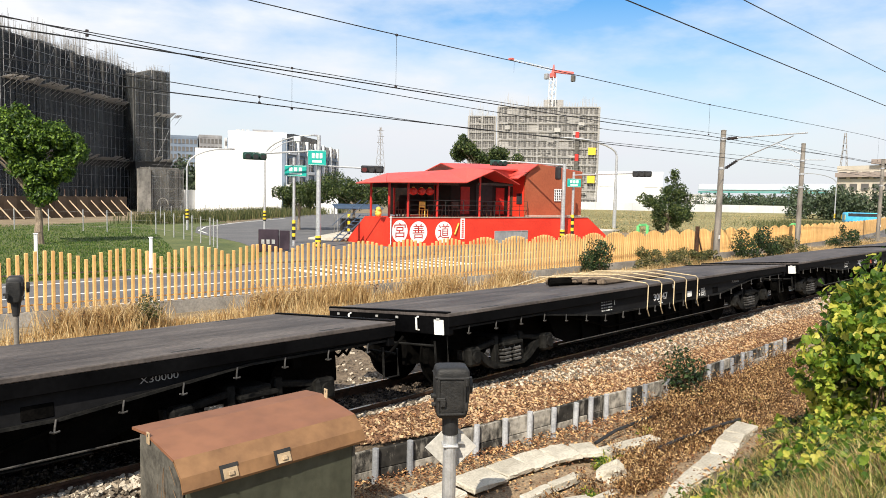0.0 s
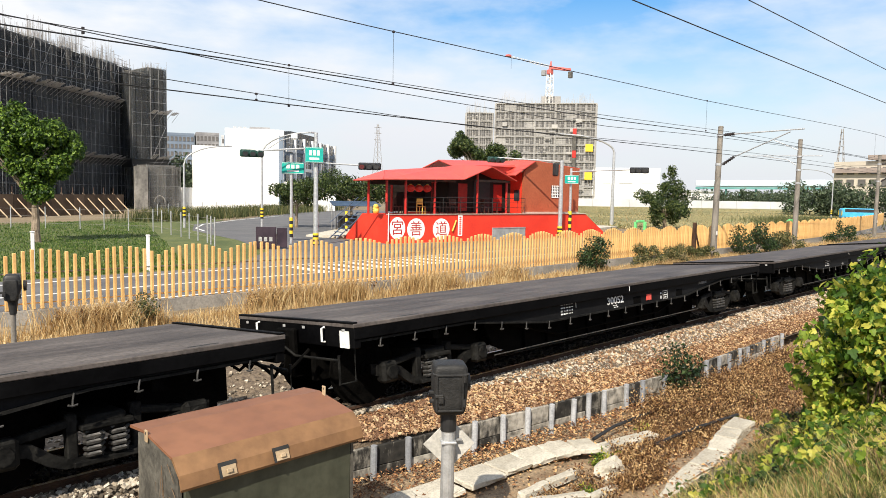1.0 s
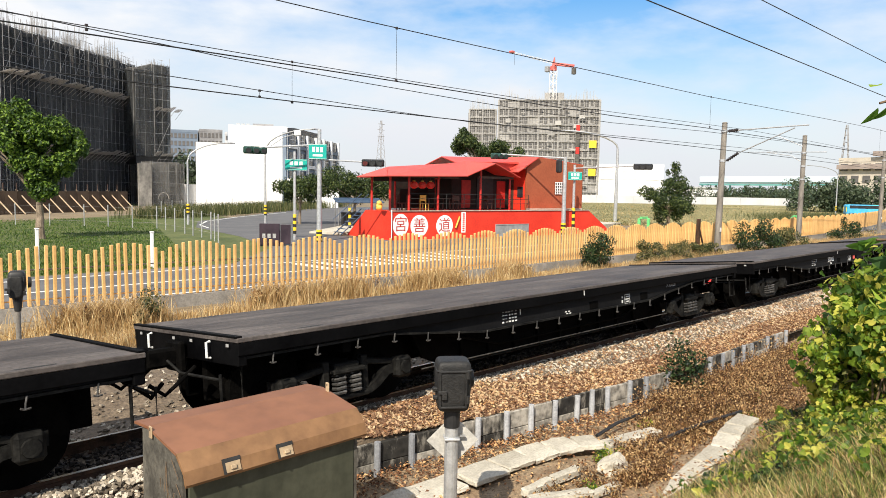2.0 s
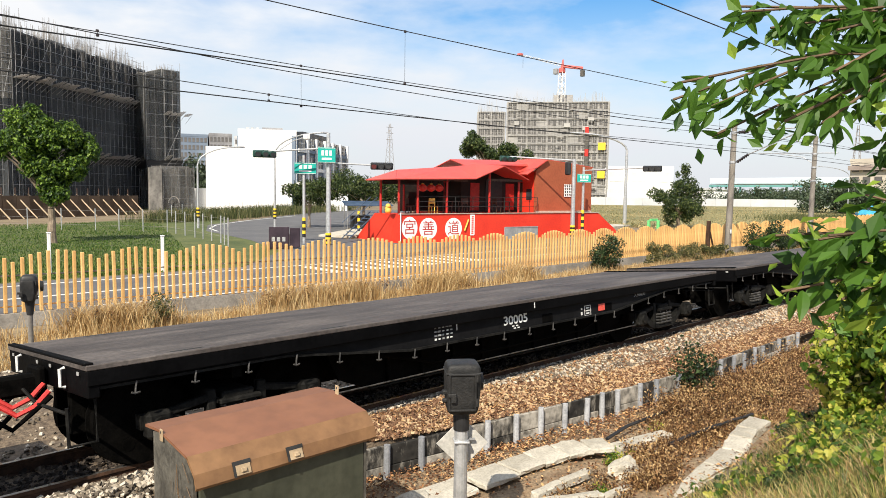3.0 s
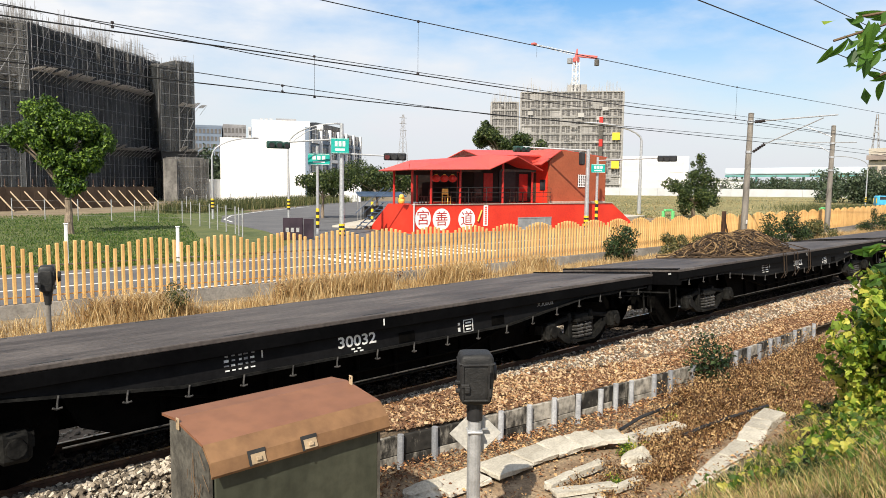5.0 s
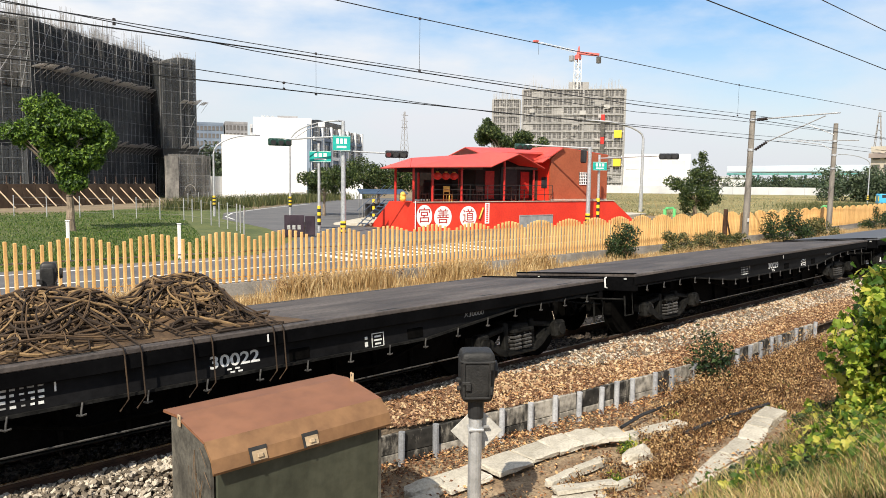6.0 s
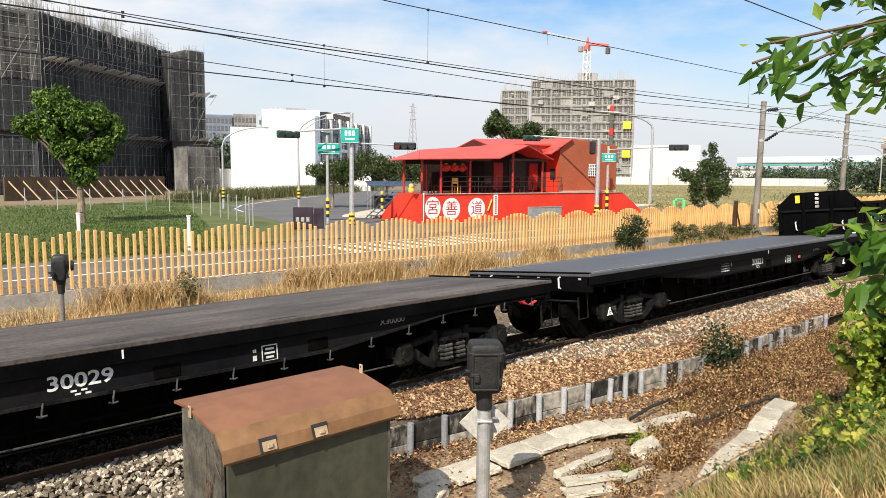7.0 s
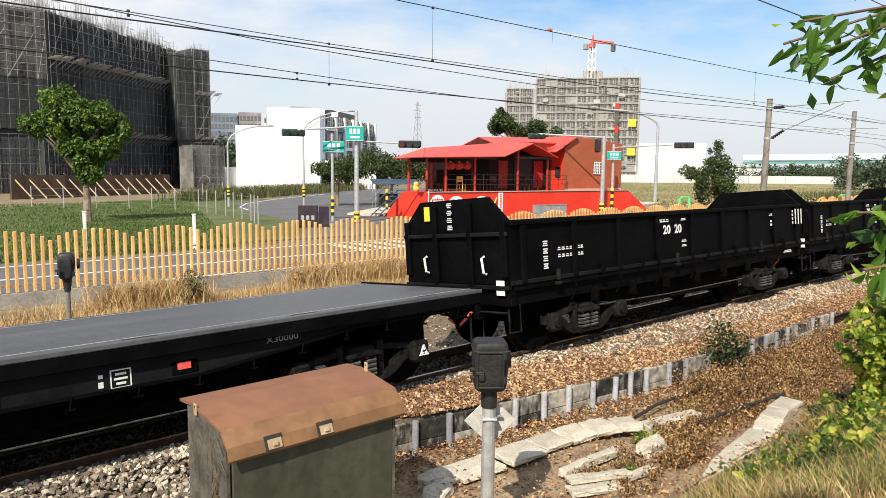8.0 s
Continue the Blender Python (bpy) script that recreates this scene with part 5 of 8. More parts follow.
    for x, z, w, h in ((3.70, 1.74, 0.09, 0.06), (3.80, 1.74, 0.09, 0.06), (3.90, 1.74, 0.09, 0.06), (4.42, 1.74, 0.16, 0.04), (4.42, 1.37, 0.16, 0.045), (4.42, 1.29, 0.16, 0.045), (7.95, 1.70, 0.26, 0.05), (7.9, 1.53, 0.08, 0.14), (8.65, 0.90, 0.40, 0.06)):
        bar(x, z, w, h, y, "stencil_bar", 2)
    for k in range(3):
        bar(8.95 + 0.15 * k, 1.62, 0.045, 0.32, -GW - 0.075, "stripe")
    bar(8.80, 1.62, 0.06, 0.32, -GW - 0.075, "stripe", 4)
    # underframe: side girder, drop doors, levers
    for s in (-1, 1):
        part("under_girder", prism(bmesh.new(), [(2.3, 0.80), (2.6, 0.40), (GB - 2.6, 0.40), (GB - 2.3, 0.80)], s * 0.80 - 0.02, s * 0.80 + 0.02), M["iron"], t)
        for k in range(7):
            part("door_lever", path(bmesh.new(), [(1.3 + k * 1.12, s * (GW + 0.03), 1.02), (1.34 + k * 1.12, s * (GW + 0.05), 0.86), (1.28 + k * 1.12, s * (GW - 0.02), 0.70)], 0.016, 5), M["iron"], t)
            part("door_bracket", boxes(((1.85 + k * 1.0, s * (GW - 0.02), 0.72), (0.10, 0.10, 0.22), 0.015)), M["iron"], t)
    part("brake_pipe", path(bmesh.new(), [(1.55, -1.02, 0.56), (3.9, -1.02, 0.50), (6.9, -1.02, 0.50)], 0.010, 5), M["hook"], t)
    for yy in (-0.22, 0.22):
        part("centre_sill", boxes(((GB / 2, yy, 0.72), (GB - 0.3, 0.10, 0.40), 0.01)), M["iron"], t)
    part("air_tank", rod(bmesh.new(), (4.6, -0.65, 0.55), (5.9, -0.65, 0.55), 0.19, 0.19, 14), M["iron"], t)
    part("brake_rod", path(bmesh.new(), [(3.0, -0.9, 0.42), (6.4, -0.9, 0.42)], 0.02, 6), M["iron"], t)
    bogie(t, 1.70)
    bogie(t, GB - 1.70)
    return t


WAGONS = []


def build_train():
    worn, fresh, gon = flat_wagon(False), flat_wagon(True), gondola()
    numbers = {-1: "", 0: "30047", 1: "30052", 2: "", 3: "30005", 4: "30031", 5: "30032", 6: "30022", 7: "30029"}
    for k in range(-1, 8):
        w = worn if k == -1 else copy_thing(worn, Matrix.Identity(4))
        WAGONS.append((k, w))
    WAGONS.append((8, fresh))
    for k in (9.0, 9.8, 10.6):
        WAGONS.append((k, gon if k == 9 else copy_thing(gon, Matrix.Identity(4))))
    for k, w in WAGONS:
        if k < 8:
            dress(w, numbers[k], {0: 6.61, 1: 6.59, 3: 7.57}.get(k), placard=k in (0, 1), card="white" if k == 0 else "red_tag", bars={0: -0.40, 4: -0.36, 6: -0.40}.get(k, 0.0))
    dress(fresh, "30021", 7.74, True)


build_train()


def tied_load():
    """Timber bundle roped to the deck."""
    t = thing("timber_load", "long brown timber bundle roped to the wagon deck", "load")
    for k in range(7):
        bm = bmesh.new()
        box(bm, (R.uniform(-0.15, 0.15), -0.45 + 0.17 * k, 0.06 + 0.03 * (k % 2)), (2.3, 0.15, 0.10), 0.02)
        part("plank", bm, M["tarp"], t)
    part("roll", rod(bmesh.new(), (-1.5, 0.35, 0.08), (-1.1, 0.10, 0.08), 0.08, 0.07, 10), M["iron"], t)
    for k in range(5):
        x = -1.15 + k * 0.47
        pts = [(x - 0.4, 1.2, 0.0), (x - 0.25, 0.65, 0.17), (x + 0.05, -0.55, 0.16), (x + 0.25, -1.262, 0.03), (x + 0.30, -1.275, -0.02), (x + 0.22, -1.275, -0.42), (x + 0.34, -1.24, -0.55)]
        part("rope", path(bmesh.new(), pts, 0.010, 6), M["rope"], t, "pale straw rope")
    return t


def rope_heap():
    """Two mounds of thick tangled rope on the deck."""
    t = thing("rope_heap", "two brown mounds of thick tangled rope on the deck", "load")
    r = random.Random(11)

    def top(x, y):
        a = 0.45 * math.exp(-((x + 0.85) / 0.95) ** 4 - (y / 0.75) ** 2)
        b = 0.48 * math.exp(-((x - 0.85) / 0.75) ** 4 - (y / 0.70) ** 2)
        return max(a, b, 0.30 * math.exp(-((x - 0.1) / 1.2) ** 2 - (y / 0.7) ** 2))
    bm = bmesh.new()
    for k in range(760):
        cx = r.choice((-1.5, -0.9, -0.5, 0.4, 0.9, 1.2)) + r.gauss(0, 0.25)
        cy, ra, rb = r.gauss(0, 0.38), r.uniform(0.15, 0.55), r.uniform(0.06, 0.22)
        a0, a1, tw, lift = r.uniform(0, 6.28), r.uniform(2.5, 6.5), r.gauss(0.15, 0.7), r.uniform(-0.10, 0.05)
        pts = []
        for i in range(12):
            a = a0 + a1 * i / 11
            u, v = ra * math.cos(a), rb * math.sin(a)
            x, y = cx + u * math.cos(tw) - v * math.sin(tw), cy + u * math.sin(tw) + v * math.cos(tw)
            y = max(-1.15, min(1.15, y))
            pts.append((x, y, max(0.022, top(x, y) + lift + 0.03 * math.sin(a * 2 + k))))
        path(bm, pts, r.uniform(0.009, 0.016), 5)
    tagged(part("rope_coil", bm, M["scrap"], t), kind="stuff")
    xs, ys = [-2.2 + 0.1 * i for i in range(45)], [-1.1 + 0.1 * i for i in range(23)]
    V = [(x, y, max(0.004, top(x, y) - 0.06)) for y in ys for x in xs]
    n = len(xs)
    raw("mound", V, [(j * n + i, j * n + i + 1, (j + 1) * n + i + 1, (j + 1) * n + i) for j in range(len(ys) - 1) for i in range(n - 1)], M["scrap"], t)
    for x in (-0.55, -0.35, 0.30, 0.55, 1.45, 1.60):
        pts = [(x - 0.5, 0.2, top(x - 0.5, 0.2) + 0.02), (x - 0.25, -0.5, top(x - 0.25, -0.5) + 0.03), (x, -1.262, 0.02), (x + 0.01, -1.272, -0.05), (x + 0.03, -1.262, -0.42), (x - 0.06, -1.22, -0.52)]
        part("lashing", path(bmesh.new(), pts, 0.009, 6), M["scrap"], t, "frayed brown lashing rope")
    t.scale = (0.70, 1.0, 1.0)
    return t


LOADS = [(0, tied_load(), 5.75), (6, rope_heap(), 4.85)]


def motions():
    for k, w in WAGONS:
        walk(w, [(t, pose(HEAD + PITCH * k - SPEED * t - (0.14 if k > 8 else 0.0), TY, 0, -CANT)) for t in (0, 2, 4, 6, 8)])
    for k, ob, dx in LOADS:
        walk(ob, [(t, pose(HEAD + PITCH * k + dx - SPEED * t, TY, 0, -CANT) @ pose(0, 0, 1.078)) for t in (0, 2, 4, 6, 8)])
    sway()


# ---- temple ----
def skin(bm, pts, thick):
    """A flat sheet through pts, given thickness."""
    f = bm.faces.new([bm.verts.new(p) for p in pts])
    n = f.normal if f.normal.length else Vector((0, 0, 1))
    f.normal_update()
    n = f.normal.copy()
    g = bmesh.ops.extrude_face_region(bm, geom=[f])
    for v in g["geom"]:
        if isinstance(v, bmesh.types.BMVert):
            v.co -= n * thick
    return bm


def temple():
    t = thing("temple", "red roadside temple on a flared red terrace with open porch", "temple", pose(26.98, 31.39, FAR_Z, 0, 0, -8.16))
    H = 1.70
    bm = bmesh.new()
    lo = [(0, 0), (19.8, 0.0), (19.8, 6.0), (8, 6.0), (0, 5.4)]
    hi = [(0, 0), (17.0, 0), (17.0, 4.0), (8, 4.0), (0, 2.9)]
    a = [bm.verts.new((x, y, -0.1)) for x, y in lo]
    b = [bm.verts.new((x, y, H)) for x, y in hi]
    for i in range(5):
        j = (i + 1) % 5
        bm.faces.new((a[i], a[j], b[j], b[i]))
    bm.faces.new(b)
    bmesh.ops.recalc_face_normals(bm, faces=bm.faces)
    part("terrace", bm, M["red_wall"], t, "bright red rendered terrace wall")
    part("rear_floor", boxes(((11.3, 4.3, 0.8), (12.8, 2.9, 1.79))), M["red_wall"], t)
    part("terrace_edge", boxes(((8.5, 0.02, H + 0.02), (17.1, 0.16, 0.05), 0.01)), M["slab"], t, "pale coping")
    # main building
    out = [(12.2, H), (17.9, H), (17.9, 5.02), (13.2, 5.42), (12.2, 4.60)]
    part("front_wall", prism(bmesh.new(), out, 1.5, 1.68), M["brown_wall"], t, "brown red gable wall")
    part("side_wall", boxes(((12.27, 4.6, 3.15), (0.14, 5.9, 2.9))), M["red_wall"], t)
    part("side_wall", boxes(((17.83, 4.6, 3.3), (0.14, 5.9, 3.3))), M["brown_wall"], t)
    part("rear_wall", boxes(((15.05, 7.6, 3.1), (5.6, 0.16, 2.8))), M["brown_wall"], t)
    part("wall_base", boxes(((15.05, 1.48, H + 0.06), (5.75, 0.04, 0.10))), M["slab"], t, "pale plinth strip")
    bm = bmesh.new()
    skin(bm, [(13.2, 1.25, 5.50), (11.1, 1.25, 4.35), (11.1, 7.9, 4.35), (13.2, 7.9, 5.50)], -0.07)
    skin(bm, [(13.2, 1.50, 5.46), (18.0, 1.50, 5.05), (18.0, 7.9, 5.05), (13.2, 7.9, 5.46)], 0.04)
    part("roof", bm, M["roof_red"], t, "red sheet roof")
    hall = bmesh.new()
    skin(hall, [(7.3, 5.0, 5.34), (13.2, 5.0, 5.48), (13.2, 2.3, 5.0), (6.7, 2.6, 4.86)], -0.05)
    skin(hall, [(7.3, 5.0, 5.34), (13.2, 5.0, 5.48), (13.2, 8.2, 4.3), (6.7, 8.2, 4.2)], 0.05)
    part("hall_roof", hall, M["roof_red"], t, "red sheet roof of the rear hall")
    part("hall_wall", boxes(((9.6, 3.4, 3.15), (5.2, 0.10, 2.9)), ((7.0, 5.4, 3.15), (0.10, 4.0, 2.9))), M["interior"], t, "dark timber hall front")
    part("hall_doorway", boxes(((9.9, 3.33, 2.85), (1.5, 0.06, 2.2))), M["sig_black"], t)
    for x in (8.2, 11.4):
        part("hall_panel", boxes(((x, 3.33, 2.75), (0.8, 0.05, 1.9), 0.01)), M["red_post"], t)
    win = part("window", boxes(((15.4, 1.49, 3.27), (0.85, 0.05, 0.90), 0.01)), M["dark_glass"], t)
    for k in range(5):
        part("bar", boxes(((15.03 + k * 0.185, 1.45, 3.27), (0.045, 0.03, 0.90))), M["white_paint"], win)
    for k in range(5):
        part("bar", boxes(((15.4, 1.445, 2.86 + k * 0.205), (0.85, 0.03, 0.045))), M["white_paint"], win)
    part("door", boxes(((12.19, 3.4, 2.75), (0.04, 1.1, 2.1), 0.01)), M["dark_wood"], t)
    part("side_window", boxes(((12.18, 2.15, 2.95), (0.05, 0.55, 0.75), 0.01)), M["dark_glass"], t)
    # porch
    bm = bmesh.new()
    E, RZ = 3.78, 4.80
    skin(bm, [(-0.6, -0.45, E - 0.06), (5.3, -0.45, E + 0.08), (6.0, 2.6, RZ - 0.10), (1.4, 2.6, RZ - 0.46)], -0.05)
    skin(bm, [(-0.6, -0.45, E - 0.06), (1.4, 2.6, RZ - 0.46), (-0.6, 3.0, E - 0.10)], -0.05)
    skin(bm, [(1.4, 2.6, RZ - 0.46), (6.0, 2.6, RZ - 0.10), (12.4, 2.6, RZ + 0.25), (12.4, 5.8, E), (4.0, 5.6, E - 0.12), (-0.6, 3.0, E - 0.10)], -0.05)
    skin(bm, [(5.3, -0.45, E + 0.08), (7.6, -0.45, 4.72), (7.6, 2.6, RZ + 0.12), (6.0, 2.6, RZ - 0.10)], -0.05)
    skin(bm, [(7.6, -0.45, 4.72), (10.0, -0.2, E + 0.10), (10.2, 2.6, 4.1), (7.6, 2.6, RZ + 0.12)], -0.05)
    skin(bm, [(7.6, 2.6, RZ + 0.12), (10.2, 2.6, 4.1), (12.4, 2.6, 4.5), (12.4, 2.6, RZ + 0.25)], -0.05)
    part("porch_roof", bm, M["roof_red"], t, "red sheet porch roof with a small front gable")
    for x, y, z in ((0.15, 2.45, 3.74), (0.1, 0.3, 3.78), (1.44, 0.3, 3.82), (3.6, 0.3, 3.88), (7.0, 0.3, 4.45), (9.7, 0.5, 3.9), (3.6, 5.2, 3.9), (7.0, 5.2, 4.0)):
        part("porch_post", rod(bmesh.new(), (x, y, H), (x, y, z), 0.075, 0.075, 10), M["red_post"], t, "dark red round post")
    part("rear_screen", boxes(((8.0, 6.1, 2.7), (8.3, 0.08, 2.0))), M["interior"], t, "dark timber screen behind the porch")
    part("beam", boxes(((2.6, 0.3, 3.78), (5.2, 0.10, 0.14)), ((8.3, 0.3, 3.86), (3.0, 0.10, 0.14))), M["dark_wood"], t)
    part("valance", boxes(((2.0, 1.6, 3.62), (4.5, 0.06, 0.30))), M["interior"], t)
    for k, zz in enumerate((0.45, 0.75, 1.05)):
        part("guard_rail", path(bmesh.new(), [(1.44, 0.22, H + zz), (4.2, 0.22, H + zz), (7.0, 0.22, H + zz), (9.7, 0.35, H + zz), (12.1, 1.2, H + zz)], 0.016, 6), M["dark_band"], t)
    for x, y in ((4.2, 0.22), (5.6, 0.22), (8.3, 0.28), (11.0, 0.8), (12.1, 1.2)):
        part("guard_post", rod(bmesh.new(), (x, y, H), (x, y, H + 1.07), 0.020, 0.020, 6), M["dark_band"], t)
    part("steel_door", boxes(((9.55, -0.02, 0.25), (2.95, 0.06, 1.15), 0.01), ((9.1, -0.06, 0.25), (0.05, 0.03, 1.1)), ((10.4, -0.06, 0.25), (0.05, 0.03, 1.1)), ((9.55, -0.06, 0.80), (2.95, 0.03, 0.06))), M["grey_door"], t, "grey steel double door")
    for u, ch, z in ((0.68, "宮", 0.90), (2.02, "善", 0.82), (3.92, "道", 0.80)):
        w = 0.55 if u < 1 else 0.64
        bm = rod(bmesh.new(), (0, 0, 0), (0, -0.012, 0), 1.0, 1.0, 40)
        for v in bm.verts:
            v.co.x, v.co.z = v.co.x * w + u, v.co.z * 0.66 + z
        disc = part("sign_disc", bm, M["white_paint"], t, "white round sign")
        letters("character", ch, 0.95, M["red_post"], disc, pose(u, -0.016, z - 0.02, 90), "red painted character")
    part("banner", boxes(((5.4, -0.01, 1.0), (0.34, 0.02, 1.30))), M["white_paint"], t, "narrow white banner")
    for k in range(9):
        part("banner_bar", boxes(((5.4, -0.025, 1.52 - 0.13 * k), (0.16, 0.01, 0.08))), M["red_wall"], t)
    bm = bmesh.new()
    rod(bm, (4.75, -0.06, 0.65), (5.05, -0.06, 1.35), 0.05, 0.05, 8)
    part("yellow_tube", bm, M["gold"], t, "short yellow tube")
    part("drain_pipe", rod(bmesh.new(), (0.0, -0.08, -0.1), (0.0, -0.08, 1.8), 0.03, 0.03, 8), M["white_paint"], t, "pale pipe with rope")
    return t


TEMPLE = temple()
TM = pose(26.98, 31.39, FAR_Z, 0, 0, -8.16)


def lanterns():
    for k in range(3):
        t = thing("lantern", "round red paper lantern under the porch roof", "lantern", TM @ pose(2.1 + k * 0.62, 0.75, 3.28), "lanterns")
        bm = bmesh.new()
        bmesh.ops.create_uvsphere(bm, u_segments=14, v_segments=8, radius=0.27, matrix=Matrix.Diagonal((1, 1, 0.85, 1)))
        part("shade", bm, M["lantern"], t)
        part("cap", rod(bmesh.new(), (0, 0, 0.2), (0, 0, 0.27), 0.09, 0.09, 10), M["gold"], t)
        part("cord", rod(bmesh.new(), (0, 0, 0.27), (0, 0, 0.48), 0.008, 0.008, 5), M["dark_wood"], t)


lanterns()


def chair(u, v, rz, key, label):
    t = thing("chair", label, "chair", TM @ pose(u, v, 1.70, 0, 0, rz), "porch chairs")
    part("seat", boxes(((0, 0, 0.45), (0.44, 0.44, 0.05), 0.01)), M[key], t)
    part("backrest", boxes(((0, 0.21, 0.78), (0.42, 0.04, 0.36), 0.01)), M[key], t)
    for x in (-0.19, 0.19):
        for y in (-0.19, 0.21):
            part("leg", boxes(((x, y, 0.22 if y < 0 else 0.40), (0.045, 0.045, 0.45 if y < 0 else 0.80))), M[key], t)


chair(3.0, 0.9, 120, "gold", "yellow wooden chair on the temple porch")
for u, v, rz in ((1.6, 1.4, 30), (2.3, 1.9, 200), (4.6, 1.6, 80), (5.6, 1.2, 170), (6.3, 1.9, 20), (8.4, 1.2, 95)):
    chair(u, v, rz, "dark_wood", "dark wooden chair on the temple porch")


def table(u, v):
    t = thing("table", "dark wooden table on the temple porch", "table", TM @ pose(u, v, 1.70), "porch tables")
    part("tabletop", boxes(((0, 0, 0.74), (1.3, 0.8, 0.05), 0.01)), M["dark_wood"], t)
    for x in (-0.58, 0.58):
        for y in (-0.33, 0.33):
            part("leg", boxes(((x, y, 0.36), (0.06, 0.06, 0.72))), M["dark_wood"], t)


table(5.1, 2.2)
table(9.0, 1.6)


def figure():
    bm = bmesh.new()
    for x, z, r in ((0, 0.25, 0.34), (0.0, 0.70, 0.28), (0.22, 0.5, 0.16), (-0.2, 0.45, 0.16)):
        bmesh.ops.create_icosphere(bm, subdivisions=2, radius=r, matrix=Matrix.Translation((x, 0, z)))
    ob = part("statue", bm, M["gold"])
    ob.matrix_world = TM @ pose(0.35, 1.9, 1.72) @ Matrix.Diagonal((0.6, 0.6, 0.6, 1))
    tagged(ob, "small yellow statue on the terrace", "statue")


figure()


# ---- street furniture ----
def banded(t, x, y, z0, z1, r):
    for k in range(6):
        part("band", rod(bmesh.new(), (x, y, z0 + (z1 - z0) * k / 6), (x, y, z0 + (z1 - z0) * (k + 1) / 6), r, r, 10), M["yellow_tag" if k % 2 else "sig_black"], t)


def signal_head(t, c, rz, key, lit):
    m = Matrix.Translation(c) @ pose(0, 0, 0, 0, 0, rz)
    h = part("signal_head", boxes(((0, 0, 0), (1.25, 0.22, 0.40), 0.06, m)), M[key], t, "three-lamp signal housing")
    for k in (-1, 0, 1):
        v = bmesh.new()
        rod(v, m @ Vector((0.40 * k, -0.10, 0.0)), m @ Vector((0.40 * k, -0.34, -0.03)), 0.18, 0.17, 14)
        part("visor", v, M[key], h)
        l = bmesh.new()
        rod(l, m @ Vector((0.40 * k, -0.335, -0.03)), m @ Vector((0.40 * k, -0.352, -0.03)), 0.14, 0.14, 14)
        part("lens", l, M["red_lens" if (k == lit) else "sig_black"], h)


def road_sign(t, c, rz, w, h):
    m = Matrix.Translation(c) @ pose(0, 0, 0, 0, 0, rz)
    s = part("sign", boxes(((0, 0, 0), (w, 0.04, h), 0.01, m)), M["sign_green"], t, "green street sign")
    part("border", boxes(((0, -0.023, h / 2 - 0.03), (w - 0.04, 0.006, 0.02), 0, m), ((0, -0.023, -h / 2 + 0.03), (w - 0.04, 0.006, 0.02), 0, m)), M["white"], s)
    for k in range(3):
        part("writing_bar", boxes(((-w * 0.22 + k * w * 0.22, -0.024, h * 0.14), (w * 0.15, 0.006, h * 0.34), 0, m)), M["white"], s)
    part("writing_bar", boxes(((0, -0.024, -h * 0.24), (w * 0.55, 0.006, h * 0.14), 0, m)), M["white"], s)


def traffic_pole():
    x, y = 22.6, 32.35
    t = thing("traffic_signal_pole", "pale steel pole carrying traffic signals and green street sign", "traffic light", None, "traffic signals")
    part("pole", rod(bmesh.new(), (x, y, FAR_Z), (x, y, 5.78), 0.15, 0.10, 14), M["galv"], t)
    part("arm", path(bmesh.new(), [(x, y, 4.95), (19.5, 34.2, 4.65)], 0.05, 8), M["galv"], t)
    part("arm", path(bmesh.new(), [(x, y, 4.15), (24.9, 30.6, 4.05)], 0.045, 8), M["galv"], t)
    part("camera_arm", path(bmesh.new(), [(20.3, 33.8, 4.7), (21.0, 33.3, 5.3), (21.7, 32.9, 5.55)], 0.025, 6), M["galv"], t)
    part("camera_box", boxes(((21.6, 32.95, 5.52), (0.3, 0.3, 0.3), 0.05)), M["white_paint"], t)
    signal_head(t, (19.7, 34.1, 4.55), -20, "sig_green", 9)
    signal_head(t, (24.9, 30.55, 4.02), -44, "sig_black", -1)
    road_sign(t, (22.35, 32.15, 4.55), -36, 0.95, 0.82)
    banded(t, x, y, FAR_Z, 0.3, 0.165)
    t2 = thing("street_sign_post", "pale steel post with green street sign and banded foot", "street sign")
    part("post", rod(bmesh.new(), (22.1, 34.0, FAR_Z), (22.1, 34.0, 4.6), 0.085, 0.08, 10), M["galv"], t2)
    banded(t2, 22.1, 34.0, 0.0, 1.1, 0.10)
    road_sign(t2, (22.1, 33.85, 3.85), -36, 1.2, 0.62)


traffic_pole()


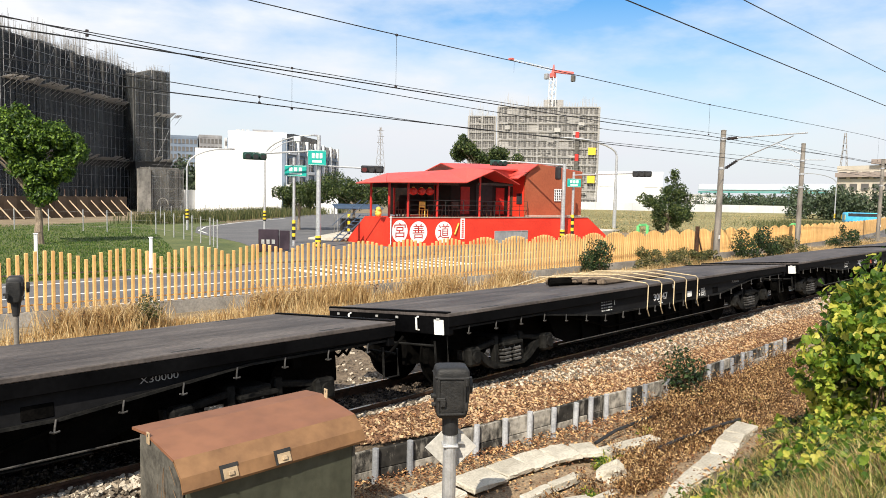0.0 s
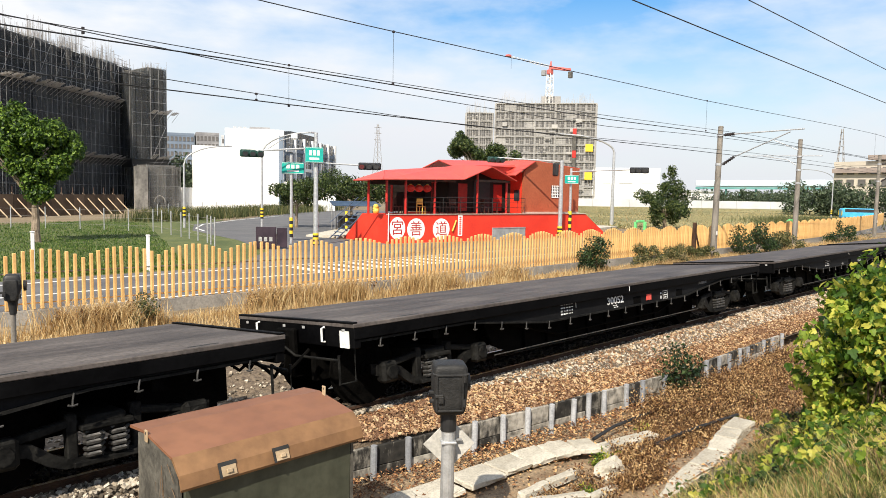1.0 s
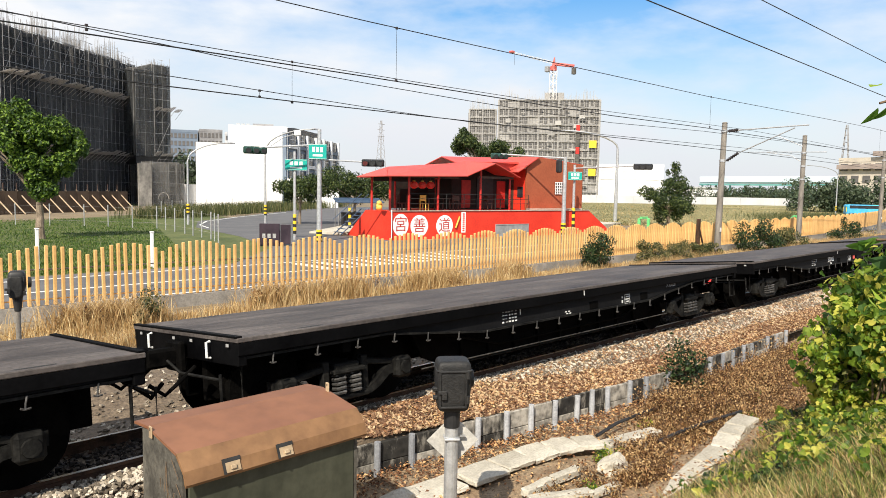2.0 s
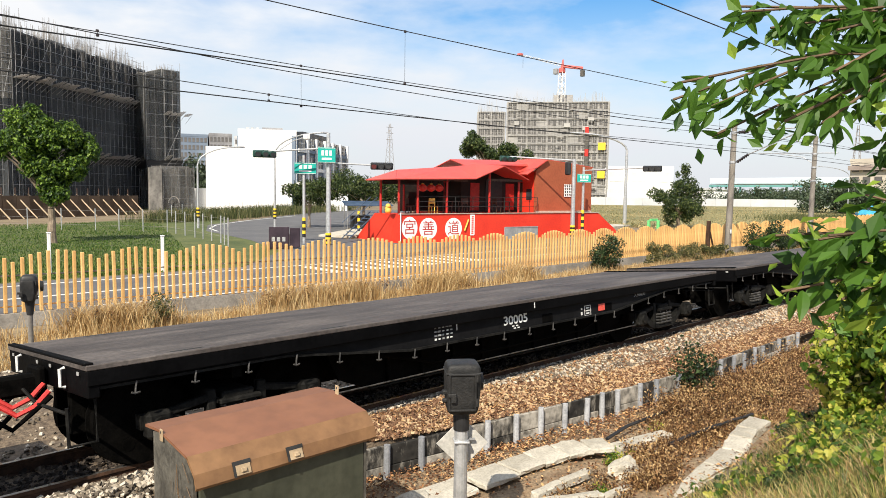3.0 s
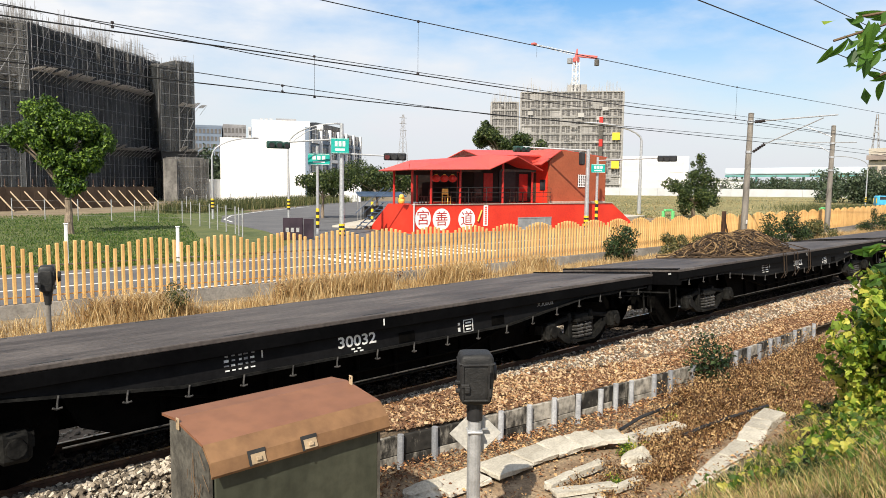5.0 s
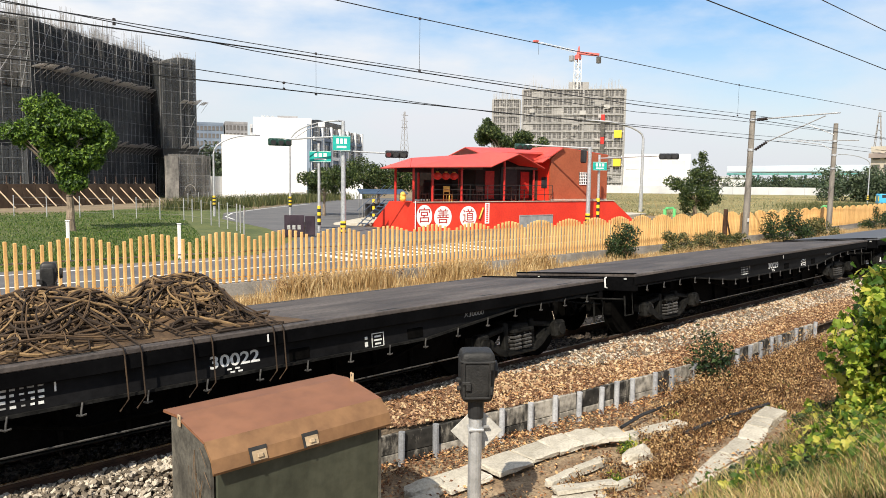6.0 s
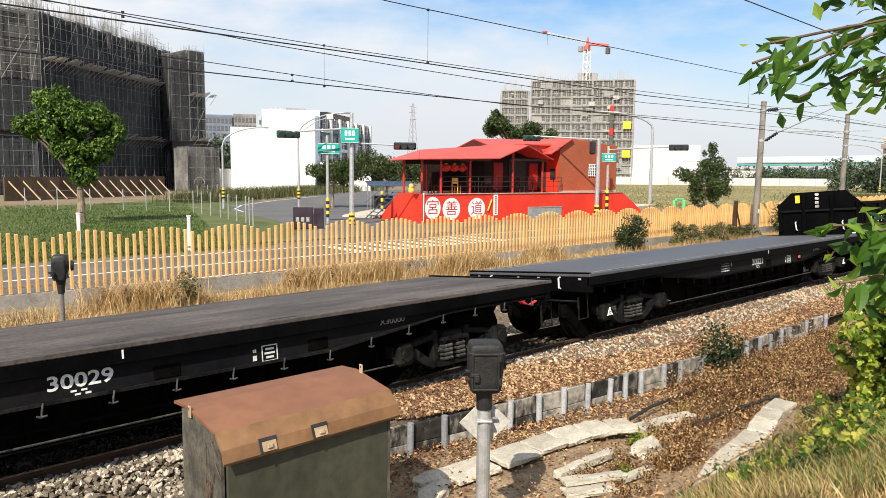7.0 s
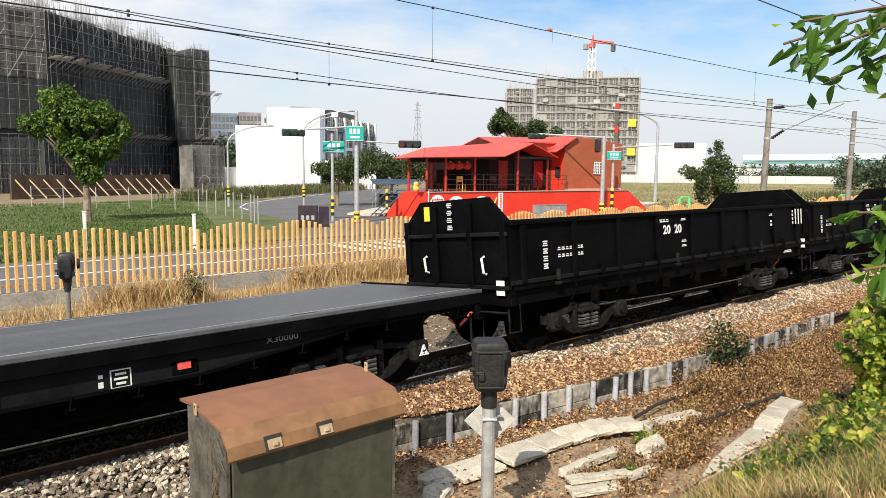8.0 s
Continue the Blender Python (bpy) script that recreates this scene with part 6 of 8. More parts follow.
def traffic_pole_east():
    t = thing("traffic_signal_pole", "grey steel pole with a long signal arm beside the temple", "traffic light", None, "traffic signals")
    x, y = 40.05, 28.5
    part("pole", rod(bmesh.new(), (x, y, FAR_Z), (x, y, 5.0), 0.16, 0.12, 14), M["galv"], t)
    part("arm", path(bmesh.new(), [(x, y, 4.9), (37.3, 31.9, 5.12)], 0.06, 8), M["galv"], t)
    banded(t, x, y, -0.3, 0.5, 0.17)
    signal_head(t, (37.2, 32.0, 4.98), -20, "sig_green", 9)
    part("lamp_box", boxes(((39.5, 28.6, 4.35), (0.3, 0.4, 0.9), 0.08)), M["sig_black"], t)
    t2 = thing("traffic_signal_pole", "grey steel pole with street sign and far signal arm", "traffic light", None, "traffic signals")
    x, y = 42.2, 29.2
    part("pole", rod(bmesh.new(), (x, y, FAR_Z), (x, y, 4.55), 0.10, 0.09, 12), M["galv"], t2)
    banded(t2, x, y, 0.1, 1.5, 0.13)
    road_sign(t2, (42.0, 29.0, 3.75), -40, 1.0, 0.60)
    part("arm", path(bmesh.new(), [(x, y, 4.3), (42.8, 24.2, 4.45)], 0.045, 8), M["galv"], t2)
    signal_head(t2, (42.85, 24.2, 4.38), -65, "sig_black", 9)


traffic_pole_east()


def street_lamp(x, y, top, tip, label, r=0.10):
    t = thing("street_lamp", label, "street lamp", None, "street lamps")
    part("pole", rod(bmesh.new(), (x, y, FAR_Z), (x, y, top), r, r * 0.65, 12), M["galv"], t)
    a, b = Vector((x, y, top)), Vector(tip)
    pts = [a + Vector(((b - a).x * (1 - math.cos(s * math.pi / 2)), (b - a).y * (1 - math.cos(s * math.pi / 2)), (b - a).z * math.sin(s * math.pi / 2))) for s in [k / 7 for k in range(8)]]
    part("arm", path(bmesh.new(), pts, r * 0.55, 8), M["galv"], t)
    part("lamp_head", boxes((b, (0.5, 0.3, 0.12), 0.03)), M["galv"], t)
    banded(t, x, y, 0.4, 1.2, 0.12)


street_lamp(24.15, 51.7, 4.4, (27.2, 50.6, 5.9), "pale curved street lamp by the side street")
street_lamp(28.7, 48.2, 5.3, (31.2, 45.2, 7.0), "slender pale lamp with a curved arm")
street_lamp(65.0, 39.7, 7.2, (60.8, 43.6, 8.9), "tall pale curved street lamp beyond the temple", 0.20)
street_lamp(118, 34.0, 5.8, (114, 37, 7.2), "distant pale curved street lamp")


def notice_board():
    t = thing("notice_board", "dark purple board standing on the road", "sign board", pose(18.9, 31.35, FAR_Z, 0, 0, -38))
    part("board", boxes(((0, 0, 0.62), (1.0, 0.08, 1.1), 0.02)), M["purple"], t)
    for x in (-0.45, 0.45):
        part("leg", boxes(((x, 0.2, 0.4), (0.06, 0.5, 0.8), 0.01)), M["purple"], t)
    for k in range(3):
        part("writing_bar", boxes(((-0.28 + 0.26 * k, -0.045, 0.55), (0.16, 0.006, 0.22))), M["dim"], t)
    part("fold", boxes(((0.78, 0.12, 0.62), (0.5, 0.08, 1.0), 0.02)), M["purple"], t)


notice_board()


def marker(x, y, h, label, key="white_paint", r=0.05):
    t = thing("marker_post", label, "post", pose(x, y, FAR_Z), "marker posts")
    part("post", boxes(((0, 0, h / 2), (2 * r, 2 * r, h), 0.015)), M[key], t)
    part("cap", boxes(((0, 0, h + 0.02), (2 * r + 0.03, 2 * r + 0.03, 0.04), 0.01)), M[key], t)


marker(7.1, 26.6, 1.45, "white concrete marker post on the verge")
marker(10.5, 25.4, 1.30, "white concrete marker post on the verge")


def wire_fence():
    t = thing("wire_fence", "thin grey wire fence on slender posts round the lawn", "fence")
    pts = [(12, 58), (17, 52.5), (20.2, 48), (19.4, 42), (18.6, 37), (17.2, 33)]
    pts2 = [(26.5, 62), (33, 70), (42, 78), (52, 84), (64, 90)]
    for row in (pts, pts2):
        dens = []
        for a, b in zip(row, row[1:]):
            for k in range(3):
                dens.append((a[0] + (b[0] - a[0]) * k / 3, a[1] + (b[1] - a[1]) * k / 3))
        for x, y in dens:
            part("post", rod(bmesh.new(), (x, y, FAR_Z), (x, y, 1.15), 0.035, 0.035, 6), M["galv"], t)
        for z in (0.0, 0.5, 1.0):
            part("strand", path(bmesh.new(), [(x, y, z) for x, y in dens], 0.006, 4), M["scaff_far"], t)


wire_fence()


# ---- buildings ----
def scaffold_building():
    t = thing("building_under_construction", "half-built block wrapped in dark scaffold netting", "building")
    main = pose(20.55, 88.5, 0, 0, 0, 38.9)
    west = pose(20.5, 88.5, 0, 0, 0, 4.0)
    tower = pose(42.2, 101.0, 0, 0, 0, 5.0)
    end = pose(38.0, 96.3, 0, 0, 0, 0.0)

    def put(name, bm, material, parent, m, label="", kind=""):
        bmesh.ops.transform(bm, matrix=m, verts=bm.verts)
        o = part(name, bm, material, parent, label)
        return tagged(o, kind=kind)

    def block(name, m, x0, x1, y1, z0, z1, key, lift, seed, fl=3.2, wrap=True):
        """Concrete frame of floors and columns, tube scaffold before it, netting outside."""
        r = random.Random(seed)
        w = x1 - x0
        # Black box filling the frame, its colour standing in for interior shade.
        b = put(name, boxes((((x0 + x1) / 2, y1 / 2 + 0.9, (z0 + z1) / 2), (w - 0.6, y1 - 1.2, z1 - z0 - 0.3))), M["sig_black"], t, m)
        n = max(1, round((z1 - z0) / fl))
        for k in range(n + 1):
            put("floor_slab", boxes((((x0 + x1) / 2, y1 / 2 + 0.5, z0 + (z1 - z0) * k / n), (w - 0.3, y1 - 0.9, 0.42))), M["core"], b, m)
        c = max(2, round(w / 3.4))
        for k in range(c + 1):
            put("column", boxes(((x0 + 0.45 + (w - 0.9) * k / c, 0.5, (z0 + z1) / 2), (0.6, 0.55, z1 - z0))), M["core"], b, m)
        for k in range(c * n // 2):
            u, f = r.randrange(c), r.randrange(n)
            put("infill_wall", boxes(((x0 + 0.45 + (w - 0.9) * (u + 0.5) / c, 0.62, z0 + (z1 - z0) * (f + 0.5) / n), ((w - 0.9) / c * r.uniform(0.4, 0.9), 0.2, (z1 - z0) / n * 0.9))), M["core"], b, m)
        tubes = bmesh.new()
        q = max(2, int(w / 0.95))
        g = 1.0 if lift > 0.5 else 0.55
        for k in range(q + 1):
            x = x0 + w * k / q
            rod(tubes, (x, -0.42, z0), (x, -0.42, z1 + r.uniform(0.2, 1.3) * min(1.0, lift)), 0.028 * g, 0.028 * g, 3)
            if k % 3 == 0 and lift > 0.5:
                rod(tubes, (x, -0.44, z0), (x + min(2.8, x1 - x), -0.44, z0 + min(5.0, z1 - z0)), 0.024, 0.024, 3)
        for k in range(max(2, int(y1 / 1.4)) + 1):
            y = y1 * k / max(2, int(y1 / 1.4))
            for x in (x0 - 0.14, x1 + 0.14):
                rod(tubes, (x, y, z0), (x, y, z1 + 0.3), 0.03, 0.03, 3)
        z = z0 + fl * 0.5
        while z < z1 + 0.8:
            rod(tubes, (x0, -0.45, z), (x1, -0.45, z), 0.026 * g, 0.026 * g, 3)
            z += fl * 0.5
        put("scaffold", tubes, M["scaff"], b, m, kind="stuff")
        if lift > 0.5:
            bars = bmesh.new()
            for k in range(int(w * 26)):
                x, y = r.uniform(x0, x1), r.uniform(-0.1, 2.5)
                h = r.uniform(0.5, lift) * (0.65 + 0.35 * math.sin(x * 0.9 + seed))
                rod(bars, (x, y, z1), (x + r.gauss(0, 0.06), y, z1 + h), 0.024, 0.016, 3)
            for k in range(int(w / 1.3)):
                x = r.uniform(x0, x1 - 1.5)
                z = z1 + r.uniform(0.3, lift * 0.7)
                rod(bars, (x, -0.1, z), (x + r.uniform(0.8, 2.4), -0.1, z), 0.026, 0.026, 3)
            put("reinforcement", bars, M["scaff_far"], b, m, kind="stuff")
        if wrap:
            # netting in overlapping widths, each hanging a little differently
            k, x = 0, x0
            while x < x1 - 0.3:
                sw = min(r.uniform(1.6, 2.6), x1 - x)
                d = 0.10 + 0.05 * (k % 2) + r.uniform(0, 0.03)
                put("net", boxes(((x + sw / 2, -d, (z0 + z1) / 2 + r.uniform(-0.15, 0.15)), (sw + 0.12, 0.015, z1 - z0))), M[key], b, m @ pose(0, 0, 0, r.gauss(0, 0.12)))
                x += sw
                k += 1
            for x in (x0 - 0.2, x1 + 0.2):
                put("net", boxes(((x, y1 / 2, (z0 + z1) / 2), (0.015, y1, z1 - z0))), M[key], b, m)
        return b

    block("upper_floors", main, 0, 26.7, 16, 14.3, 19.5, "net", 3.2, 1, 2.6)
    block("main_block", main, 0, 26.7, 16, 6.5, 14.3, "net_low", 0.0, 11)
    block("west_block", west, -30, -0.1, 14, 12.0, 19.4, "net_pale", 2.8, 2, 1.6)
    block("west_block", west, -30, -0.1, 14, 6.5, 12.0, "net_low", 0.0, 12)
    block("stair_tower", tower, 0.0, 2.4, 7, 6.6, 19.4, "net", 1.6, 3)
    block("stair_link", tower, -2.7, -0.1, 5, 6.6, 18.6, "net", 0.5, 13)
    block("podium", main, -1.0, 25.0, 15, FAR_Z, 5.7, "net_low", 0.3, 5)
    block("podium_west", west, -30, 0.6, 13, FAR_Z, 5.7, "net_low", 0.3, 9)
    block("podium_end", end, 1.9, 6.3, 9, FAR_Z, 5.5, "net_pale", 0.4, 6)
    # Black boxes painted in as the shade of the gap above the podium.
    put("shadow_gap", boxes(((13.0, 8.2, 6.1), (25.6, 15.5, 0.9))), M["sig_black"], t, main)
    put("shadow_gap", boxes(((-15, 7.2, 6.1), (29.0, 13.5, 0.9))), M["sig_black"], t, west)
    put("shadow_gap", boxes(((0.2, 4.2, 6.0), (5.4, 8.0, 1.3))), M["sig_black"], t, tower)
    for m, x0, x1, z in ((main, -0.3, 26.9, 14.2), (tower, -0.2, 3.9, 12.9), (main, -0.3, 26.5, 6.3), (tower, -0.2, 3.8, 6.5)):
        n = int((x1 - x0) / 0.85)
        for k in range(n):
            xa = x0 + (x1 - x0) * (k + 0.5) / n
            c = bmesh.new()
            sk = R.uniform(-8, 8)
            for q in range(3):
                box(c, (-0.26 + 0.26 * q, -0.80, 0.12), (0.17, R.uniform(1.2, 1.7), 0.03), 0, Matrix.Translation((xa, 0, z)) @ Matrix.Rotation(radians(-20 + sk), 4, "X"))
            rod(c, (xa, 0, z - 0.9), (xa + 0.3, -1.5, z + 0.45), 0.03, 0.03, 4)
            put("canopy_board", c, M["scaff_far"], t, m)
    put("corner_panel", boxes(((0.9, -0.15, 2.5), (1.7, 0.5, 5.8))), M["podium_wrap"], t, end, "pale concrete corner")
    arch = bmesh.new()
    path(arch, [(3.3 + 0.75 * math.cos(a), -0.5, FAR_Z + 1.0 + 0.9 * math.sin(a)) for a in [math.pi * k / 8 for k in range(9)]], 0.06, 5)
    put("gateway_arch", arch, M["podium_wrap"], t, end)


scaffold_building()


def hoarding():
    t = thing("hoarding", "brown plywood hoarding braced by pale timber props", "hoarding")
    for k in range(14):
        x, y = 14.0 + k * 1.28, 72.5 + k * 0.72
        part("board", boxes(((0, 0, 1.0), (1.42, 0.08, 2.3), 0.0, pose(x, y, FAR_Z, 0, 0, 29))), M["plywood"], t)
        part("prop", rod(bmesh.new(), (x - 0.6, y + 0.2, FAR_Z + 2.3), (x + 0.9, y - 1.2, FAR_Z + 0.05), 0.06, 0.06, 5), M["timber"], t)
        part("stake", rod(bmesh.new(), (x - 0.6, y, FAR_Z), (x - 0.6, y, FAR_Z + 2.9), 0.05, 0.05, 5), M["dark_wood"], t)


hoarding()


def white_building():
    t = thing("white_building", "plain white block with grey balconied side", "building")
    ang = math.degrees(math.atan2(89.4 - 95.0, 56.9 - 47.05))
    m = pose(47.05, 95.0, FAR_Z, 0, 0, ang)
    L = 11.3
    def b(name, c, s, key, label="", bev=0.0):
        return part(name, boxes((c, s, bev, m)), M[key], t, label)
    b("low_wall", (0.9, 8, 4.5), (2.6 + 1.8, 16, 9.1), "white_paint")
    b("main_wall", (3.1 + 4.1, 8, 5.8), (8.2, 16, 11.7), "white_paint")
    b("annex", (-2.2, 8, 1.5), (3.0, 12, 3.2), "white_paint")
    b("roof_box", (8.0, 8, 11.9), (3.0, 6, 0.9), "grey_wall")
    b("garden_wall", (15.0, -0.6, 2.1), (7.4, 0.3, 4.2), "white_paint", "white boundary wall")
    for x in (4.4, 5.1, 5.8):
        b("roof_tank", (x, 4, 11.9), (0.5, 0.5, 0.6), "galv")
    # balconied wing beyond the corner
    wing = pose(57.0, 89.6, FAR_Z, 0, 0, math.degrees(math.atan2(104.5 - 89.4, 77.4 - 56.9)))
    w0 = part("wing_wall", boxes(((12, 4.5, 5.4), (25, 9, 10.9), 0.0, wing)), M["blue_tower"], t)
    for k in range(6):
        for fl in range(4):
            x, z = 1.9 + k * 4.0, 1.6 + fl * 2.75
            w = part("window", boxes(((x, -0.03, z), (2.7, 0.10, 2.0), 0.0, wing)), M["dark_glass"], t)
            part("frame", boxes(((x, -0.10, z), (0.10, 0.06, 2.0), 0.0, wing), ((x, -0.10, z + 0.1), (2.3, 0.06, 0.08), 0.0, wing)), M["white_paint"], w)
        part("pier", boxes(((3.9 + k * 4.0, -0.25, 5.5), (0.55, 0.36, 10.9), 0.0, wing)), M["white_paint"], t)
        for fl in range(4):
            part("balcony", boxes(((1.9 + k * 4.0, -0.16, 0.62 + fl * 2.75), (3.2, 0.30, 0.5), 0.0, wing)), M["white_paint"] if (k * 2 + fl) % 3 == 0 else M["blue_tower"], t)
    part("penthouse", boxes(((14, 5, 11.4), (12, 6, 1.6), 0.0, wing)), M["dark_glass"], t)


white_building()


def tower_block(name, x0, y0, x1, y1, depth, top, floors, cols, wall, win, label, scaffold=False):
    """A distant block with storeys and openings on its two visible faces."""
    t = thing(name, label, "building")
    d = Vector((x1 - x0, y1 - y0, 0))
    w = d.length
    m = Matrix.Translation((x0, y0, FAR_Z)) @ Matrix.Rotation(math.atan2(d.y, d.x), 4, "Z")
    H = top - FAR_Z
    part("wall", boxes(((w / 2, depth / 2, H / 2), (w, depth, H), 0, m)), M[wall], t)
    fh, cw = H / floors, w / cols
    one = bpy.data.meshes.new("window")
    if scaffold:
        bm = boxes(((-cw * 0.24, 0, 0), (cw * 0.30, 0.3, fh * 0.50)), ((cw * 0.20, 0, -fh * 0.04), (cw * 0.36, 0.3, fh * 0.58)))
    else:
        bm = boxes(((0, 0, 0), (cw * 0.62, 0.3, fh * 0.58)))
    bm.to_mesh(one)
    bm.free()
    one.materials.append(M[win])
    for i in range(floors):
        for j in range(cols):
            if scaffold and R.random() < 0.10:
                continue
            o = new("window", one)
            o.parent = t
            o.matrix_local = m @ Matrix.Translation((cw * (j + 0.5), -0.02, fh * (i + 0.55)))
    if scaffold:
        tubes = bmesh.new()
        for j in range(cols * 3 + 1):
            rod(tubes, m @ Vector((w * j / (cols * 3), -1.3, 0)), m @ Vector((w * j / (cols * 3), -1.3, H + R.choice((0.6, 1.2, 2.0, 4.6)) * R.uniform(0.6, 1.2))), 0.055, 0.055, 4)
        for i in range(floors * 2 + 1):
            rod(tubes, m @ Vector((0, -1.3, fh * i / 2)), m @ Vector((w, -1.3, fh * i / 2)), 0.04, 0.04, 4)
        for j in range(int(w * 5)):
            u, v = R.uniform(0, w), R.uniform(0, depth * 0.5)
            rod(tubes, m @ Vector((u, v, H)), m @ Vector((u + R.gauss(0, 0.2), v, H + R.uniform(0.6, 2.6) + 2.0 * max(0.0, math.sin(u * 0.45)))), 0.05, 0.04, 3)
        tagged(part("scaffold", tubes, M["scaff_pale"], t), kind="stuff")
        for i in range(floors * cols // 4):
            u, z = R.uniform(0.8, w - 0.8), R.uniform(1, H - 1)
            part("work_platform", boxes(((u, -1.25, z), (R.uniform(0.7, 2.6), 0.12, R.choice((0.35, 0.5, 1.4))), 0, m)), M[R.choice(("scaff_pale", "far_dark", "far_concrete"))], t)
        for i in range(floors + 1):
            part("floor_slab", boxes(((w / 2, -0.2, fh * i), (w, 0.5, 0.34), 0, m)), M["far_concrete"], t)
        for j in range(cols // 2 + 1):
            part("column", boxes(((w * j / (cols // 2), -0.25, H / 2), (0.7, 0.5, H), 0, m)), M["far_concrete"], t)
        if floors > 11:
            for z in (H * 0.56, H * 0.28):
                part("banner", boxes(((w - 2.2, -1.5, z), (2.6, 0.1, 2.6), 0, m)), M["yellow_tag"], t, "yellow banner")
            for i in range(10):
                part("hoist_mast", boxes(((w - 7.5, -2.0, 2.0 + i * 2.6), (1.3, 0.9, 2.5), 0, m)), M["red_post" if i % 3 == 0 else "net_solid"], t, "dark red hoist mast")
            part("roof_core", boxes(((w * 0.55, 8, H + 1.6), (7, 6, 3.4), 0, m)), M["far_concrete"], t)
    else:
        part("parapet", boxes(((w / 2, depth / 2, H + 0.5), (w * 1.01, depth * 1.01, 1.0), 0, m)), M[wall], t)
    return t


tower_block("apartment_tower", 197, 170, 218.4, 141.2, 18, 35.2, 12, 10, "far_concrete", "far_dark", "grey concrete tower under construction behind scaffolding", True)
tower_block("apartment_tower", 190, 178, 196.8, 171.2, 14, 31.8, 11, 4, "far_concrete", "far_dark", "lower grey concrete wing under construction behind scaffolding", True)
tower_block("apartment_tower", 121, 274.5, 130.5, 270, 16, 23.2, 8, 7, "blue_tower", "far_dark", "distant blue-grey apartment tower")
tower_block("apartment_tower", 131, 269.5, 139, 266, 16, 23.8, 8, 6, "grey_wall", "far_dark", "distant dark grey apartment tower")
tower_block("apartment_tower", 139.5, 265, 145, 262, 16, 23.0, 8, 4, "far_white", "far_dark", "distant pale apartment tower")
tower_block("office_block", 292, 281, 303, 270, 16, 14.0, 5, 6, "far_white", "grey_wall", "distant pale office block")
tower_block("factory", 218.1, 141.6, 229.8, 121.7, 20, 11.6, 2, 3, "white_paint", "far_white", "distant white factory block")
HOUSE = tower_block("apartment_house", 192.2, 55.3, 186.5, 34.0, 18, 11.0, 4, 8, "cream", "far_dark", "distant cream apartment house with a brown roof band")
for u, w, z in ((11.0, 22.0, 10.2), (14.5, 12.0, 13.2)):
    a = math.atan2(34.0 - 55.3, 186.5 - 192.2)
    q = Matrix.Translation((192.2, 55.3, FAR_Z)) @ Matrix.Rotation(a, 4, "Z")
    part("roof_band", boxes(((u, 8.5, z), (w, 19.0, 1.1), 0, q)), M["far_brown"], HOUSE)
    part("penthouse", boxes(((u + 2, 9.0, z + 1.2), (w * 0.5, 10.0, 2.6), 0, q)), M["cream"], HOUSE)


def station():
    """Long pale canopy on teal posts with a low white hall, far across the field."""
    a = math.atan2(85.2 - 140.5, 287.6 - 298.6)
    m = Matrix.Translation((298.6, 140.5, FAR_Z)) @ Matrix.Rotation(a, 4, "Z")
    t = thing("station_canopy", "long distant pale blue station canopy on teal posts", "canopy")
    part("roof", boxes(((28.2, 6, 9.2), (56.5, 14, 2.6), 0.3, m)), M["pale_blue"], t)
    part("beam", boxes(((28.2, -0.8, 7.2), (56.0, 0.6, 0.8), 0, m)), M["teal"], t)
    for k in range(9):
        part("post", boxes(((1.0 + k * 6.8, 0, 3.4), (0.6, 0.6, 7.0), 0, m)), M["teal"], t)
    h = thing("station_hall", "distant low white hall with blue panels", "building")
    part("wall", boxes(((8.0, -14, 2.6), (15.0, 8, 5.6), 0, m)), M["white_paint"], h)
    part("roof", boxes(((8.0, -14, 5.7), (16.0, 9, 0.6), 0, m)), M["far_white"], h)
    for k in range(3):
        part("panel", boxes(((3.0 + k * 4.6, -18.1, 1.8), (2.8, 0.2, 2.8), 0, m)), M["van_blue" if k == 0 else "far_dark"], h)


station()


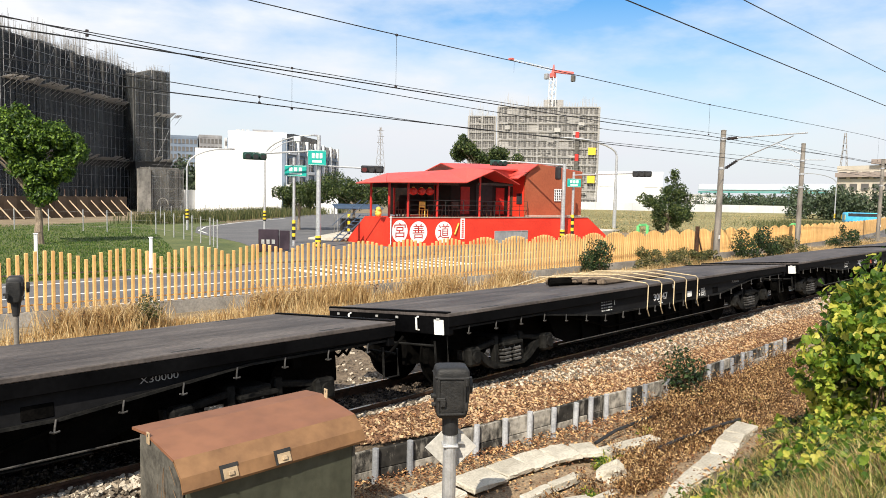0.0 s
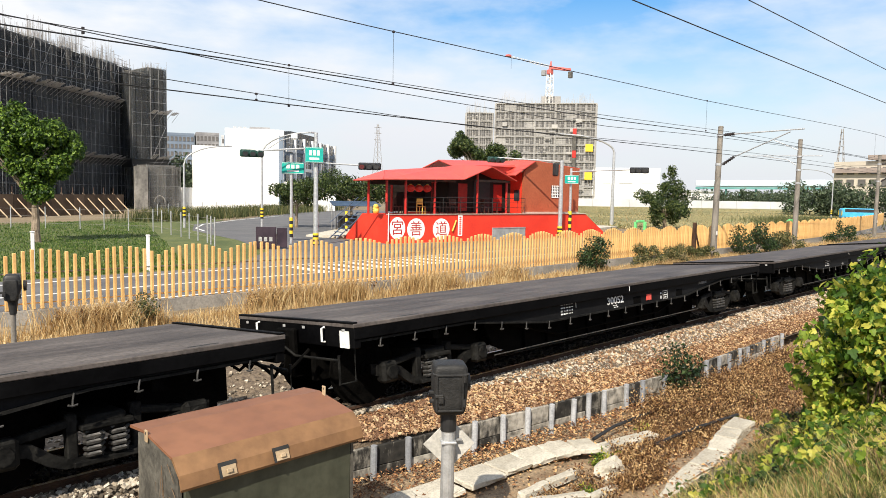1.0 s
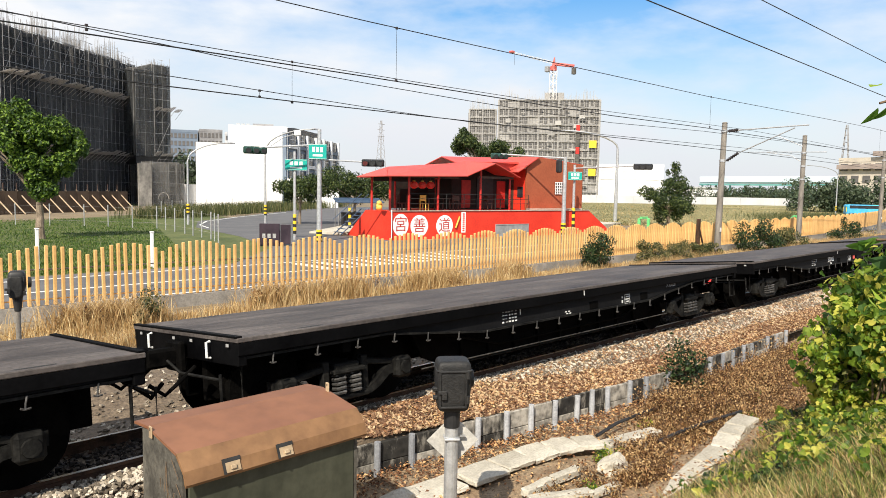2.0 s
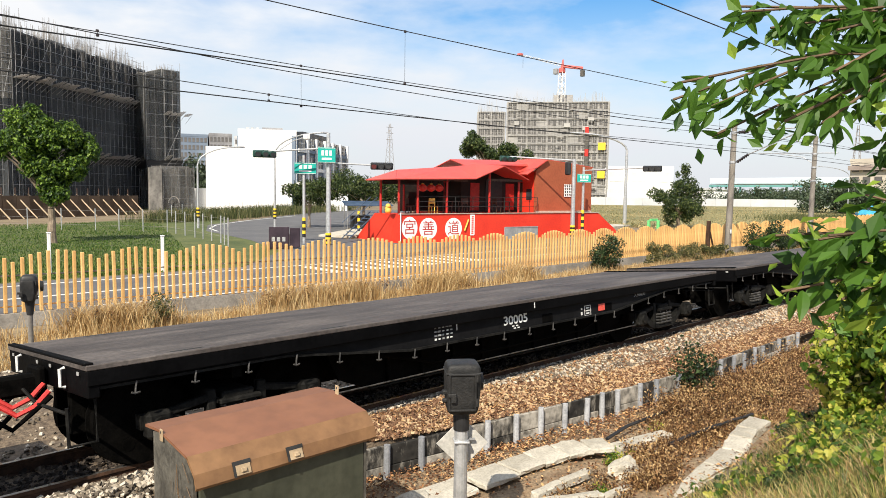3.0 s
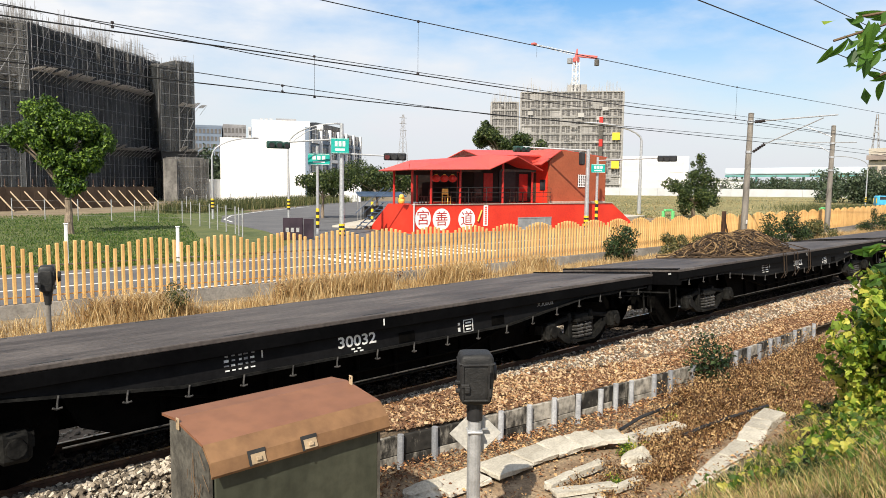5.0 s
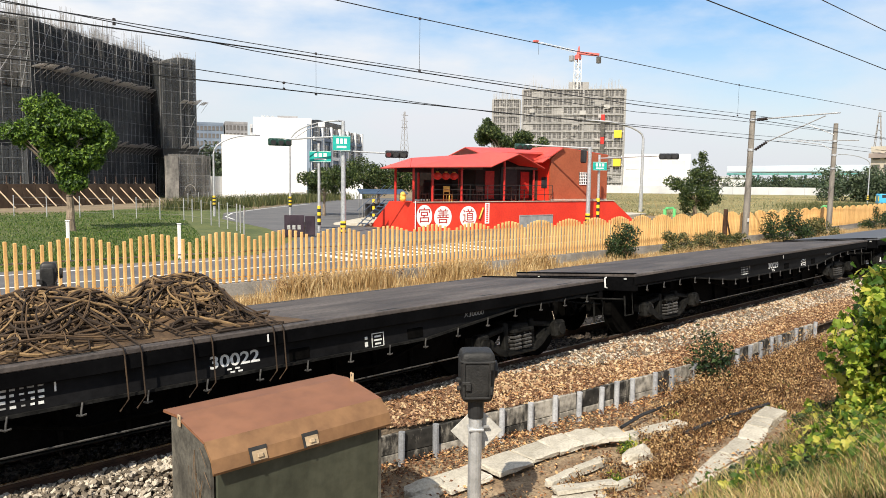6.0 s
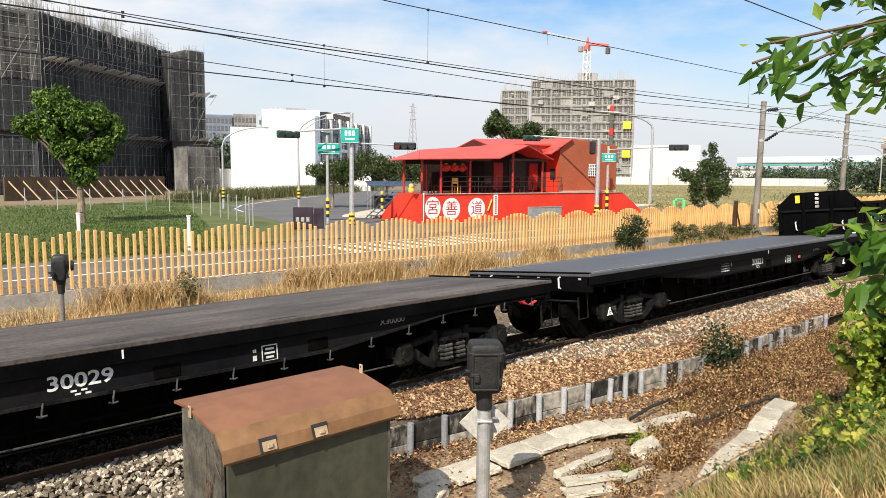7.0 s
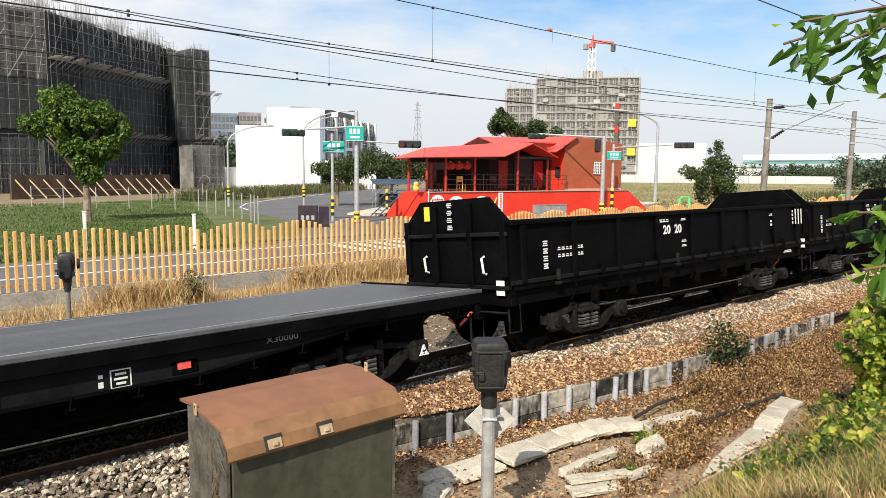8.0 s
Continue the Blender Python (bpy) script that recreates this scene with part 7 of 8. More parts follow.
def tower_crane():
    t = thing("tower_crane", "red and white tower crane above the unfinished tower", "crane", pose(209.5, 155.5, 0))
    bm = bmesh.new()
    for a in (-0.9, 0.9):
        for b in (-0.9, 0.9):
            rod(bm, (a, b, 20), (a, b, 46), 0.16, 0.16, 4)
    for k in range(16):
        z, s = 20 + k * 1.6, 1 if k % 2 else -1
        for a in (-0.9, 0.9):
            rod(bm, (a, -0.9 * s, z), (a, 0.9 * s, z + 1.6), 0.10, 0.10, 4)
            rod(bm, (-0.9 * s, a, z), (0.9 * s, a, z + 1.6), 0.10, 0.10, 4)
    part("tower", bm, M["crane_white"], t, "white lattice tower")
    part("cab", boxes(((0, 0, 46.6), (1.9, 1.8, 1.7), 0.2)), M["crane_red"], t, "red machine house")
    part("head", rod(bmesh.new(), (0, 0, 47), (0.2, -0.2, 50.5), 0.7, 0.2, 6), M["crane_red"], t)
    j = bmesh.new()
    for dz in (0, 0.9):
        rod(j, (0, 0, 48 + dz), (-10.5, 11.2, 52.0 + dz * 0.4), 0.07, 0.07, 4)
    for k in range(14):
        f, g = k / 14, (k + 1) / 14
        rod(j, (-10.5 * f, 11.2 * f, 48 + 4 * f), (-10.5 * g, 11.2 * g, 48.9 + 3.46 * g), 0.06, 0.06, 4)
    part("jib", j, M["crane_white"], t, "pale lattice jib")
    part("jib_tip", boxes(((-10.3, 11.0, 52.2), (1.6, 1.6, 0.7), 0.1)), M["crane_red"], t)
    part("counter_jib", boxes(((0, 0, 0), (7.0, 1.1, 1.0), 0.1, Matrix.Translation((2.2, -3.2, 47.7)) @ Matrix.Rotation(math.atan2(-6.6, 5.5), 4, "Z") @ Matrix.Rotation(radians(6), 4, "Y"))), M["crane_red"], t, "red counter-jib")
    part("counterweight", boxes(((4.6, -5.6, 45.6), (1.3, 1.3, 2.2), 0.1)), M["net_solid"], t)
    part("driver_cab", boxes(((-1.8, 1.4, 46.2), (1.5, 1.5, 2.0), 0.15)), M["grey_door"], t)
    part("hook_line", rod(bmesh.new(), (-9.6, 10.2, 51.6), (-9.6, 10.2, 47.5), 0.06, 0.06, 4), M["wire"], t)


tower_crane()


def pylon(x, y, h, label):
    t = thing("pylon", label, "pylon", pose(x, y, FAR_Z), "pylons")
    bm = bmesh.new()
    w = h * 0.07
    for a in (-1, 1):
        for b in (-1, 1):
            rod(bm, (a * w, b * w, 0), (a * w * 0.12, b * w * 0.12, h), 0.15, 0.10, 4)
    for k in range(14):
        f, g = k / 14, (k + 1) / 14
        wa, wb = w * (1 - 0.88 * f), w * (1 - 0.88 * g)
        for s in (-1, 1):
            rod(bm, (-wa, s * wa, h * f), (wb, s * wb, h * g), 0.08, 0.08, 4)
            rod(bm, (wa, s * wa, h * f), (-wb, s * wb, h * g), 0.08, 0.08, 4)
    for z in (0.78, 0.87, 0.95):
        rod(bm, (-w * 0.9, 0, h * z), (w * 0.9, 0, h * z), 0.16, 0.16, 4)
    part("lattice", bm, M["scaff_far"], t)


pylon(320, 384, 50, "distant grey lattice power pylon")
pylon(330, 92.8, 33, "distant grey lattice power pylon")


def far_wall():
    t = thing("site_wall", "long white site fence in the distance", "fence")
    for k in range(14):
        x, y = 150 + k * 9.0, 128 - k * 6.5
        d = math.degrees(math.atan2(-6.5, 9.0))
        part("panel", boxes(((0, 0, 1.1), (11.0, 0.2, 2.2), 0, pose(x, y, FAR_Z, 0, 0, d))), M["far_white"], t)


far_wall()


def van():
    t = thing("van", "bright blue parked van with yellow lamps", "van", pose(116, 30.0, FAR_Z, 0, 0, -60))
    part("body", boxes(((0, 0, 1.15), (4.4, 1.8, 1.5), 0.18)), M["van_blue"], t)
    part("windows", boxes(((0.1, 0, 1.55), (3.9, 1.83, 0.5), 0.05)), M["dark_glass"], t)
    for x in (-1.4, 1.4):
        for y in (-0.85, 0.85):
            w = part("wheel", rod(bmesh.new(), (x, y - 0.1, 0.33), (x, y + 0.1, 0.33), 0.33, 0.33, 16), M["sig_black"], t)
            part("rim", rod(bmesh.new(), (x, y - 0.11, 0.33), (x, y + 0.11, 0.33), 0.18, 0.18, 12), M["galv"], w)
    for y in (-0.8, 0.8):
        part("lamp", boxes(((-2.2, y, 1.2), (0.08, 0.16, 0.7), 0.02)), M["yellow_tag"], t)


van()


def green_frame(x, y, h, w):
    t = thing("green_frame", "bright green steel frame behind the fence", "frame", pose(x, y, FAR_Z), "green frames")
    for u in (0.0, w):
        part("post", boxes(((-u, 0.4 * u, h / 2), (0.13, 0.13, h), 0.015)), M["green_steel"], t)
    part("top_bar", boxes(((-w / 2, 0.2 * w, h + 0.03), (w + 0.13, 0.12, 0.12), 0.015)), M["green_steel"], t)


green_frame(33.0, 18.2, 1.75, 0.55)
green_frame(53.6, 17.9, 1.55, 0.5)


def canopy_shed():
    t = thing("canopy_shed", "dark blue canopy on thin posts beside the temple", "shed", pose(33.6, 43.0, FAR_Z + 0.15, 0, 0, -30))
    part("roof", boxes(((0, 0, 1.95), (3.6, 2.6, 0.08), 0.02, pose(0, 0, 0, 6))), M["blue_roof"], t, "blue sheet roof")
    for x in (-1.6, 1.6):
        for y in (-1.1, 1.1):
            part("post", rod(bmesh.new(), (x, y, -0.1), (x, y, 1.95), 0.04, 0.04, 6), M["scaff"], t)
    for k in range(7):
        part("rail_bar", boxes(((-1.5 + k * 0.5, -1.15, 0.5), (0.04, 0.04, 1.0))), M["sig_black"], t)
    part("crate", boxes(((-0.5, 0.2, 0.5), (1.4, 0.9, 1.0), 0.03)), M["sig_black"], t)
    part("crate", boxes(((1.0, 0.1, 0.35), (0.9, 0.8, 0.7), 0.03)), M["dark_wood"], t)
    s = thing("steel_stair", "blue steel stair up to the temple terrace", "stair", TM @ pose(-0.2, 5.2, 0, 0, 0, 0))
    for k in range(8):
        part("tread", boxes(((k * 0.26 - 0.4, 0, 0.2 + k * 0.21), (0.28, 0.9, 0.03))), M["blue_roof"], s)
    for y in (-0.45, 0.45):
        part("handrail", path(bmesh.new(), [(-0.6, y, 1.0), (1.5, y, 2.65)], 0.025, 6), M["blue_roof"], s)
        part("stringer", path(bmesh.new(), [(-0.6, y, 0.0), (1.5, y, 1.70)], 0.04, 6), M["blue_roof"], s)
    b = thing("warning_post", "yellow and black banded warning post", "post")
    banded(b, 31.0, 40.6, FAR_Z + 0.1, 1.2, 0.10)


canopy_shed()


def brace_post(x, y):
    t = thing("braced_post", "rusty brown post with a diagonal brace", "post", pose(x, y, -0.45))
    part("post", boxes(((0, 0, 0.9), (0.16, 0.16, 1.9), 0.01)), M["rail"], t)
    part("brace", rod(bmesh.new(), (0.05, 0, 1.5), (0.9, 0, 0.0), 0.04, 0.04, 6), M["rail"], t)


brace_post(34.0, 16.0)


# ---- plants ----
def clump_ball(cx, cy, cz, rx, ry, rz, n, r0, r1, seed, bottom=-1.0):
    r = random.Random(seed)
    out = []
    while len(out) < n:
        p = Vector((r.uniform(-1, 1), r.uniform(-1, 1), r.uniform(bottom, 1)))
        if p.length > 1:
            continue
        out.append((cx + p.x * rx, cy + p.y * ry, cz + p.z * rz, r.uniform(r0, r1)))
    return out


def lawn_tree():
    c = []
    # lobes: way across the crown, height, half width, half height, clumps
    for k, (u, z, w, h, n) in enumerate(((-1.95, 5.15, 0.85, 0.70, 14), (-1.05, 6.35, 0.80, 0.85, 15), (-0.1, 5.9, 0.9, 0.7, 14), (0.75, 5.75, 0.9, 0.65, 13), (1.55, 4.95, 0.65, 0.8, 14), (-0.5, 4.9, 1.2, 0.75, 20), (-0.75, 4.2, 0.75, 0.5, 12), (1.05, 4.05, 0.65, 0.55, 12), (0.15, 3.7, 0.75, 0.6, 13), (0.15, 2.85, 0.55, 0.40, 9))):
        c += clump_ball(u * 0.964, -u * 0.264, z, w, w * 1.1, h, n, 0.26, 0.48, 210 + k)
    tree("lawn_tree", "leafy green tree with pale trunk on the lawn", 11.3, 41.6, FAR_Z, 2.5, 0.24, c, 30000, 0.19, M["leaf_tree"], 31)


lawn_tree()
tree("dark_tree", "dark green bushy tree behind the fence", 62.5, 32.4, FAR_Z, 1.4, 0.2, clump_ball(0, 0, 2.0, 2.0, 2.3, 1.3, 30, 0.35, 0.7, 24) + clump_ball(0.3, -0.6, 3.7, 1.3, 1.3, 1.1, 16, 0.3, 0.55, 25) + clump_ball(0.2, -0.2, 5.0, 0.5, 0.6, 0.8, 7, 0.2, 0.4, 250) + clump_ball(-0.9, 1.7, 3.1, 0.7, 0.7, 0.6, 7, 0.25, 0.45, 251), 12000, 0.20, M["leaf_deep"], 32)
tree("shade_tree", "spreading dark green tree beside the temple", 36.0, 46.5, FAR_Z, 1.9, 0.16, clump_ball(0, 0, 3.3, 3.6, 3.0, 1.15, 46, 0.35, 0.7, 26), 13000, 0.18, M["leaf_deep"], 33, "shade trees")
tree("shade_tree", "spreading dark green tree beside the temple", 32.0, 48.5, FAR_Z, 1.9, 0.14, clump_ball(0, 0, 2.9, 2.0, 2.0, 0.85, 26, 0.3, 0.6, 27), 7000, 0.18, M["leaf_deep"], 34, "shade trees")
tree("tall_tree", "tall dark green tree behind the temple", 66.5, 60.0, FAR_Z, 6.0, 0.35, clump_ball(-1.3, 1.3, 9.0, 2.0, 1.7, 1.7, 26, 0.5, 0.9, 28) + clump_ball(1.6, -1.5, 7.4, 2.6, 2.4, 1.5, 24, 0.5, 0.9, 29), 12000, 0.30, M["leaf_deep"], 35)


def far_woods():
    r = random.Random(40)
    def row(n, a0, a1, d0, d1, h0, h1, seed, name, label):
        cl = []
        for k in range(n):
            a, d = radians(r.uniform(a0, a1)), r.uniform(d0, d1)
            h = r.uniform(h0, h1)
            for j in range(5):
                cl.append((d * math.cos(a) + r.gauss(0, 1.5), d * math.sin(a) + r.gauss(0, 1.5), FAR_Z + h * (0.25 + 0.17 * j), h * 0.30 * (1.1 - 0.12 * j)))
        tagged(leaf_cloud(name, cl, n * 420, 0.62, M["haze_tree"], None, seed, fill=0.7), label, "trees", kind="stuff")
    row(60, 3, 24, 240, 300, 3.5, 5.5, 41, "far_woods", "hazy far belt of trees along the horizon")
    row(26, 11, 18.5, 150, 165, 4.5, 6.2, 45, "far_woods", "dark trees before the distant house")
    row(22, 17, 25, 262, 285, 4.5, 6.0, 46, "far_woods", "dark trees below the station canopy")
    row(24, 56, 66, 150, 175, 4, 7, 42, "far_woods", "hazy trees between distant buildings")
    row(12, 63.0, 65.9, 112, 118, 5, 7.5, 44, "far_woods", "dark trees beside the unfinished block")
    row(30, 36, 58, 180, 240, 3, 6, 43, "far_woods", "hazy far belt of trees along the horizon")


far_woods()


def shrub(name, label, x, y, z, rx, ry, rz, n, count, leaf, key, seed):
    t = thing(name, label, "shrub", pose(x, y, z), "shrubs")
    c = clump_ball(0, 0, rz * 0.55, rx, ry, rz, n, rz * 0.22, rz * 0.45, seed, -0.55)
    bm = bmesh.new()
    r = random.Random(seed)
    for k in c[:12]:
        rod(bm, (r.gauss(0, 0.05), r.gauss(0, 0.05), -0.05), k[:3], 0.016, 0.005, 5)
    tagged(part("stem", bm, M["twig"], t), kind="stuff")
    leaf_cloud("foliage", c, count, leaf, M[key], t, seed)


shrub("shrub", "dark green shrub in front of the fence", 24.4, 15.7, -0.4, 0.55, 0.5, 0.85, 18, 2600, 0.10, "leaf_dark", 51)
shrub("shrub", "dry green shrubs in front of the fence", 29.3, 15.4, -0.4, 2.6, 0.8, 0.58, 40, 5200, 0.09, "leaf_shrub", 52)
shrub("shrub", "dry green shrubs in front of the fence", 33.3, 15.3, -0.4, 1.7, 0.6, 0.45, 26, 4500, 0.10, "leaf_shrub", 53)
shrub("shrub", "green shrub beside a catenary mast", 38.8, 14.9, -0.4, 2.2, 0.8, 1.0, 26, 5200, 0.11, "leaf_dark", 54)
shrub("shrub", "olive shrub beside a catenary mast", 43.2, 14.9, -0.4, 2.2, 0.8, 0.8, 22, 4200, 0.11, "leaf_shrub", 55)
shrub("shrub", "green shrub beyond the catenary masts", 55.0, 15.4, -0.4, 2.0, 0.9, 1.0, 18, 2400, 0.13, "leaf_dark", 56)
shrub("shrub", "dark green sapling beside the retaining wall", 10.55, 5.05, -0.55, 0.24, 0.22, 0.62, 18, 900, 0.065, "leaf_dark", 57)
shrub("shrub", "grey-green dry shrub behind the train", 6.2, 15.3, -0.42, 0.35, 0.3, 0.5, 10, 900, 0.06, "leaf_shrub", 58)


def grasses():
    def strip(r):
        x = 1.5 + 62 * r.random() ** 1.5
        y = r.uniform(12.9, 16.0)
        b = 0.32 + 1.25 * max(0, noise.noise((x * 0.45, y * 0.8, 3)) + 0.18)
        return x, y, gz(x, y), b
    tagged(blades("dry_grass", 46000, strip, 0.36, 0.007, M["straw"], 61, 0.7), "straw-coloured dry grass along the fence", "grass", kind="stuff")

    def tuft(r):
        cx, cy = r.choice(((5.1, 15.6), (5.7, 15.4), (9.6, 15.6), (10.6, 15.5), (11.8, 15.6), (14.4, 15.4), (15.6, 15.5), (19.0, 15.6)))
        x, y = cx + r.gauss(0, 0.45), cy + r.gauss(0, 0.25)
        return x, y, gz(x, y), 1.0
    tagged(blades("dry_weeds", 6000, tuft, 0.62, 0.009, M["straw"], 62, 0.8), "brown dry weeds along the fence", "grass", kind="stuff")

    scrub = []
    rr = random.Random(162)
    for cx, cy in ((5.0, 15.7), (5.5, 15.5), (6.0, 15.8), (9.4, 15.7), (10.3, 15.6), (11.2, 15.6), (12.4, 15.7), (14.6, 15.5), (15.4, 15.5), (19.2, 15.5)):
        for k in range(9):
            x, y = cx + rr.gauss(0, 0.28), cy + rr.gauss(0, 0.18)
            scrub.append((x, y, gz(x, y) + rr.uniform(0.10, 0.42), rr.uniform(0.07, 0.16)))
    tagged(leaf_cloud("dry_scrub", scrub, 7000, 0.055, M["brown_weed"], None, 163), "brown withered scrub along the fence", "weeds", kind="stuff")

    def lawn(r):
        x, y = r.uniform(-4, 24), 25.3 + 38 * r.random() ** 1.3
        while x > 12 + (y - 25) * 0.36:
            x -= r.uniform(2, 12)
        return x, y, FAR_Z + 0.02, 0.6 + 0.8 * max(0, noise.noise((x * 0.3, y * 0.3, 0)))
    tagged(blades("lawn_grass", 42000, lawn, 0.13, 0.022, M["green_grass"], 63, 0.6), "green grass of the lawn", "grass", kind="stuff")

    def meadow(r):
        x = 58 + 130 * r.random() ** 1.4
        y = r.uniform(0.24, 0.75) * x
        return x, y, FAR_Z, 0.5 + r.random() * max(0.3, 0.7 + noise.noise((x * 0.06, y * 0.06, 1)))
    tagged(blades("meadow_grass", 15000, meadow, 0.13, 0.030, M["straw"], 64, 0.9), "yellow meadow grass", "grass", kind="stuff")
    tagged(blades("meadow_grass", 15000, meadow, 0.15, 0.030, M["olive_grass"], 65, 0.9), "green meadow grass", "grass", kind="stuff")

    def reeds(r):
        a, d = radians(r.gauss(17.0, 2.0)), r.gauss(105, 10)
        return d * math.cos(a), d * math.sin(a), FAR_Z, 0.6 + 0.5 * r.random()
    tagged(blades("reed_grass", 7000, reeds, 0.75, 0.03, M["olive_grass"], 165, 0.5), "tall dull green reeds along the field", "grass", kind="stuff")

    def verge(r):
        k = r.random()
        x, y = 26 + 40 * k + r.gauss(0, 1.5), 61 + 29 * k + r.gauss(0, 1.2) + 1.5
        return x, y, FAR_Z, 1.0
    tagged(blades("verge_grass", 12000, verge, 1.1, 0.03, M["olive_grass"], 66, 0.5), "dull green weeds along the wire fence", "grass", kind="stuff")

    def slope(r):
        x = r.uniform(3.6, 13)
        y = r.uniform(0.3, 2.75)
        return x, y, gz(x, y), 0.6 + 0.8 * max(0, noise.noise((x, y, 5)) + 0.3)
    tagged(blades("slope_grass", 38000, slope, 0.17, 0.0042, M["straw"], 67, 1.3), "straw-coloured dry grass on the embankment", "grass", kind="stuff")

    def weeds(r):
        cx, cy, s = r.choice(((10.8, 4.6, 0.6), (11.8, 4.7, 0.6), (12.8, 4.6, 0.6), (9.6, 4.3, 0.45), (8.6, 4.2, 0.30), (13.8, 4.4, 0.7), (10.9, 3.4, 0.5), (11.8, 3.6, 0.7), (8.9, 4.6, 0.3), (10.4, 3.9, 0.5), (6.9, 3.75, 0.15)))
        x, y = cx + r.gauss(0, s * 0.8), min(5.05, cy + r.gauss(0, s * 0.5))
        return x, y, gz(x, y), 0.5 + 0.7 * r.random()
    tagged(blades("brown_weeds", 9000, weeds, 0.22, 0.004, M["brown_weed"], 68, 1.1), "brown withered weeds below the wall", "grass", kind="stuff")
    cl = []
    r = random.Random(69)
    for k in range(170):
        x, y, z, s = weeds(r)
        cl.append((x, y, z + 0.09, r.uniform(0.10, 0.22)))
    tagged(leaf_cloud("withered_weeds", cl, 15000, 0.038, M["brown_weed"], None, 70), "reddish brown withered weeds below the wall", "weeds", kind="stuff")


grasses()


def dry_thicket():
    """Withered reddish weeds: thin branching stems with small dead leaves."""
    r = random.Random(170)
    spots = []
    for k in range(150):
        if k < 95:
            cx, cy = r.choice(((9.3, 4.75), (9.9, 4.25), (10.3, 4.9), (10.9, 4.5), (11.6, 4.9), (12.1, 4.4), (12.9, 4.9), (13.8, 4.7), (14.8, 4.9), (11.2, 3.95), (12.6, 4.0)))
            x, y = r.gauss(cx, 0.25), min(5.12, r.gauss(cy, 0.14))
        elif k < 125:
            x, y = r.uniform(7.0, 9.6), r.uniform(3.75, 4.5)
        else:
            x, y = r.uniform(5.6, 8.0), r.uniform(3.55, 4.25)
        spots.append((x, y, gz(x, y), (r.uniform(0.20, 0.42) if k < 95 else r.uniform(0.10, 0.22))))
    bm, cl = bmesh.new(), []
    for x, y, z, h in spots:
        for k in range(7):
            a, l = r.uniform(0, 6.28), r.uniform(0.3, 0.8) * h
            tip = Vector((x + math.cos(a) * l, y + math.sin(a) * l, z + h * r.uniform(0.6, 1.15)))
            mid = Vector((x, y, z)).lerp(tip, 0.5) + Vector((0, 0, 0.1 * h))
            rod(bm, (x, y, z - 0.03), mid, 0.004, 0.003, 3)
            rod(bm, mid, tip, 0.003, 0.0015, 3)
            cl.append((tip.x, tip.y, tip.z - 0.02, 0.05 + 0.10 * h))
            cl.append((mid.x, mid.y, mid.z, 0.05 + 0.12 * h))
    tagged(part("weed_stems", bm, M["brown_weed"]), "thin withered weed stems below the wall", "weeds", kind="stuff")
    tagged(leaf_cloud("weed_leaves", cl, 26000, 0.034, M["brown_weed"], None, 171), "small dead reddish leaves on withered weeds", "weeds", kind="stuff")
    g = []
    for x, y in ((7.35, 4.45), (7.5, 4.5), (7.2, 4.5), (8.6, 4.6), (10.2, 4.2), (11.5, 4.4), (6.3, 4.0), (9.9, 3.75)):
        for k in range(3):
            g.append((x + r.gauss(0, 0.06), y + r.gauss(0, 0.06), gz(x, y) + 0.08, r.uniform(0.05, 0.09)))
    tagged(leaf_cloud("green_sprigs", g, 700, 0.04, M["leaf_vine"], None, 172), "small green sprigs among withered weeds", "weeds", kind="stuff")


dry_thicket()


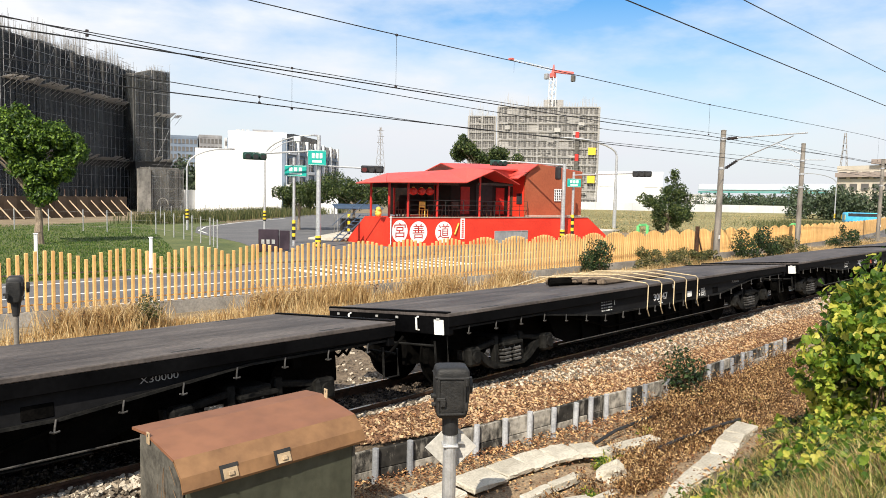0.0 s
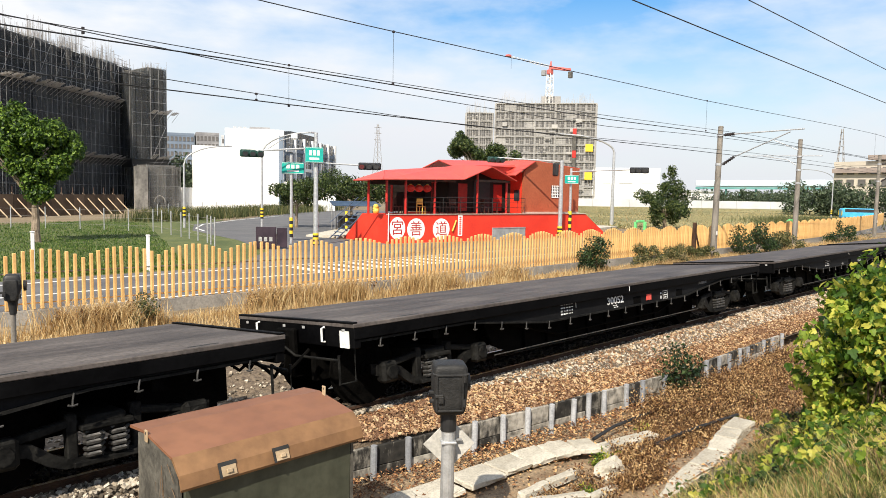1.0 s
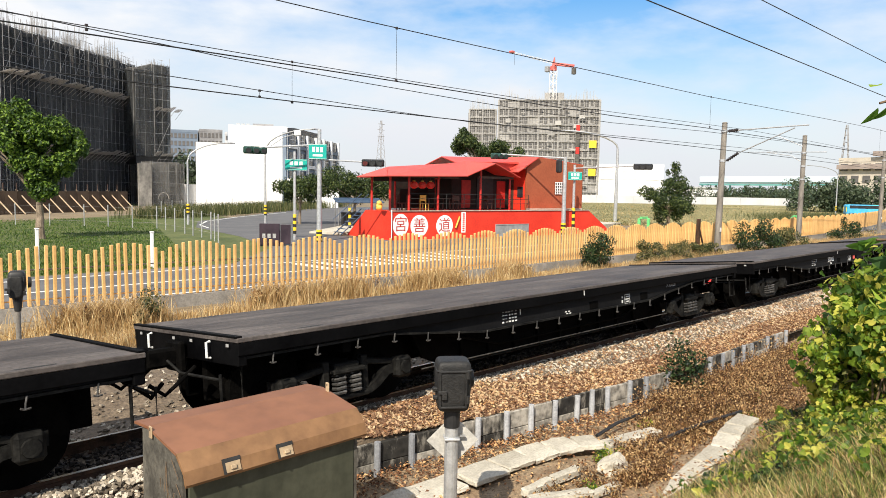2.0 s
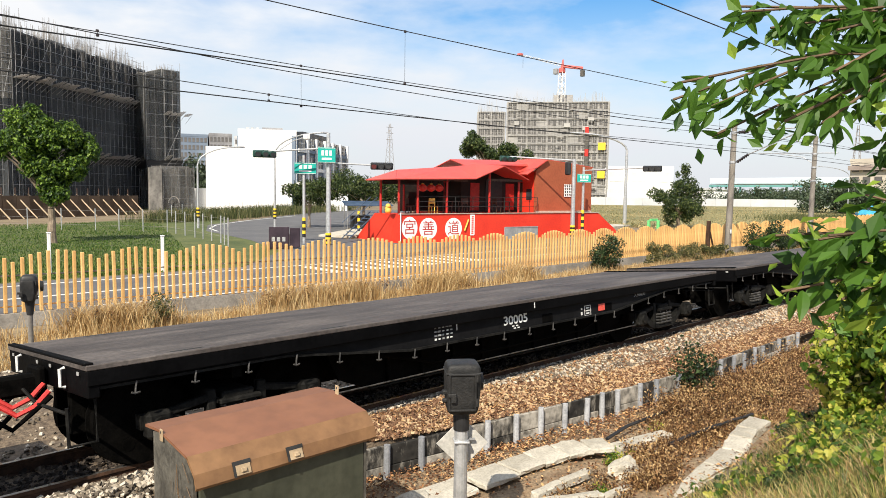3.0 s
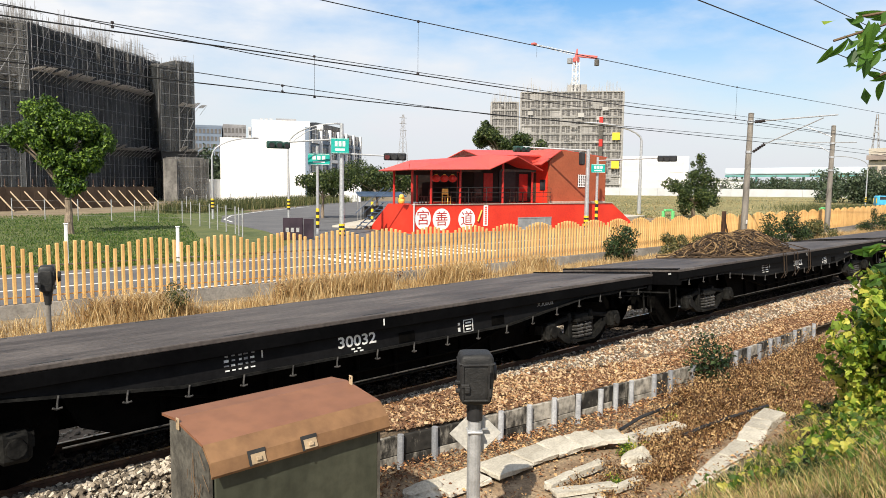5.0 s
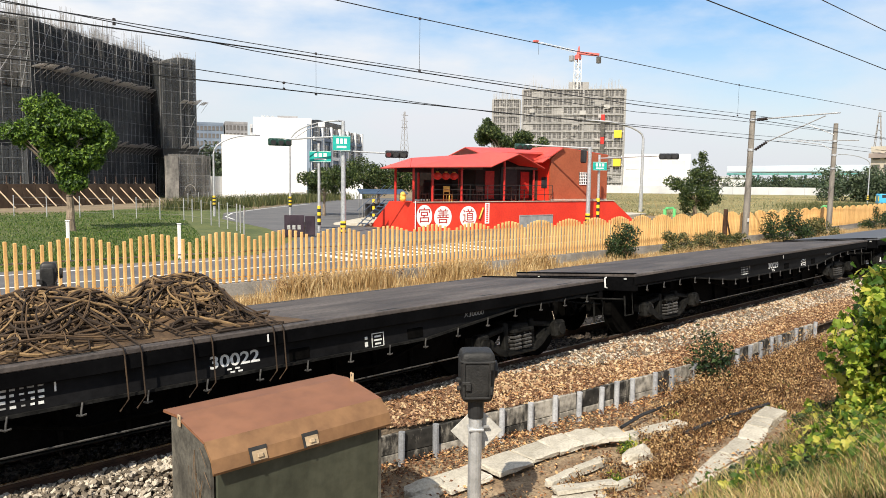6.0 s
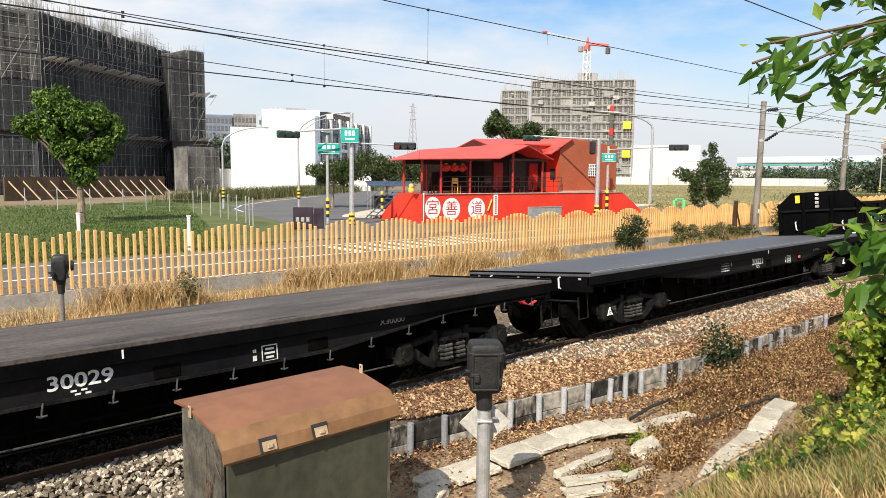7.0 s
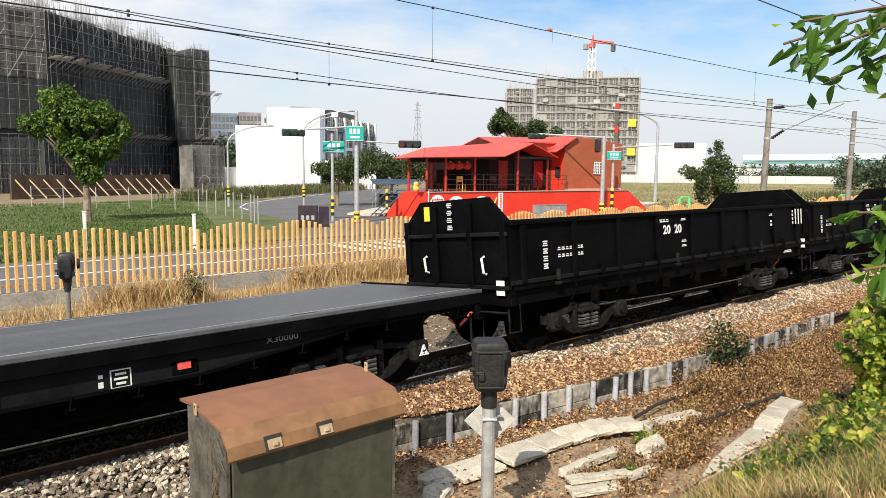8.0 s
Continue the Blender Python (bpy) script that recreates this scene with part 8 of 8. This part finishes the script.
def vine_bank():
    """Vine-covered bush and low leaves on the embankment."""
    t = thing("vine_bush", "dense bush overgrown with green and yellow vine leaves", "bush", pose(7.74, 1.76, 0.3))
    c = clump_ball(0.2, -0.1, 0.88, 0.80, 0.70, 0.85, 56, 0.14, 0.30, 71, -0.75) + clump_ball(0.7, 0.3, 0.55, 0.8, 0.6, 0.6, 30, 0.12, 0.26, 72)
    bm = bmesh.new()
    r = random.Random(73)
    for k in c[:26]:
        rod(bm, (r.gauss(0, 0.2), r.gauss(0, 0.2), -0.5), k[:3], 0.02, 0.006, 5)
    tagged(part("stem", bm, M["twig"], t), kind="stuff")
    leaf_cloud("foliage", c, 9000, 0.078, M["leaf_vine"], t, 74, lobed=True)
    leaf_cloud("inner_foliage", [(0.35, -0.05, 0.6, 0.6), (0.7, 0.2, 0.4, 0.5)], 2000, 0.09, M["leaf_shrub"], t, 75)
    edge = [(r.gauss(-0.16, 0.14), r.gauss(0.22, 0.16), r.uniform(0.05, 1.45), r.uniform(0.06, 0.15)) for k in range(34)]
    leaf_cloud("outer_foliage", edge, 900, 0.075, M["leaf_bright"], t, 174, fill=0.3, lobed=True)
    t2 = thing("creeper", "low creeper with green and yellow leaves on the slope", "creeper", pose(6.6, 1.9, 0.1))
    c2 = [(r.gauss(0, 0.7), r.gauss(-0.1, 0.4), 0, r.uniform(0.08, 0.2)) for k in range(50)]
    c2 = [(x, y, gz(6.6 + x, 1.9 + y) - 0.1 + 0.16, q) for x, y, _, q in c2]
    leaf_cloud("foliage", c2, 800, 0.065, M["leaf_vine"], t2, 76, lobed=True)
    sb = bmesh.new()
    for x, y, z, q in c2[:30]:
        rod(sb, (x + 0.1, y - 0.1, z - 0.3), (x, y, z + 0.05), 0.006, 0.004, 5)
    tagged(part("stem", sb, M["twig"], t2), kind="stuff")
    c3 = []
    for k in range(26):
        x, y = r.uniform(5.4, 8.2), r.uniform(0.7, 2.3)
        c3.append((x, y, gz(x, y) + 0.12, r.uniform(0.1, 0.22)))
    tagged(leaf_cloud("low_weeds", c3, 800, 0.055, M["leaf_vine"], None, 77, lobed=True), "green and yellow weeds on the embankment", "weeds", kind="stuff")


vine_bank()


def slope_weeds():
    r = random.Random(90)
    c = []
    for k in range(26):
        x, y = r.uniform(5.4, 6.6), r.uniform(1.6, 2.6)
        c.append((x, y, gz(x, y) + 0.08, r.uniform(0.07, 0.15)))
    tagged(leaf_cloud("dark_weeds", c, 1100, 0.04, M["leaf_dark"], None, 91), "dark green weeds at the foot of the embankment", "weeds", kind="stuff")

    def tall(q):
        x, y = q.uniform(4.4, 11), q.uniform(0.6, 2.6)
        return x, y, gz(x, y), 0.6 + 0.6 * q.random()
    tagged(blades("green_slope_grass", 24000, tall, 0.20, 0.0045, M["olive_bright"], 92, 1.3), "green grass among the straw on the embankment", "grass", kind="stuff")


slope_weeds()


def bank_clumps():
    """Leafy clumps, and dark leaves put in as shaded hollows, between the dry grass of the bank."""
    r = random.Random(190)
    for name, label, key, spots, size, per in (
            ("bright_weeds", "bright green and yellow leafy weeds on the bank", "leaf_bright", ((9.3, 3.15, 0.16), (9.1, 2.95, 0.13), (8.35, 2.45, 0.15), (7.6, 2.0, 0.12), (6.7, 1.75, 0.13), (6.1, 1.35, 0.14), (7.2, 2.45, 0.09)), 0.07, 70),
            ("green_weeds", "green leafy weeds on the bank", "leaf_vine", ((9.0, 2.75, 0.20), (8.0, 2.6, 0.18), (7.3, 1.9, 0.20), (6.5, 2.1, 0.16), (6.0, 1.7, 0.18), (5.6, 2.2, 0.15), (6.6, 1.3, 0.2), (7.9, 1.75, 0.16)), 0.06, 150),
            ("shaded_weeds", "dark green leaves put in as the shade of hollows in the bank", "leaf_dark", ((8.75, 2.95, 0.17), (8.2, 2.8, 0.13), (7.6, 2.6, 0.12), (6.35, 2.45, 0.14), (5.75, 2.55, 0.14), (6.9, 2.2, 0.14), (5.5, 1.9, 0.15)), 0.05, 170)):
        c = []
        for x, y, h in spots:
            for k in range(7):
                px, py = x + r.gauss(0, h * 0.9), y + r.gauss(0, h * 0.7)
                c.append((px, py, gz(px, py) + h * r.uniform(0.3, 1.1), h * r.uniform(0.35, 0.7)))
        tagged(leaf_cloud(name, c, per * len(spots), size, M[key], None, 191 + len(name), fill=0.3, lobed=True), label, "weeds", kind="stuff")

    def straw(q):
        cx, cy = q.choice(((8.9, 2.7), (8.2, 2.45), (7.6, 2.5), (7.0, 2.3), (6.4, 2.3), (6.0, 2.0), (7.4, 2.0), (9.6, 2.9), (5.4, 2.2)))
        x, y = q.gauss(cx, 0.22), q.gauss(cy, 0.16)
        return x, y, gz(x, y), 0.6 + 0.7 * q.random()
    tagged(blades("tangled_straw", 7000, straw, 0.17, 0.0045, M["brown_weed"], 193, 1.6), "tangled brown and straw stalks along the bank", "grass", kind="stuff")


bank_clumps()


# ---- swaying branches close to the camera ----
def leaf_mesh(name, length, width, curl, key):
    V, F = [], []
    for f in (0.0, 0.10, 0.25, 0.42, 0.60, 0.76, 0.90, 1.0):
        w = 0.5 * width * math.sin(math.pi * f ** 0.85) ** 0.9 if 0 < f < 1 else 0.002 * width
        z = -curl * 1.7 * f * f
        V += [(-w, length * f, z + w * 0.45), (0, length * f, z), (w, length * f, z + w * 0.45)]
    for k in range(7):
        i = k * 3
        F += [(i, i + 1, i + 4, i + 3), (i + 1, i + 2, i + 5, i + 4)]
    me = bpy.data.meshes.new(name)
    me.from_pydata(V, [], F)
    me.materials.append(M[key])
    return me


def branch(name, label, twigs, count, seed, size, inner):
    """Twigs as lists of points in the branch's own space; leaves hang along them."""
    t = thing(name, label, "branch")
    r = random.Random(seed)
    shapes = [leaf_mesh("leaf", size * s, size * 0.36 * s, size * 0.16, "leaf_branch") for s in (0.75, 1.0, 1.2)]
    for k, tw in enumerate(twigs):
        tw = [Vector(p) for p in tw]
        part("twig", path(bmesh.new(), tw, 0.0032, 6), M["twig"], t)
        n = count[k]
        for i in range(n):
            f = (0.15 + 0.85 * (i + r.random()) / n) * (len(tw) - 1)
            j = min(int(f), len(tw) - 2)
            p = tw[j].lerp(tw[j + 1], f - j)
            o = new("leaf", r.choice(shapes))
            o.parent = t
            d = (tw[j + 1] - tw[j]).normalized() * 0.6 + Vector((r.gauss(0, 0.55), r.gauss(-0.55, 0.45), r.gauss(0, 0.5)))
            q = d.to_track_quat("Y", "Z").to_matrix().to_4x4()
            o.matrix_local = Matrix.Translation(p + d * 0.012) @ q @ Matrix.Rotation(r.uniform(-1.2, 1.2), 4, "Y")
    cl = []
    for tw in twigs:
        for f in (0.35, 0.55, 0.75, 0.95):
            p = Vector(tw[0]).lerp(Vector(tw[-1]), f)
            cl.append((p.x, p.y - 0.02, p.z, 0.085))
    tagged(leaf_cloud("foliage", cl, inner, size * 0.8, M["leaf_branch"], t, seed, fill=0.2), kind="stuff")
    return t


# their own space: x to the right, y up, z back towards the eye, about 1.6 m before the lens
def spray(root, n, x0, x1, y0, y1, slope, seed):
    """Twigs fanning out from root towards the left."""
    r = random.Random(seed)
    out = []
    for k in range(n):
        x = x0 + (x1 - x0) * (k / (n - 1)) ** 0.8
        lo, hi = y0 + slope * x, y1 * min(1.0, 0.35 + x * 5)
        y, z = r.uniform(min(lo, hi), max(lo, hi)), r.uniform(-0.12, 0.12)
        e, s = Vector((x, y, z)), Vector((root[0], root[1] + r.uniform(-0.06, 0.06), z * 0.3))
        mid = s.lerp(e, 0.5) + Vector((0, 0.035, 0))
        out.append([s, s.lerp(mid, 0.5), mid, mid.lerp(e, 0.5) - Vector((0, 0.004, 0)), e - Vector((0, 0.012, 0))])
    return out


UPPER = branch("tree_branch", "leafy green branch swaying in the wind", spray((0.72, 0.12), 17, 0.0, 0.52, 0.0, 0.30, -0.45, 83), [27] * 17, 81, 0.058, 260)
LOWER = branch("tree_branch", "drooping green branch swaying in the wind", spray((0.60, 0.0), 16, 0.0, 0.36, -0.06, 0.20, -0.55, 85), [20] * 16, 82, 0.068, 1000)


def sway():
    base = aim(46.5, -5.0, 0.7)
    u = 1.6 / 1249

    def at(px, py, roll):
        return base @ pose((px - 784) * u, (441 - py) * u, -1.6, 0, 0, roll)
    up = [(0, 1760, 190, 0), (1.0, 1760, 190, 0), (1.7, 1740, 190, 0), (2.3, 1400, 190, 3), (2.8, 1210, 190, 4), (3.0, 1195, 185, 3), (3.2, 1240, 190, 2), (3.4, 1390, 170, -2), (3.5, 1590, 150, -4), (3.7, 1690, 180, -4), (4.2, 1640, 110, 0), (4.4, 1470, 95, 2), (4.6, 1425, 95, 3), (4.7, 1425, 75, 3), (5.2, 1520, 120, 0), (5.8, 1650, 180, -2), (6.2, 1630, 180, -2), (6.5, 1515, 170, 0), (6.6, 1450, 165, 1), (6.8, 1300, 165, 2), (7.0, 1290, 160, 3), (7.2, 1240, 165, 4), (7.4, 1320, 150, 1), (7.5, 1365, 135, 0), (7.8, 1345, 128, 1), (8.0, 1335, 128, 1)]
    low = [(0, 1700, 480, 0), (1.7, 1690, 480, 0), (2.3, 1450, 480, 0), (2.8, 1365, 470, 3), (3.2, 1440, 480, 1), (3.5, 1515, 500, -2), (4.0, 1620, 500, -3), (4.5, 1500, 520, 0), (5.2, 1580, 500, 0), (5.8, 1620, 490, -2), (6.5, 1500, 480, 0), (7.0, 1440, 490, 2), (7.5, 1465, 490, 1), (8.0, 1470, 470, 1)]
    walk(UPPER, [(t, at(x, y, r)) for t, x, y, r in up])
    walk(LOWER, [(t, at(x, y, r)) for t, x, y, r in low])


motions()
